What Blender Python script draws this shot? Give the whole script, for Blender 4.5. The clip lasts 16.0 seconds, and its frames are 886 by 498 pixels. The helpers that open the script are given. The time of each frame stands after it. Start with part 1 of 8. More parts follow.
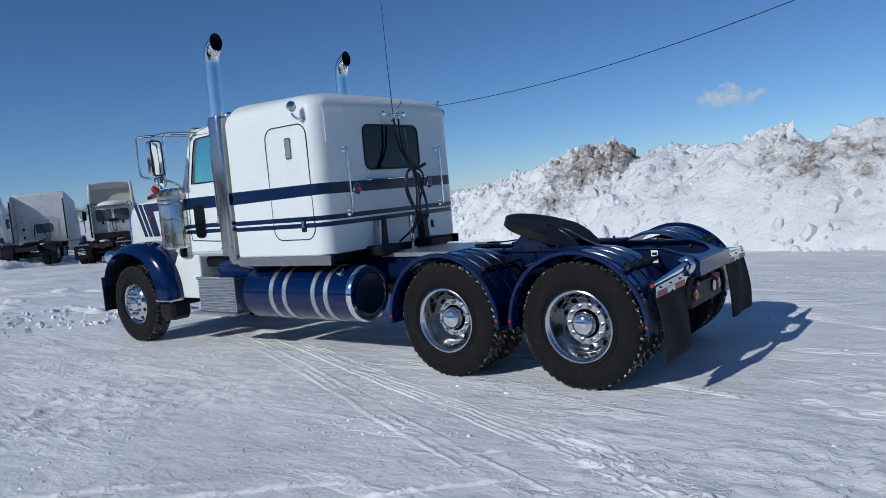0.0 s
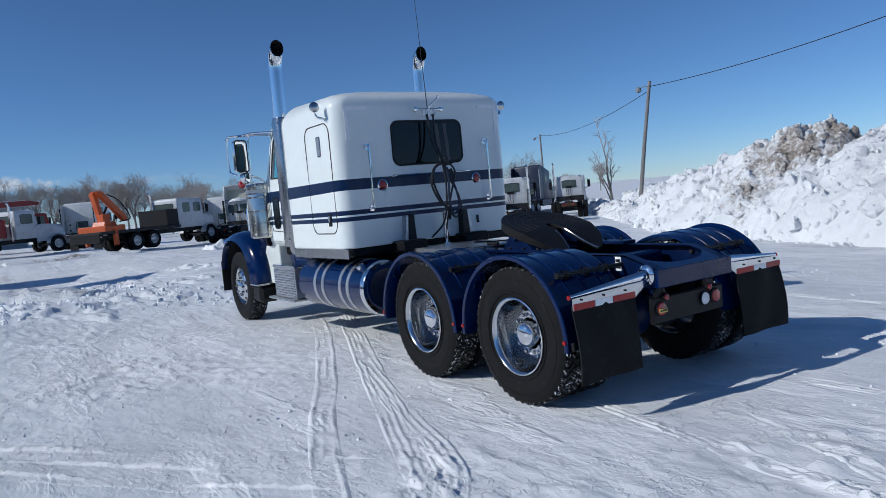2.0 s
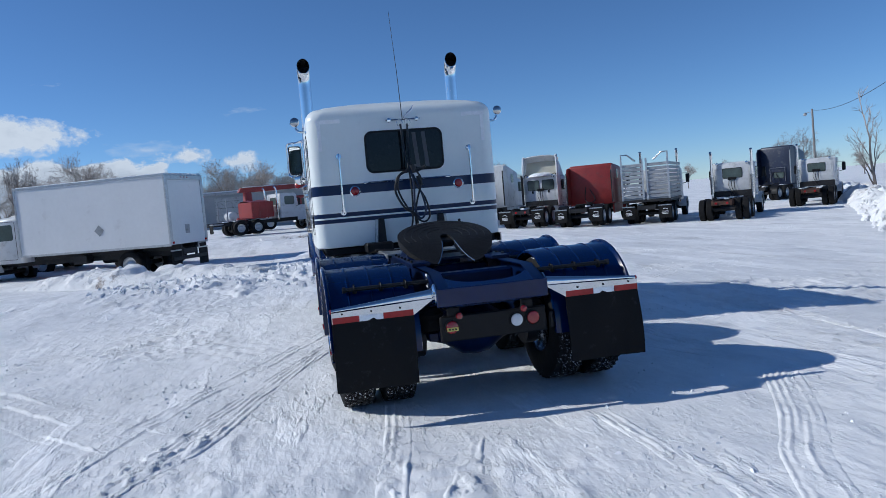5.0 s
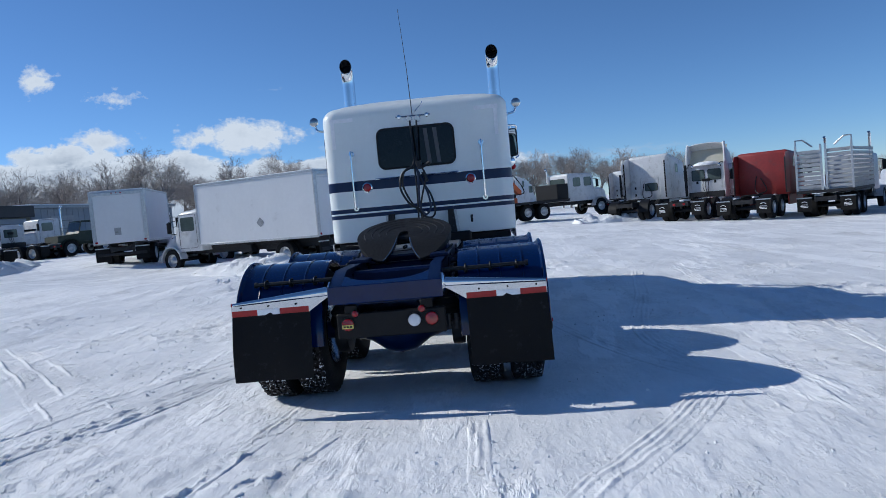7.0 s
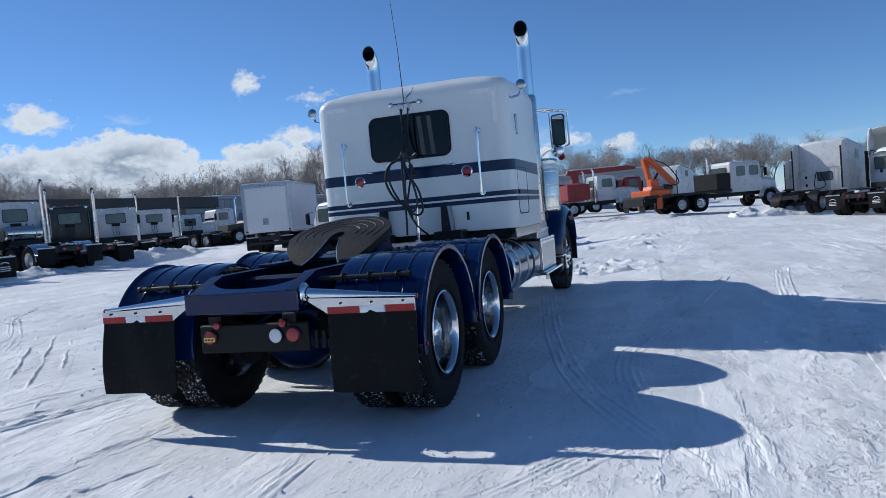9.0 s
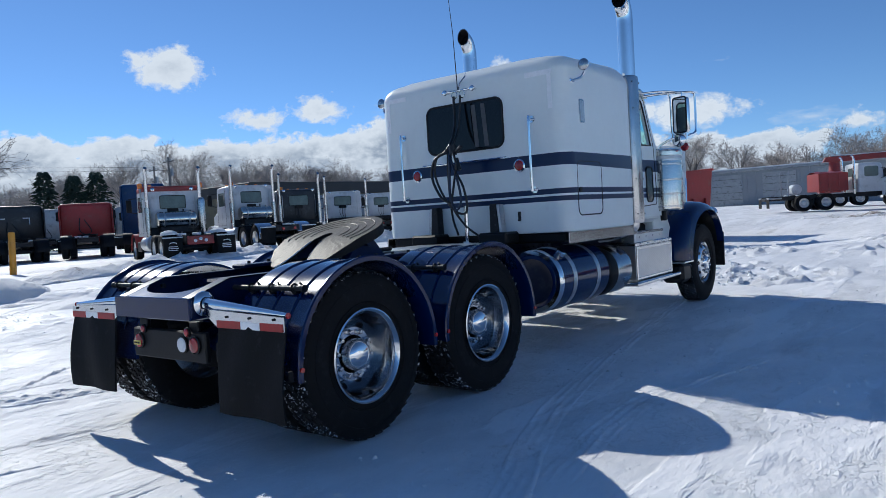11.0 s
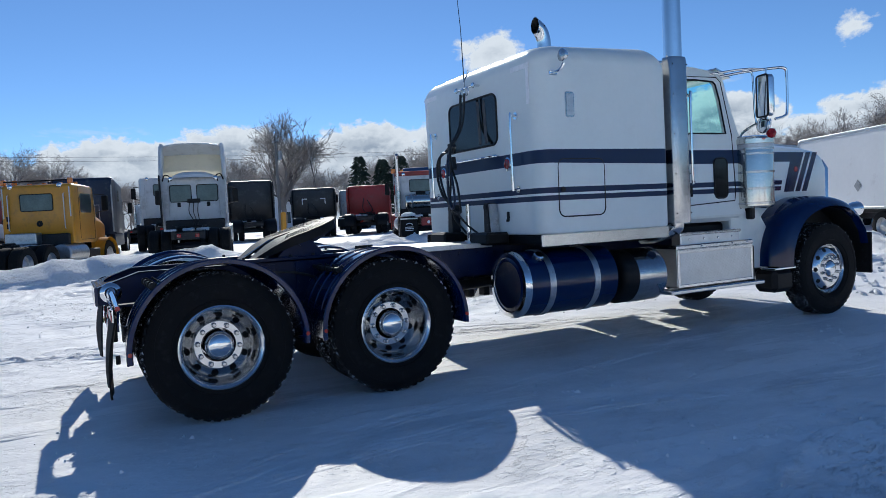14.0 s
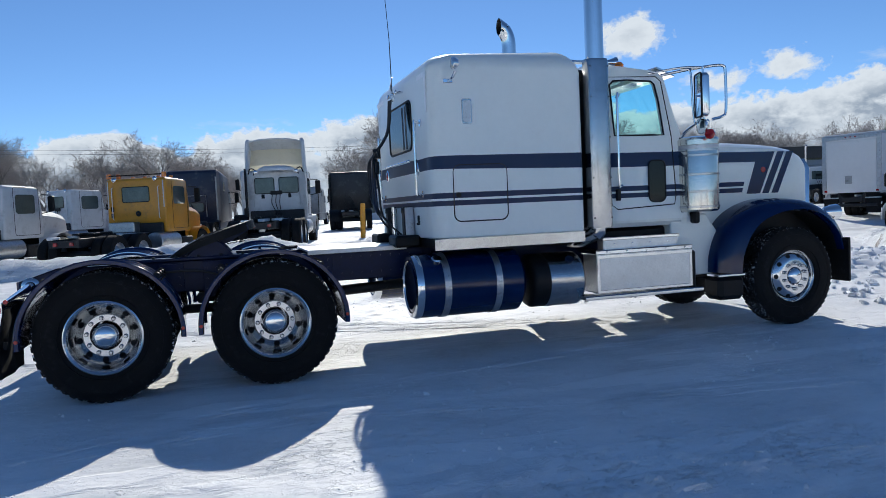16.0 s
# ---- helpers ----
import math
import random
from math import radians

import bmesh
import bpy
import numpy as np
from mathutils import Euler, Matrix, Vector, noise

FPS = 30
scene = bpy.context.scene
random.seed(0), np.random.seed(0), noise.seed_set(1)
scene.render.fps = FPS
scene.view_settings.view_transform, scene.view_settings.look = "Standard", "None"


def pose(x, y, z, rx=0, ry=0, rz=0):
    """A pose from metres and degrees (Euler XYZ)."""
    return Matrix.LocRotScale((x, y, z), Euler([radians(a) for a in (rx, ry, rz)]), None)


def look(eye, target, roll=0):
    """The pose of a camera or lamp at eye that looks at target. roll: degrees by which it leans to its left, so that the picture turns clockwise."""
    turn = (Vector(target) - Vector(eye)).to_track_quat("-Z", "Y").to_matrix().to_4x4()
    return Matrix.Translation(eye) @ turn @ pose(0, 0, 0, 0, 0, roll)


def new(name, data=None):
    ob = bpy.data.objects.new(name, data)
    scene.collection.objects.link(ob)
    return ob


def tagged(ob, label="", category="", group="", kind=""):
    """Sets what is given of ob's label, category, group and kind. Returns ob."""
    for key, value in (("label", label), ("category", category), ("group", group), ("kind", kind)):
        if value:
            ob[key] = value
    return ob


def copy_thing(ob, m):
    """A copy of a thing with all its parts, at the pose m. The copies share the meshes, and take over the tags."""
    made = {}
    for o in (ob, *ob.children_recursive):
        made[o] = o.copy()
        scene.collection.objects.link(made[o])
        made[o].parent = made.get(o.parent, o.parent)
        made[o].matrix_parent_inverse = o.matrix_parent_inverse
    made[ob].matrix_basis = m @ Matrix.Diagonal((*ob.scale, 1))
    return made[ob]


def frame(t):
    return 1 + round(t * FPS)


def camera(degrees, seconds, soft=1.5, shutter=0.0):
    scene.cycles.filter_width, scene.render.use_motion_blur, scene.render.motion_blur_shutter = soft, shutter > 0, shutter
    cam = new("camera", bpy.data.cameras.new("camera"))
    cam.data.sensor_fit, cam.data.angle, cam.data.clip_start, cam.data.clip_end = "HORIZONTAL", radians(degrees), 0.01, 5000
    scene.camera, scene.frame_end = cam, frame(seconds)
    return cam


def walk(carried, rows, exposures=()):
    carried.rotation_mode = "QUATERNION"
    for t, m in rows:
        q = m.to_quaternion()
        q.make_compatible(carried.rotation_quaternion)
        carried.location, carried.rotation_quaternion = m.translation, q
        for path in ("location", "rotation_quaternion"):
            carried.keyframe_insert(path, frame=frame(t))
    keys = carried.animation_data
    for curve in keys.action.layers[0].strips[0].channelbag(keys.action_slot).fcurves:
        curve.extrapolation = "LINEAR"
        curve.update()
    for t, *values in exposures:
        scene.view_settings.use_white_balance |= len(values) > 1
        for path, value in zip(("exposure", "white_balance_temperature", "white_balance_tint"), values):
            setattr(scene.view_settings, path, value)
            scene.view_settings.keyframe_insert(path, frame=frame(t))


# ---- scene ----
cam = camera(63.6, 16.0, 0.85)
PATH = [
    (0, (-2.71, 6.462, 1.762), (-1.497, 4.88, 1.598), -5.2),
    (0.5, (-3.11, 6.052, 1.728), (-1.79, 4.559, 1.56), -5.3),
    (1, (-3.597, 5.634, 1.722), (-2.149, 4.263, 1.559), -5.2),
    (1.5, (-3.93, 5.129, 1.692), (-2.363, 3.897, 1.537), -5.2),
    (2, (-4.304, 4.618, 1.672), (-2.636, 3.525, 1.525), -5.3),
    (2.5, (-4.633, 4.137, 1.673), (-2.888, 3.17, 1.53), -5.3),
    (3, (-4.989, 3.629, 1.667), (-3.188, 2.769, 1.527), -5.2),
    (3.5, (-5.295, 3.138, 1.665), (-3.445, 2.39, 1.529), -5.2),
    (4, (-5.545, 2.563, 1.656), (-3.653, 1.926, 1.524), -5.2),
    (4.2, (-5.67, 2.352, 1.656), (-3.765, 1.757, 1.524), -5.1),
    (6.5, (-6.312, -0.301, 1.593), (-4.316, -0.292, 1.47), -5.2),
    (7, (-6.188, -0.843, 1.508), (-4.196, -0.708, 1.396), -5.2),
    (7.5, (-6.018, -1.454, 1.47), (-4.038, -1.194, 1.361), -5.5),
    (8, (-5.699, -1.897, 1.44), (-3.737, -1.526, 1.339), -5.1),
    (8.5, (-5.353, -2.392, 1.424), (-3.414, -1.914, 1.325), -5.0),
    (9, (-4.947, -2.841, 1.392), (-3.048, -2.222, 1.297), -5.0),
    (9.5, (-4.56, -3.258, 1.362), (-2.737, -2.442, 1.274), -4.9),
    (10, (-4.198, -3.687, 1.367), (-2.474, -2.676, 1.286), -4.9),
    (10.2, (-3.98, -3.807, 1.37), (-2.281, -2.756, 1.293), -4.6),
    (12.3, (-2.331, -5.528, 1.455), (-1.027, -4.016, 1.35), -3.2),
    (12.5, (-2.143, -5.679, 1.468), (-0.881, -4.131, 1.37), -3.3),
    (13, (-1.832, -5.979, 1.482), (-0.671, -4.353, 1.387), -3.1),
    (13.5, (-1.397, -6.19, 1.45), (-0.346, -4.491, 1.353), -2.9),
    (14, (-0.919, -6.493, 1.426), (0.002, -4.721, 1.325), -2.9),
    (14.5, (-0.396, -6.682, 1.396), (0.409, -4.854, 1.298), -2.9),
    (15, (0.078, -6.937, 1.431), (0.827, -5.086, 1.324), -2.8),
    (15.5, (0.568, -7.25, 1.447), (1.238, -5.368, 1.336), -2.7),
    (16, (0.992, -7.547, 1.481), (1.574, -5.637, 1.363), -2.6),
]
walk(cam, [(t, look(eye, target, roll)) for t, eye, target, roll in PATH],
     exposures=[(0, -0.2, 5150, 7), (2, -0.05, 5120, 7), (4, 0.13, 5120, 7), (7, 0.25, 5180, 7), (9.5, 0.33, 5270, 7), (12.5, 0.38, 5320, 6), (16, 0.4, 5460, 6)])

# ---------------------------------------------------------------- light
SUN_TO = Vector((0.47, 1.81, 1.15)).normalized()
sun = new("sun", bpy.data.lights.new("sun", "SUN"))
sun.data.energy, sun.data.angle, sun.data.color = 3.35, radians(0.53), (1.0, 0.85, 0.66)
sun.matrix_world = look(SUN_TO * 60, (0, 0, 0))
world = bpy.data.worlds.new("winter_sky")
scene.world = world
world.use_nodes = True
wn = world.node_tree
sky = wn.nodes.new("ShaderNodeTexSky")
sky.sky_type, sky.sun_disc = "NISHITA", False
sky.sun_elevation, sky.sun_rotation = math.asin(SUN_TO.z), math.atan2(SUN_TO.x, SUN_TO.y)
sky.altitude = 3000
sky.air_density, sky.dust_density, sky.ozone_density = 1.0, 0.18, 3.6
wn.links.new(sky.outputs[0], wn.nodes["Background"].inputs[0])
wn.nodes["Background"].inputs[1].default_value = 0.073


# ---------------------------------------------------------------- materials
def nd(nt, kind, **kw):
    n = nt.nodes.new(kind)
    for k, v in kw.items():
        n.inputs[k].default_value = v
    return n


def noise_at(nt, scale, detail=4.0, rough=0.55, stretch=None):
    co = nt.nodes.new("ShaderNodeTexCoord")
    out = co.outputs["Object"]
    if stretch:
        mp = nd(nt, "ShaderNodeMapping", Scale=stretch)
        nt.links.new(out, mp.inputs["Vector"])
        out = mp.outputs["Vector"]
    n = nd(nt, "ShaderNodeTexNoise", Scale=scale, Detail=detail, Roughness=rough)
    nt.links.new(out, n.inputs["Vector"])
    return n.outputs["Fac"]


def ramp(nt, fac, a, b, ca=(0, 0, 0, 1), cb=(1, 1, 1, 1)):
    r = nt.nodes.new("ShaderNodeValToRGB")
    r.color_ramp.elements[0].position, r.color_ramp.elements[1].position = a, b
    r.color_ramp.elements[0].color, r.color_ramp.elements[1].color = ca, cb
    nt.links.new(fac, r.inputs["Fac"])
    return r.outputs["Color"]


def mixc(nt, fac, a, b):
    m = nt.nodes.new("ShaderNodeMix")
    m.data_type = "RGBA"
    for sock, val in ((m.inputs[0], fac), (m.inputs[6], a), (m.inputs[7], b)):
        if isinstance(val, (int, float)):
            sock.default_value = val
        elif isinstance(val, tuple):
            sock.default_value = (*val[:3], 1)
        else:
            nt.links.new(val, sock)
    return m.outputs[2]


def calc(nt, op, a, b=0.0, c=None):
    m = nt.nodes.new("ShaderNodeMath")
    m.operation = op
    for i, val in enumerate((a, b) if c is None else (a, b, c)):
        if isinstance(val, (int, float)):
            m.inputs[i].default_value = val
        else:
            nt.links.new(val, m.inputs[i])
    return m.outputs[0]


def bump(nt, bsdf, fac, strength, dist):
    b = nd(nt, "ShaderNodeBump", Strength=strength, Distance=dist)
    nt.links.new(fac, b.inputs["Height"])
    nt.links.new(b.outputs["Normal"], bsdf.inputs["Normal"])
    return b


def pmat(name, col, rough=0.5, metal=0.0, var=0.25, scale=6.0, dirt=None, dirt_at=(0.55, 0.75), bump_s=0.0, bump_scale=60.0,
         coat=0.0, stretch=None, rvar=0.15, emit=0.0):
    m = bpy.data.materials.new(name)
    m.use_nodes = True
    nt = m.node_tree
    b = nt.nodes["Principled BSDF"]
    b.inputs["Metallic"].default_value = metal
    b.inputs["Coat Weight"].default_value = coat
    b.inputs["Coat Roughness"].default_value = 0.04
    big, fine = noise_at(nt, scale, 5, 0.6, stretch), noise_at(nt, scale * 9, 3, 0.6, stretch)
    both = calc(nt, "MULTIPLY_ADD", fine, 0.35, calc(nt, "MULTIPLY", big, 0.65))
    dark = tuple(c * (1 - var) for c in col)
    lite = tuple(min(1, c * (1 + var * 0.6)) for c in col)
    c = mixc(nt, ramp(nt, both, 0.3, 0.7), dark, lite)
    if dirt:
        c = mixc(nt, ramp(nt, noise_at(nt, scale * 2.3, 6, 0.65, stretch), *dirt_at), c, dirt)
    nt.links.new(c, b.inputs["Base Color"])
    rr = calc(nt, "MULTIPLY_ADD", big, rvar, max(0.02, rough - rvar / 2))
    nt.links.new(rr, b.inputs["Roughness"])
    if bump_s:
        bump(nt, b, noise_at(nt, bump_scale, 4, 0.6, stretch), bump_s, 0.01)
    if emit:
        nt.links.new(c, b.inputs["Emission Color"])
        b.inputs["Emission Strength"].default_value = emit
    return m


M = {}
M["blue"] = pmat("blue_paint", (0.0008, 0.0105, 0.064), 0.16, 0.0, 0.2, 4, coat=0.4, dirt=(0.01, 0.02, 0.055), dirt_at=(0.7, 1.0), rvar=0.1)
M["blue_frame"] = pmat("blue_frame_paint", (0.001, 0.0085, 0.05), 0.36, 0.0, 0.4, 7, dirt=(0.012, 0.016, 0.035), dirt_at=(0.68, 0.95), coat=0.0)
M["chrome"] = pmat("chrome", (0.78, 0.79, 0.8), 0.07, 1.0, 0.06, 5, rvar=0.06)
M["alu"] = pmat("polished_aluminium", (0.66, 0.67, 0.68), 0.14, 1.0, 0.1, 8, rvar=0.08)
# alu_dish: aluminium darkened in colour for the shaded snow a deep dish mirrors
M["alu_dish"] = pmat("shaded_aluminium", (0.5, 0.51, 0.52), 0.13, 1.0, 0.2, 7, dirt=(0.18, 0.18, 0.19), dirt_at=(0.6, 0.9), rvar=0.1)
M["alu_dull"] = pmat("dull_aluminium", (0.55, 0.56, 0.57), 0.38, 0.9, 0.25, 9, dirt=(0.25, 0.25, 0.25), bump_s=0.15)
M["canister"] = pmat("polished_stainless", (0.72, 0.68, 0.6), 0.16, 1.0, 0.1, 5, rvar=0.05)
M["stainless"] = pmat("stainless_steel", (0.5, 0.5, 0.5), 0.2, 1.0, 0.25, 3, dirt=(0.25, 0.24, 0.23), dirt_at=(0.6, 0.9))
M["black"] = pmat("black_plastic", (0.007, 0.007, 0.008), 0.5, 0.0, 0.3, 8, bump_s=0.1)
M["rubber"] = pmat("tyre_rubber", (0.006, 0.006, 0.0065), 0.8, 0.0, 0.3, 7, dirt=(0.03, 0.03, 0.032), dirt_at=(0.55, 0.95), bump_s=0.25, bump_scale=90)
M["flap"] = pmat("mud_flap_rubber", (0.006, 0.006, 0.0065), 0.75, 0.0, 0.3, 5, dirt=(0.05, 0.05, 0.055), dirt_at=(0.6, 0.95), bump_s=0.2)
M["grease"] = pmat("greased_steel", (0.014, 0.014, 0.014), 0.55, 0.15, 0.5, 9, dirt=(0.035, 0.03, 0.026), dirt_at=(0.6, 0.9), bump_s=0.5, bump_scale=30)
M["dark_steel"] = pmat("dark_steel", (0.018, 0.018, 0.02), 0.55, 0.3, 0.5, 9, dirt=(0.2, 0.2, 0.21), dirt_at=(0.62, 0.9), bump_s=0.3)
M["rust"] = pmat("rusty_steel", (0.07, 0.035, 0.022), 0.8, 0.1, 0.5, 6, dirt=(0.02, 0.02, 0.02), bump_s=0.3)
M["red_lens"] = pmat("red_lens", (0.3, 0.006, 0.008), 0.2, 0.0, 0.2, 30, coat=0.6)
M["amber_lens"] = pmat("amber_lens", (0.7, 0.2, 0.02), 0.25, 0.0, 0.2, 30, coat=0.6)
M["white_lens"] = pmat("clear_lens", (0.75, 0.76, 0.78), 0.2, 0.0, 0.1, 30, coat=0.6)
M["tape_red"] = pmat("red_tape", (0.36, 0.012, 0.01), 0.35, 0.0, 0.25, 25)
M["tape_white"] = pmat("white_tape", (0.96, 0.96, 0.96), 0.35, 0.0, 0.15, 25)
M["sticker"] = pmat("sticker", (0.7, 0.55, 0.12), 0.4, 0.0, 0.2, 30)
M["hose"] = pmat("hose_rubber", (0.01, 0.01, 0.011), 0.45, 0.0, 0.3, 20)
M["hose_b"] = pmat("blue_hose", (0.01, 0.02, 0.05), 0.45, 0.0, 0.3, 20)
M["white"] = pmat("white_paint", (0.77, 0.8, 0.76), 0.3, 0.0, 0.05, 2, coat=0.4, dirt=(0.62, 0.62, 0.6), dirt_at=(0.6, 0.95), rvar=0.1)
M["bg_white"] = pmat("weathered_white_paint", (0.6, 0.61, 0.62), 0.4, 0.0, 0.12, 1.2, dirt=(0.3, 0.3, 0.29), dirt_at=(0.52, 0.8))
M["green"] = pmat("dark_green_paint", (0.022, 0.035, 0.02), 0.6, 0.0, 0.3, 2, dirt=(0.07, 0.07, 0.06))
M["cream"] = pmat("cream_paint", (0.62, 0.6, 0.5), 0.5, 0.0, 0.12, 1.5, dirt=(0.4, 0.38, 0.32))


def thin_shell(m, share):
    """Lets part of the light through a thin panel."""
    nt = m.node_tree
    b, out = nt.nodes["Principled BSDF"], nt.nodes["Material Output"]
    tl = nd(nt, "ShaderNodeBsdfTranslucent", Color=(0.7, 0.66, 0.5, 1))
    mx = nd(nt, "ShaderNodeMixShader", Fac=share)
    for a, q in ((b.outputs[0], mx.inputs[1]), (tl.outputs[0], mx.inputs[2]), (mx.outputs[0], out.inputs["Surface"])):
        nt.links.new(a, q)


thin_shell(M["cream"], 0.45)
M["box_white"] = pmat("box_panel_white", (0.7, 0.71, 0.72), 0.5, 0.0, 0.06, 0.7, dirt=(0.5, 0.5, 0.5), dirt_at=(0.6, 0.9))
M["bg_red"] = pmat("red_paint", (0.26, 0.03, 0.026), 0.45, 0.0, 0.25, 1.5, dirt=(0.16, 0.05, 0.04))
M["faded_red"] = pmat("faded_red_paint", (0.34, 0.03, 0.028), 0.45, 0.0, 0.2, 1.5, dirt=(0.25, 0.07, 0.05))
M["orange"] = pmat("orange_paint", (0.55, 0.1, 0.014), 0.45, 0.0, 0.2, 1.5, dirt=(0.3, 0.08, 0.02))
M["yellow"] = pmat("yellow_paint", (0.58, 0.27, 0.008), 0.4, 0.0, 0.15, 1.5, dirt=(0.34, 0.17, 0.02), coat=0.3)
M["bg_black"] = pmat("black_paint", (0.02, 0.02, 0.022), 0.4, 0.0, 0.3, 1.5, dirt=(0.06, 0.06, 0.06))
M["bg_navy"] = pmat("navy_paint", (0.012, 0.02, 0.05), 0.4, 0.0, 0.3, 1.5, dirt=(0.08, 0.08, 0.09))
M["deep_blue"] = pmat("deep_blue_paint", (0.012, 0.05, 0.15), 0.4, 0.0, 0.25, 1.5, dirt=(0.05, 0.08, 0.14))
M["bg_grey"] = pmat("grey_metal", (0.36, 0.37, 0.38), 0.45, 0.5, 0.2, 1.5, dirt=(0.15, 0.15, 0.15))
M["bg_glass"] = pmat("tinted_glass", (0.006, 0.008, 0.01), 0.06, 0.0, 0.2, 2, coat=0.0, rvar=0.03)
# opaque panes: base colour lifted to stand for daylight seen through the cab
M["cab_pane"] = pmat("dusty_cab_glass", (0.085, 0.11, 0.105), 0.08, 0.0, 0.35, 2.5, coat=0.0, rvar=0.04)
M["bark"] = pmat("grey_bark", (0.2, 0.18, 0.165), 0.9, 0.0, 0.35, 2)
M["twig"] = pmat("bare_twigs", (0.34, 0.3, 0.27), 0.9, 0.0, 0.3, 1)
M["needles"] = pmat("spruce_needles", (0.045, 0.065, 0.04), 0.85, 0.0, 0.5, 3)
M["pole_wood"] = pmat("pole_wood", (0.22, 0.21, 0.2), 0.85, 0.0, 0.3, 4, stretch=(4, 4, 0.4))
M["wire"] = pmat("wire_black", (0.02, 0.02, 0.022), 0.6)
M["wall_olive"] = pmat("olive_siding", (0.17, 0.155, 0.1), 0.7, 0.0, 0.15, 0.5, dirt=(0.1, 0.09, 0.07))
M["wall_grey"] = pmat("grey_siding", (0.27, 0.29, 0.31), 0.6, 0.0, 0.1, 0.5, dirt=(0.3, 0.3, 0.32))
M["roof_dark"] = pmat("dark_fascia", (0.055, 0.053, 0.05), 0.7, 0.0, 0.2, 1)
M["seat"] = pmat("grey_upholstery", (0.1, 0.1, 0.105), 0.85, 0.0, 0.2, 10)


def glass_mat(name, tint):
    m = bpy.data.materials.new(name)
    m.use_nodes = True
    nt = m.node_tree
    nt.nodes.remove(nt.nodes["Principled BSDF"])
    lw = nt.nodes.new("ShaderNodeLayerWeight")
    lw.inputs["Blend"].default_value = 0.5
    gloss = calc(nt, "MULTIPLY_ADD", calc(nt, "POWER", lw.outputs["Facing"], 5.0), 0.93, 0.05)
    tr = nd(nt, "ShaderNodeBsdfTransparent", Color=(*tint, 1))
    gl = nd(nt, "ShaderNodeBsdfGlossy", Roughness=0.02)
    mx = nt.nodes.new("ShaderNodeMixShader")
    for a, b in ((gloss, mx.inputs[0]), (tr.outputs[0], mx.inputs[1]), (gl.outputs[0], mx.inputs[2]),
                 (mx.outputs[0], nt.nodes["Material Output"].inputs["Surface"])):
        nt.links.new(a, b)
    return m


M["glass"] = glass_mat("cab_glass", (0.74, 0.96, 0.94))
M["mirror"] = pmat("mirror_glass", (0.9, 0.9, 0.9), 0.03, 1.0, 0.02, 3, rvar=0.02)


def striped_white():
    """White paint with a wide blue band and two thin ones running level round the body."""
    m = pmat("white_paint_blue_bands", (0.8, 0.835, 0.815), 0.32, 0.0, 0.04, 2, coat=0.12, dirt=(0.68, 0.68, 0.66), dirt_at=(0.62, 0.98), rvar=0.08)
    nt = m.node_tree
    b = nt.nodes["Principled BSDF"]
    base = b.inputs["Base Color"].links[0].from_socket
    sep = nt.nodes.new("ShaderNodeSeparateXYZ")
    nt.links.new(nt.nodes.new("ShaderNodeTexCoord").outputs["Object"], sep.inputs[0])
    x, z = sep.outputs[0], sep.outputs[2]
    lo = calc(nt, "MULTIPLY_ADD", calc(nt, "MINIMUM", calc(nt, "MAXIMUM", calc(nt, "SUBTRACT", x, 2.9), 0.0), 1.5), -0.018, 1.832)
    hit = calc(nt, "MULTIPLY", calc(nt, "GREATER_THAN", z, lo), calc(nt, "LESS_THAN", z, 1.953))
    for a, c in ((1.556, 1.608), (1.486, 1.535)):
        hit = calc(nt, "MAXIMUM", hit, calc(nt, "MULTIPLY", calc(nt, "GREATER_THAN", z, a), calc(nt, "LESS_THAN", z, c)))
    nt.links.new(mixc(nt, hit, base, (0.001, 0.014, 0.062)), b.inputs["Base Color"])
    b.inputs["Specular IOR Level"].default_value = 0.3
    return m


M["striped"] = striped_white()


def tread_mat():
    """Tread rubber with packed snow in its grooves."""
    m = pmat("snowy_tread", (0.014, 0.014, 0.015), 0.8, 0.0, 0.3, 12, bump_s=0.3)
    nt = m.node_tree
    b = nt.nodes["Principled BSDF"]
    base = b.inputs["Base Color"].links[0].from_socket
    s = calc(nt, "MULTIPLY", ramp(nt, noise_at(nt, 48, 3, 0.6), 0.57, 0.61), ramp(nt, noise_at(nt, 4, 3, 0.6), 0.42, 0.56))
    nt.links.new(mixc(nt, s, base, (0.75, 0.77, 0.8)), b.inputs["Base Color"])
    return m


M["bg_glass"].node_tree.nodes["Principled BSDF"].inputs["Specular IOR Level"].default_value = 0.3
M["tread"] = tread_mat()
for k in ("rubber", "flap", "tread", "black", "blue", "blue_frame", "grease"):
    M[k].node_tree.nodes["Principled BSDF"].inputs["Specular IOR Level"].default_value = 0.25


def diamond_mat():
    """Tread plate: raised lozenges."""
    m = pmat("diamond_plate", (0.62, 0.63, 0.64), 0.32, 0.95, 0.15, 6, dirt=(0.4, 0.4, 0.4), dirt_at=(0.6, 0.9))
    nt = m.node_tree
    b = nt.nodes["Principled BSDF"]
    mp = nd(nt, "ShaderNodeMapping", Rotation=(radians(45), radians(45), radians(45)))
    nt.links.new(nt.nodes.new("ShaderNodeTexCoord").outputs["Object"], mp.inputs["Vector"])
    v = nd(nt, "ShaderNodeTexVoronoi", Scale=36.0, Randomness=0.0)
    nt.links.new(mp.outputs[0], v.inputs["Vector"])
    bump(nt, b, ramp(nt, v.outputs["Distance"], 0.2, 0.5, (1, 1, 1, 1), (0, 0, 0, 1)), 0.3, 0.004)
    return m


M["diamond"] = diamond_mat()


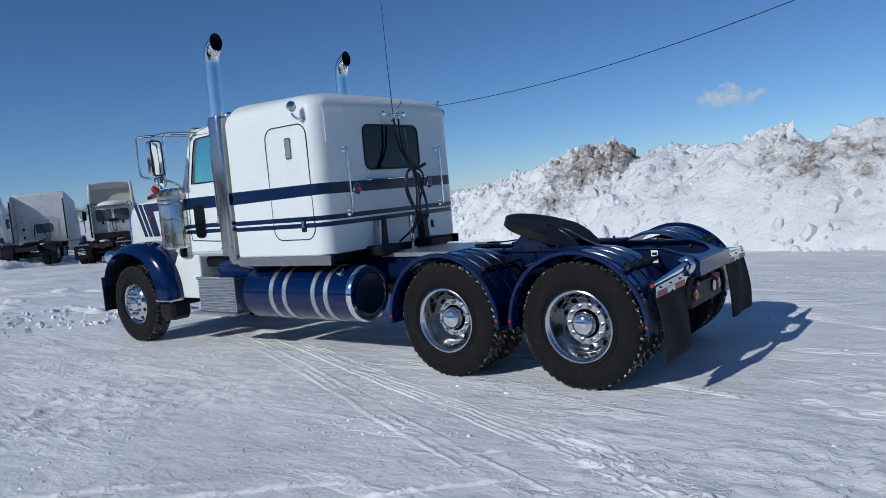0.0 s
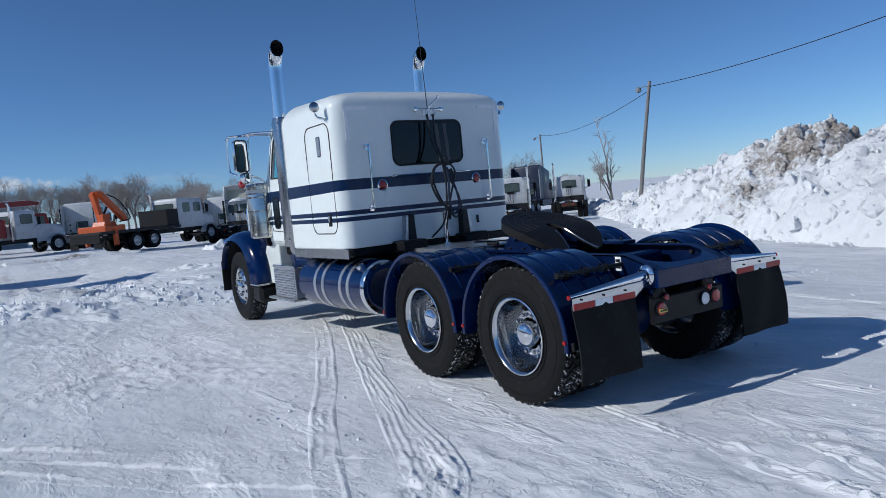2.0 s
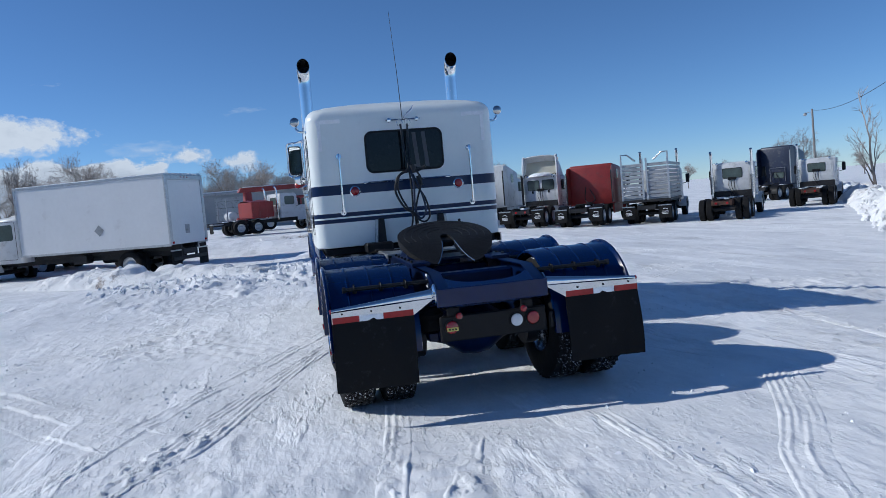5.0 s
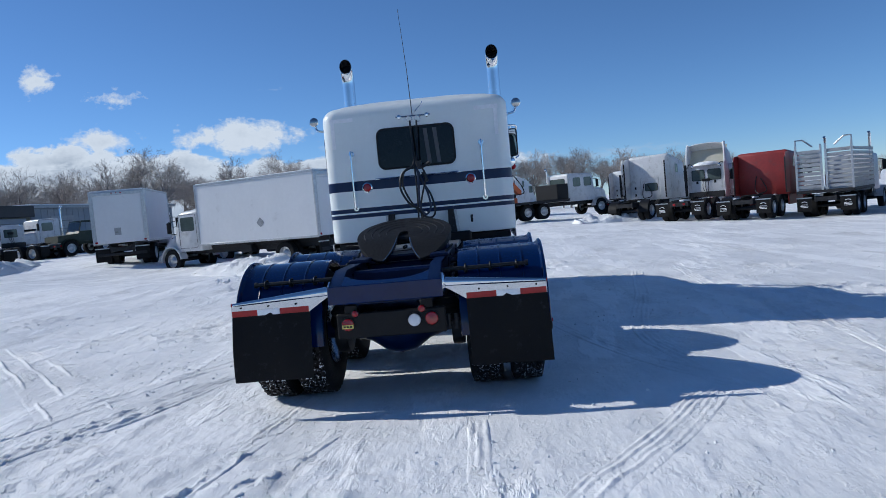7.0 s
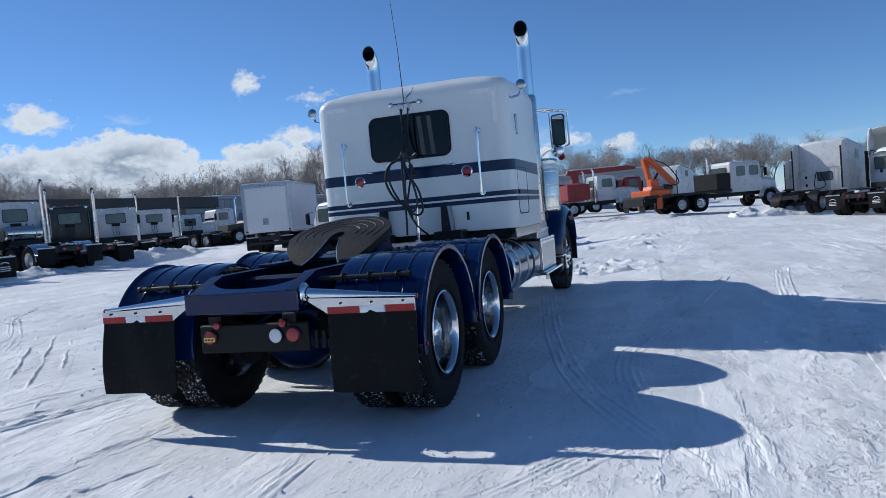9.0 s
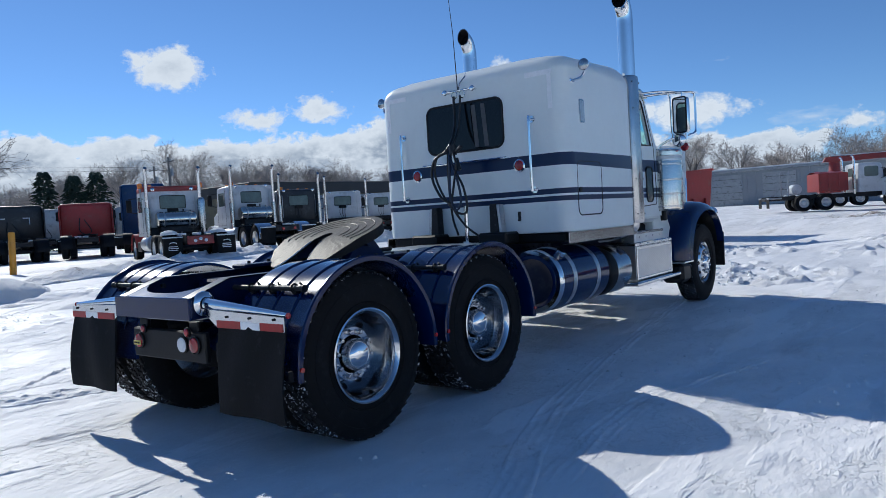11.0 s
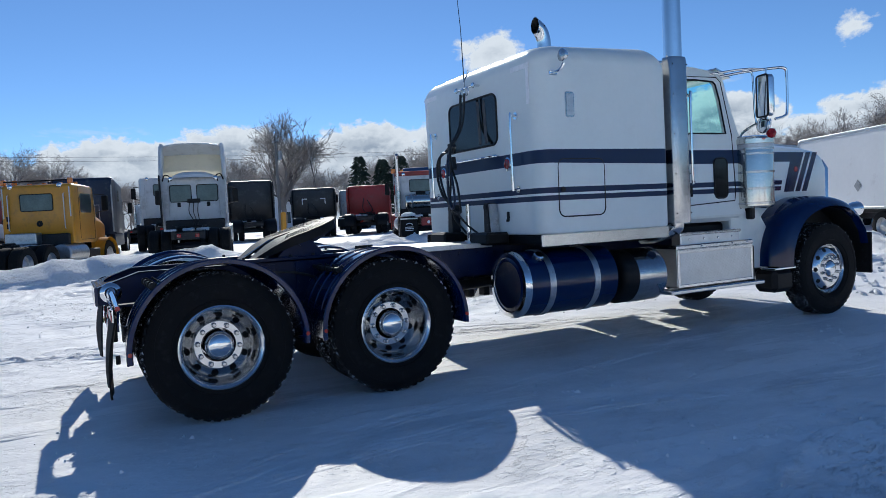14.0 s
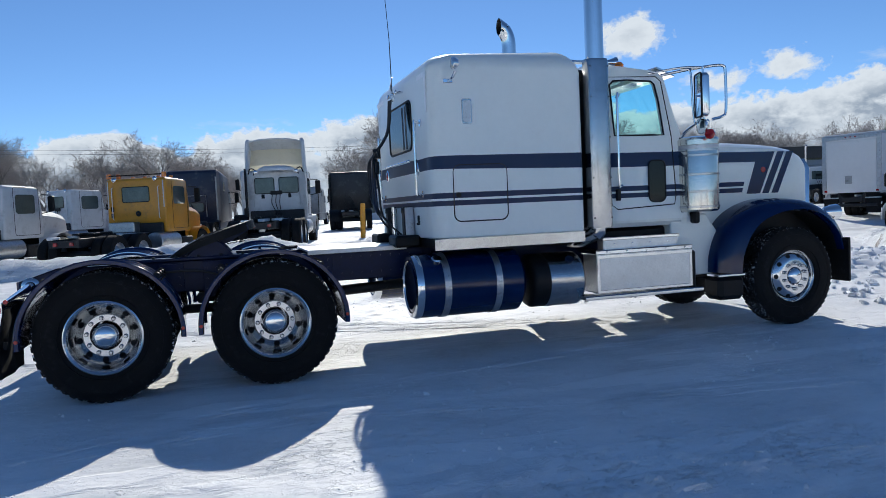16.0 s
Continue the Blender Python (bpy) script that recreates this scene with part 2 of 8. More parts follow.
def snow_ground_mat():
    """Packed snow with polished icy stretches, flaked crust, chips and dark scuffs."""
    m = bpy.data.materials.new("packed_snow")
    m.use_nodes = True
    nt = m.node_tree
    b = nt.nodes["Principled BSDF"]
    ice = ramp(nt, noise_at(nt, 0.24, 6, 0.62, (1.0, 1.5, 1.0)), 0.4, 0.54)
    mott = noise_at(nt, 1.3, 7, 0.66, (0.8, 1.4, 1.0))
    fine = noise_at(nt, 19, 6, 0.72, (0.75, 1.2, 1.0))
    patchy = ramp(nt, noise_at(nt, 0.9, 5, 0.65), 0.42, 0.6)
    flakes = calc(nt, "MULTIPLY", ramp(nt, noise_at(nt, 8.5, 6, 0.68, (0.8, 1.3, 1.0)), 0.54, 0.6), patchy)
    chips = calc(nt, "MULTIPLY", ramp(nt, noise_at(nt, 30, 4, 0.7), 0.6, 0.65), calc(nt, "MULTIPLY_ADD", patchy, 0.8, 0.2))
    cracks = calc(nt, "MULTIPLY", ramp(nt, noise_at(nt, 11, 5, 0.7, (0.6, 1.4, 1.0)), 0.36, 0.42, (1, 1, 1, 1), (0, 0, 0, 1)), patchy)
    snow_c = mixc(nt, ramp(nt, mott, 0.35, 0.66), (0.86, 0.865, 0.875), (0.94, 0.943, 0.946))
    ice_c = mixc(nt, ramp(nt, mott, 0.38, 0.64), (0.75, 0.76, 0.768), (0.87, 0.873, 0.877))
    c = mixc(nt, calc(nt, "MULTIPLY", ice, 0.9), snow_c, ice_c)
    c = mixc(nt, calc(nt, "MULTIPLY", flakes, 0.6), c, (0.9, 0.905, 0.91))
    c = mixc(nt, calc(nt, "MULTIPLY", cracks, 0.05), c, (0.5, 0.51, 0.52))
    drift = ramp(nt, noise_at(nt, 0.5, 8, 0.58, (0.5, 2.2, 1.0)), 0.545, 0.57)
    c = mixc(nt, calc(nt, "MULTIPLY", drift, 0.9), c, (0.955, 0.957, 0.96))
    c = mixc(nt, calc(nt, "MULTIPLY", chips, 0.75), c, (0.93, 0.93, 0.93))
    c = mixc(nt, calc(nt, "MULTIPLY", ramp(nt, noise_at(nt, 0.45, 7, 0.72, (0.6, 2.0, 1.0)), 0.55, 0.72), 0.5), c, (0.36, 0.36, 0.35))
    nt.links.new(c, b.inputs["Base Color"])
    nt.links.new(calc(nt, "MULTIPLY_ADD", ice, -0.24, calc(nt, "MULTIPLY_ADD", fine, 0.2, 0.62)), b.inputs["Roughness"])
    grit = calc(nt, "MULTIPLY", ramp(nt, noise_at(nt, 24, 4, 0.6), 0.55, 0.66), ramp(nt, noise_at(nt, 1.1, 5, 0.65, (0.7, 1.4, 1.0)), 0.5, 0.62))
    swirl = noise_at(nt, 5.5, 5, 0.55, (0.55, 1.5, 1.0))
    h = calc(nt, "ADD", calc(nt, "MULTIPLY", fine, 0.06), calc(nt, "ADD", calc(nt, "MULTIPLY", flakes, 0.14), calc(nt, "ADD", calc(nt, "MULTIPLY", chips, 0.07), calc(nt, "MULTIPLY", drift, 0.14))))
    h = calc(nt, "ADD", h, calc(nt, "ADD", calc(nt, "MULTIPLY", grit, 0.16), calc(nt, "MULTIPLY", swirl, 0.3)))
    h = calc(nt, "SUBTRACT", calc(nt, "ADD", h, calc(nt, "MULTIPLY", mott, 0.6)), calc(nt, "MULTIPLY", cracks, 0.015))
    h = calc(nt, "MULTIPLY", h, calc(nt, "MULTIPLY_ADD", ice, -0.45, 1.0))
    bump(nt, b, h, 1.0, 0.068)
    b.inputs["Specular IOR Level"].default_value = 0.08
    return m


def snow_pile_mat():
    """Ploughed snow, clean on most of its face, with gravel and soil in one stretch."""
    m = bpy.data.materials.new("ploughed_snow")
    m.use_nodes = True
    nt = m.node_tree
    b = nt.nodes["Principled BSDF"]
    c = mixc(nt, ramp(nt, noise_at(nt, 1.1, 6, 0.65), 0.3, 0.7), (0.8, 0.807, 0.815), (0.92, 0.923, 0.926))
    rough_n = noise_at(nt, 1.5, 8, 0.78)
    dist = nt.nodes.new("ShaderNodeVectorMath")
    dist.operation = "DISTANCE"
    nt.links.new(nt.nodes.new("ShaderNodeTexCoord").outputs["Object"], dist.inputs[0])
    dist.inputs[1].default_value = (9.7, -19.6, 2.3)
    near = calc(nt, "MAXIMUM", calc(nt, "SUBTRACT", 1.0, calc(nt, "DIVIDE", dist.outputs["Value"], 3.4)), 0.0)
    wide = calc(nt, "MULTIPLY", ramp(nt, noise_at(nt, 0.23, 3, 0.5), 0.5, 0.66), 0.16)
    d = ramp(nt, calc(nt, "ADD", rough_n, calc(nt, "ADD", calc(nt, "MULTIPLY", near, 0.3), wide)), 0.62, 0.76)
    c = mixc(nt, d, c, mixc(nt, ramp(nt, noise_at(nt, 9, 4, 0.7), 0.35, 0.65), (0.16, 0.138, 0.12), (0.5, 0.445, 0.395)))
    nt.links.new(c, b.inputs["Base Color"])
    b.inputs["Roughness"].default_value = 0.8
    b.inputs["Specular IOR Level"].default_value = 0.1
    bump(nt, b, calc(nt, "ADD", calc(nt, "MULTIPLY", noise_at(nt, 7, 7, 0.72), 0.6), noise_at(nt, 1.8, 5, 0.55)), 1.0, 0.13)
    return m


M["snow"], M["pile"] = snow_ground_mat(), snow_pile_mat()


# ---------------------------------------------------------------- mesh helpers
class Mesh:
    """Collects vertices and faces of one part."""

    def __init__(self):
        self.v, self.f = [], []

    def add(self, vs, fs):
        n = len(self.v)
        self.v += [tuple(p) for p in vs]
        self.f += [tuple(i + n for i in f) for f in fs]
        return self

    def box(self, c, s, b=0.008, rot=None):
        h = [q / 2 for q in s]
        b = min(b, min(h) * 0.45)
        ids, vs = {}, []
        for sx in (-1, 1):
            for sy in (-1, 1):
                for sz in (-1, 1):
                    sg = (sx, sy, sz)
                    for a in range(3):
                        p = Vector([sg[i] * (h[i] - (0 if i == a else b)) for i in range(3)])
                        ids[sg, a] = len(vs)
                        vs.append((rot @ p if rot else p) + Vector(c))
        fs = []
        for a in range(3):
            i, j = (a + 1) % 3, (a + 2) % 3

            def sg(va, vi, vj):
                q = [0, 0, 0]
                q[a], q[i], q[j] = va, vi, vj
                return tuple(q)
            for s1 in (-1, 1):
                fs.append([ids[sg(s1, u, w), a] for u, w in ((-1, -1), (1, -1), (1, 1), (-1, 1))])
            for vi in (-1, 1):
                for vj in (-1, 1):
                    fs.append([ids[sg(-1, vi, vj), i], ids[sg(1, vi, vj), i], ids[sg(1, vi, vj), j], ids[sg(-1, vi, vj), j]])
        for sx in (-1, 1):
            for sy in (-1, 1):
                for sz in (-1, 1):
                    fs.append([ids[(sx, sy, sz), a] for a in range(3)])
        return self.add(vs, fs)

    def loft(self, loops, closed=True, cap0=False, cap1=False):
        n, vs, fs = len(loops[0]), [p for lp in loops for p in lp], []
        for k in range(len(loops) - 1):
            for i in range(n if closed else n - 1):
                j = (i + 1) % n
                fs.append((k * n + i, k * n + j, (k + 1) * n + j, (k + 1) * n + i))
        if cap0:
            fs.append(tuple(range(n)))
        if cap1:
            fs.append(tuple((len(loops) - 1) * n + i for i in range(n)))
        return self.add(vs, fs)

    def lathe(self, prof, o=(0, 0, 0), d=(0, 1, 0), n=32, cap0=False, cap1=False):
        q = Vector(d).normalized().to_track_quat("Z", "Y").to_matrix()
        loops = [[Vector(o) + q @ Vector((r * math.cos(2 * math.pi * i / n), r * math.sin(2 * math.pi * i / n), h)) for i in range(n)] for r, h in prof]
        return self.loft(loops, True, cap0, cap1)

    def cyl(self, a, c, r, n=20, r1=None, b=0.0):
        a, c = Vector(a), Vector(c)
        L, r1 = (c - a).length, r if r1 is None else r1
        prof = [(r, 0), (r1, L)] if not b else [(r - b, 0), (r, b), (r1, L - b), (r1 - b, L)]
        return self.lathe(prof, a, c - a, n, True, True)

    def tube(self, path, r, n=8, closed=False, cap=True):
        pts = [Vector(p) for p in path]
        loops, prev = [], None
        for i, p in enumerate(pts):
            if closed:
                t = pts[(i + 1) % len(pts)] - pts[i - 1]
            else:
                t = pts[min(i + 1, len(pts) - 1)] - pts[max(i - 1, 0)]
            t.normalize()
            if prev is None:
                u = t.orthogonal().normalized()
            else:
                u = (prev - t * prev.dot(t)).normalized()
            prev, w = u, t.cross(u)
            rr = r[i] if isinstance(r, (list, tuple)) else r
            loops.append([p + (u * math.cos(2 * math.pi * k / n) + w * math.sin(2 * math.pi * k / n)) * rr for k in range(n)])
        if closed:
            loops.append(loops[0])
        return self.loft(loops, True, cap and not closed, cap and not closed)

    def prism(self, pts, axis, a, c, b=0.0):
        """An outline in the plane across the axis, drawn out from a to c."""
        def put(p, h):
            return {"x": (h, p[0], p[1]), "y": (p[0], h, p[1]), "z": (p[0], p[1], h)}[axis]
        if not b:
            return self.loft([[put(p, a) for p in pts], [put(p, c) for p in pts]], True, True, True)
        cx, cz = sum(p[0] for p in pts) / len(pts), sum(p[1] for p in pts) / len(pts)

        def inset(p):
            d = Vector((p[0] - cx, p[1] - cz))
            return (p[0] - d.x * min(0.5, b / max(d.length, 1e-4)), p[1] - d.y * min(0.5, b / max(d.length, 1e-4)))
        sgn = 1 if c > a else -1
        rows = [[put(inset(p), a) for p in pts], [put(p, a + sgn * b) for p in pts], [put(p, c - sgn * b) for p in pts], [put(inset(p), c) for p in pts]]
        return self.loft(rows, True, True, True)


def part(name, ms, material, parent=None, label="", angle=35):
    me = bpy.data.meshes.new(name)
    me.from_pydata(ms.v, [], ms.f)
    bm = bmesh.new()
    bm.from_mesh(me)
    bmesh.ops.recalc_face_normals(bm, faces=bm.faces)
    bm.to_mesh(me)
    bm.free()
    me.shade_smooth()
    me.set_sharp_from_angle(angle=radians(angle))
    me.materials.append(material)
    ob = new(name, me)
    if parent:
        ob.parent = parent
    if label:
        tagged(ob, label)
    return ob


def thing(name, label, category, m=None, group="", kind=""):
    e = new(name)
    e.empty_display_size = 0.2
    if m is not None:
        e.matrix_world = m
    return tagged(e, label, category, group, kind)


def rrect(w, h, r, n=5, c=(0, 0)):
    """Rounded rectangle outline."""
    out = []
    for sx, sy, a0 in ((1, 1, 0), (-1, 1, 90), (-1, -1, 180), (1, -1, 270)):
        for k in range(n + 1):
            a = radians(a0 + 90 * k / n)
            out.append((c[0] + sx * (w / 2 - r) + r * math.cos(a), c[1] + sy * (h / 2 - r) + r * math.sin(a)))
    return out


def smooth_path(pts, per=8):
    """Catmull-Rom through the points."""
    P = [Vector(p) for p in pts]
    P = [P[0] * 2 - P[1]] + P + [P[-1] * 2 - P[-2]]
    out = []
    for i in range(1, len(P) - 2):
        for k in range(per):
            t = k / per
            a, b, c, d = P[i - 1], P[i], P[i + 1], P[i + 2]
            out.append(0.5 * ((2 * b) + (c - a) * t + (2 * a - 5 * b + 4 * c - d) * t * t + (3 * b - a - 3 * c + d) * t ** 3))
    return out + [P[-2]]


def step01(a, b, x):
    t = min(1, max(0, (x - a) / (b - a)))
    return t * t * (3 - 2 * t)


# ---------------------------------------------------------------- ground
def gz(x, y):
    """Height of the yard: level under the truck, falling to one side, rising to the other."""
    dx, dy = max(0, -1.5 - x, x - 9), max(0, abs(y) - 1.6)
    s = step01(0, 6, math.hypot(dx, dy))
    yy = (max(-0.62, 0.042 * (y + 1.4)) if y < -1.4 else 0.024 * max(0, min(y, 17) - 1.4))
    dip = 0.5 * (1 - step01(5, 14, math.hypot(x - 25, y - 9)))
    return s * (0.006 * max(-12, min(x, 60)) + yy) - dip


def relief(x, y):
    """Ruts, scuffs and crust on the packed snow."""
    v = Vector((x, y, 0.3))
    h = 0.02 * noise.fractal(v * 0.55, 1.0, 2.1, 4) + 0.011 * noise.fractal(v * 2.3, 0.9, 2.2, 4)
    crust = step01(0.05, 0.4, noise.noise(Vector((x * 0.42 + 5, y * 0.42, 1.7))))
    q = Vector((x * 5.6 + y, y * 7.6, 0.9))
    h += 0.024 * step01(0.12, 0.3, noise.noise(q)) * (0.05 + 0.95 * crust)
    h += 0.018 * step01(0.3, 0.42, noise.noise(q * 2.1)) * (0.12 + 0.88 * crust)
    under = step01(0.2, 1.6, math.hypot(max(0, -0.9 - x, x - 8.0), max(0, abs(y) - 1.2)))
    return h * (0.25 + 0.75 * under) - 0.006

# ---------------------------------------------------------------- the parked truck
truck = thing("semi_truck", "white and blue long nosed semi truck with sleeper, on packed snow", "semi truck")
REAR, MID, FRONT, HZ, TR = 0.0, 1.377, 7.02, 0.537, 0.54


def tyre_mesh(w):
    r, h = TR, w / 2
    prof = [(0.29, -h * 0.82), (0.315, -h * 0.9), (0.38, -h), (0.47, -h * 0.99), (0.515, -h * 0.9), (0.53, -h * 0.8), (0.532, 0), (0.53, h * 0.8),
            (0.515, h * 0.9), (0.47, h * 0.99), (0.38, h), (0.315, h * 0.9), (0.29, h * 0.82)]
    return Mesh().lathe(prof, n=56)


def tread_mesh(w, rows=5):
    ms, N = Mesh(), 46
    for r in range(rows):
        y = (r - (rows - 1) / 2) * w * 0.84 / rows
        for i in range(N):
            a = 2 * math.pi * (i + 0.5 * (r % 2)) / N
            q = Matrix.Rotation(-a, 3, "Y")
            sk = Matrix.Rotation(0.35 * (-1) ** r, 3, "X")
            ms.box(q @ Vector((TR - 0.008, y, 0)), (0.022, w * 0.84 / rows * 0.78, 2 * math.pi * TR / N * 0.7), 0.003, q @ sk)
    return ms


def side_ring(w, sgn):
    """Faint raised rings of a sidewall."""
    ms = Mesh()
    for r in (0.345, 0.46):
        ms.lathe([(r - 0.004, sgn * w * 0.485), (r, sgn * (w * 0.5 + 0.0015)), (r + 0.004, sgn * w * 0.485)], n=56)
    return ms


def build_wheel(kind, x, y, sgn):
    """One wheel; sgn is the side of the truck it faces."""
    w = 0.28
    q = Matrix.Translation((x, y, HZ)) @ Matrix.Rotation(0 if sgn > 0 else math.pi, 4, "Z")
    rim = Mesh()
    if kind == "dual_outer":
        prof = [(0.3, 0.126), (0.308, 0.131), (0.307, 0.139), (0.297, 0.143), (0.284, 0.134), (0.275, 0.118), (0.27, 0.1), (0.266, 0.05), (0.262, 0.0), (0.256, -0.03), (0.246, -0.055), (0.23, -0.076), (0.212, -0.09), (0.194, -0.098), (0.184, -0.09), (0.18, -0.014), (0.174, -0.008), (0.126, -0.008), (0.122, -0.014), (0.12, -0.07)]
        face, hub0, hub1, hole_y = -0.009, -0.07, 0.085, -0.082
    elif kind == "front":
        prof = [(0.302, 0.13), (0.308, 0.122), (0.298, 0.112), (0.286, 0.09), (0.278, 0.07), (0.266, 0.092), (0.2, 0.13), (0.178, 0.134), (0.1, 0.134)]
        face, hub0, hub1, hole_y = 0.134, 0.12, 0.17, 0.11
    else:
        prof = [(0.3, -0.13), (0.286, -0.11), (0.28, 0.1), (0.1, 0.1)]
        face = None
    cut = 7 if kind == "dual_outer" else len(prof)
    rim.lathe(prof[:cut], n=50)
    wheel = part("wheel", rim, M["alu"], truck, "polished aluminium wheel rim")
    wheel.matrix_local = q
    if kind == "dual_outer":
        part("dish", Mesh().lathe(prof[6:15], n=50), M["alu_dish"], wheel, "deep aluminium wheel dish, darkened for shaded reflections")
        part("stud_ring", Mesh().lathe(prof[14:], n=50), M["alu"], wheel, "bright stud ring")
    part("tyre", tyre_mesh(w), M["rubber"], wheel, "black rubber tyre")
    part("tread", tread_mesh(w), M["tread"], wheel, "tread blocks packed with snow")
    if face is not None:
        part("sidewall_ring", side_ring(w, 1), M["rubber"], wheel)
        rc = 0.104 if kind == "dual_outer" else 0.1
        hub = Mesh().lathe([(rc, hub0), (rc, hub1 - 0.05), (rc - 0.004, hub1 - 0.035), (rc - 0.016, hub1 - 0.016), (rc - 0.045, hub1), (0.01, hub1 + 0.006)], n=32, cap1=True)
        part("hub_cap", hub, M["chrome"], wheel, "chrome hub cap")
        for i in range(10):
            a = 2 * math.pi * (i + 0.5) / 10
            rr, k = (0.228 if kind == "front" else 0.223), 0.45 if kind == "front" else -0.85
            p, up = Vector((rr * math.cos(a), hole_y - 0.006, rr * math.sin(a))), Vector((math.cos(a) * k, 1, math.sin(a) * k)).normalized()
            part("hand_hole", Mesh().cyl(p, p + up * 0.011, 0.026, 16), M["black"], wheel, "dark round hand hole")
        for i in range(10):
            a = 2 * math.pi * i / 10
            rn = 0.151 if kind == "dual_outer" else 0.143
            p = Vector((rn * math.cos(a), face, rn * math.sin(a)))
            part("lug_nut", Mesh().lathe([(0.021, 0), (0.021, 0.006), (0.0165, 0.008), (0.016, 0.03), (0.012, 0.034), (0.003, 0.035)], p, (0, 1, 0), 8, cap1=True), M["stainless"], wheel)
    return wheel


first = {}
for kind, x, y, sgn in [("dual_outer", REAR, 1.06, 1), ("dual_inner", REAR, 0.72, 1), ("front", FRONT, 0.985, 1)]:
    first[kind] = build_wheel(kind, x, y, sgn)


def wheel_at(kind, x, y, sgn, spin):
    copy_thing(first[kind], Matrix.Translation((x, y, HZ)) @ Matrix.Rotation(0 if sgn > 0 else math.pi, 4, "Z") @ Matrix.Rotation(spin, 4, "Y"))


for kind, x, y, sgn, spin in [("dual_outer", MID, 1.06, 1, 0.9), ("dual_inner", MID, 0.72, 1, 0.4), ("dual_outer", REAR, -1.06, -1, 0.5), ("dual_inner", REAR, -0.72, -1, 0.2),
                              ("dual_outer", MID, -1.06, -1, 1.3), ("dual_inner", MID, -0.72, -1, 0.8), ("front", FRONT, -0.985, -1, 0.3)]:
    wheel_at(kind, x, y, sgn, spin)

# chassis
for s in (1, -1):
    rail = Mesh()
    pr = [(-0.76, 0.848), (-0.76, 0.985), (-0.46, 1.085), (8.0, 1.085), (8.0, 0.79), (-0.3, 0.79), (-0.42, 0.85)]
    rail.prism(pr, "y", s * 0.425, s * 0.435)
    rail.prism([(-0.76, 0.975), (-0.76, 0.985), (-0.46, 1.085), (7.6, 1.085), (7.6, 1.075), (-0.46, 1.075)], "y", s * 0.34, s * 0.435)
    rail.prism([(-0.3, 0.79), (7.6, 0.79), (7.6, 0.8), (-0.3, 0.8)], "y", s * 0.34, s * 0.435)
    for i in range(22):
        for z in (0.86, 1.02):
            rail.cyl((2.1 + i * 0.1 - (0 if i < 8 else -0.03), s * 0.434, z), (2.1 + i * 0.1 - (0 if i < 8 else -0.03), s * 0.447, z), 0.011, 8)
    part("frame_rail", rail, M["blue_frame"], truck, "blue painted frame rail")
    for x, z, w, h in ((0.5, 0.93, 0.22, 0.26), (0.86, 0.9, 0.16, 0.34), (1.9, 0.93, 0.2, 0.26)):
        br = Mesh().box((x, s * 0.445, z), (w, 0.02, h), 0.006)
        for dx in (-0.3, 0.3):
            for dz in (-0.3, 0.0, 0.3):
                br.cyl((x + dx * w, s * 0.45, z + dz * h), (x + dx * w, s * 0.472, z + dz * h), 0.014, 8)
        part("frame_bracket", br, M["blue_frame"], truck, "bolted frame bracket")
    part("torque_rod", Mesh().cyl((0.75, s * 0.36, 0.72), (1.3, s * 0.36, 0.62), 0.028, 12).cyl((0.75, s * 0.3, 0.72), (0.75, s * 0.42, 0.72), 0.05, 14), M["dark_steel"], truck)
    part("air_line", Mesh().tube(smooth_path([(0.3, s * 0.46, 0.98), (0.7, s * 0.47, 0.99), (1.0, s * 0.46, 0.9), (1.25, s * 0.4, 0.72)], 5), 0.011, 7), M["hose"], truck)
rear_x = Mesh().box((-0.772, 0, 0.915), (0.026, 0.89, 0.142), 0.008)
lip_o, lip_i = [], []
for k in range(13):
    y = -0.43 + 0.86 * k / 12
    xi = -0.7 + 0.24 * (abs(y) / 0.43) ** 3
    lip_o.append((-0.762, y))
    lip_i.append((xi, y))
lip = [[Vector((x, y, 0.984 + (x + 0.76) * 0.33 + dz)) for dz in (0.0, -0.012) for x in ((a[0], b[0]) if dz == 0 else (b[0], a[0])) for y in (a[1],)] for a, b in zip(lip_o, lip_i)]
rear_x.loft(lip, True, True, True)
part("rear_cross_member", rear_x, M["blue"], truck, "blue rear cross member plate")
for x in (-0.1, 0.7, 1.9):
    part("cross_member", Mesh().box((x, 0, 0.93), (0.16, 0.72, 0.22), 0.02), M["blue_frame"], truck)
well = Mesh().box((-0.38, 0, 0.82), (0.5, 0.7, 0.02), 0.005)
part("well_plate", well, M["blue_frame"], truck)
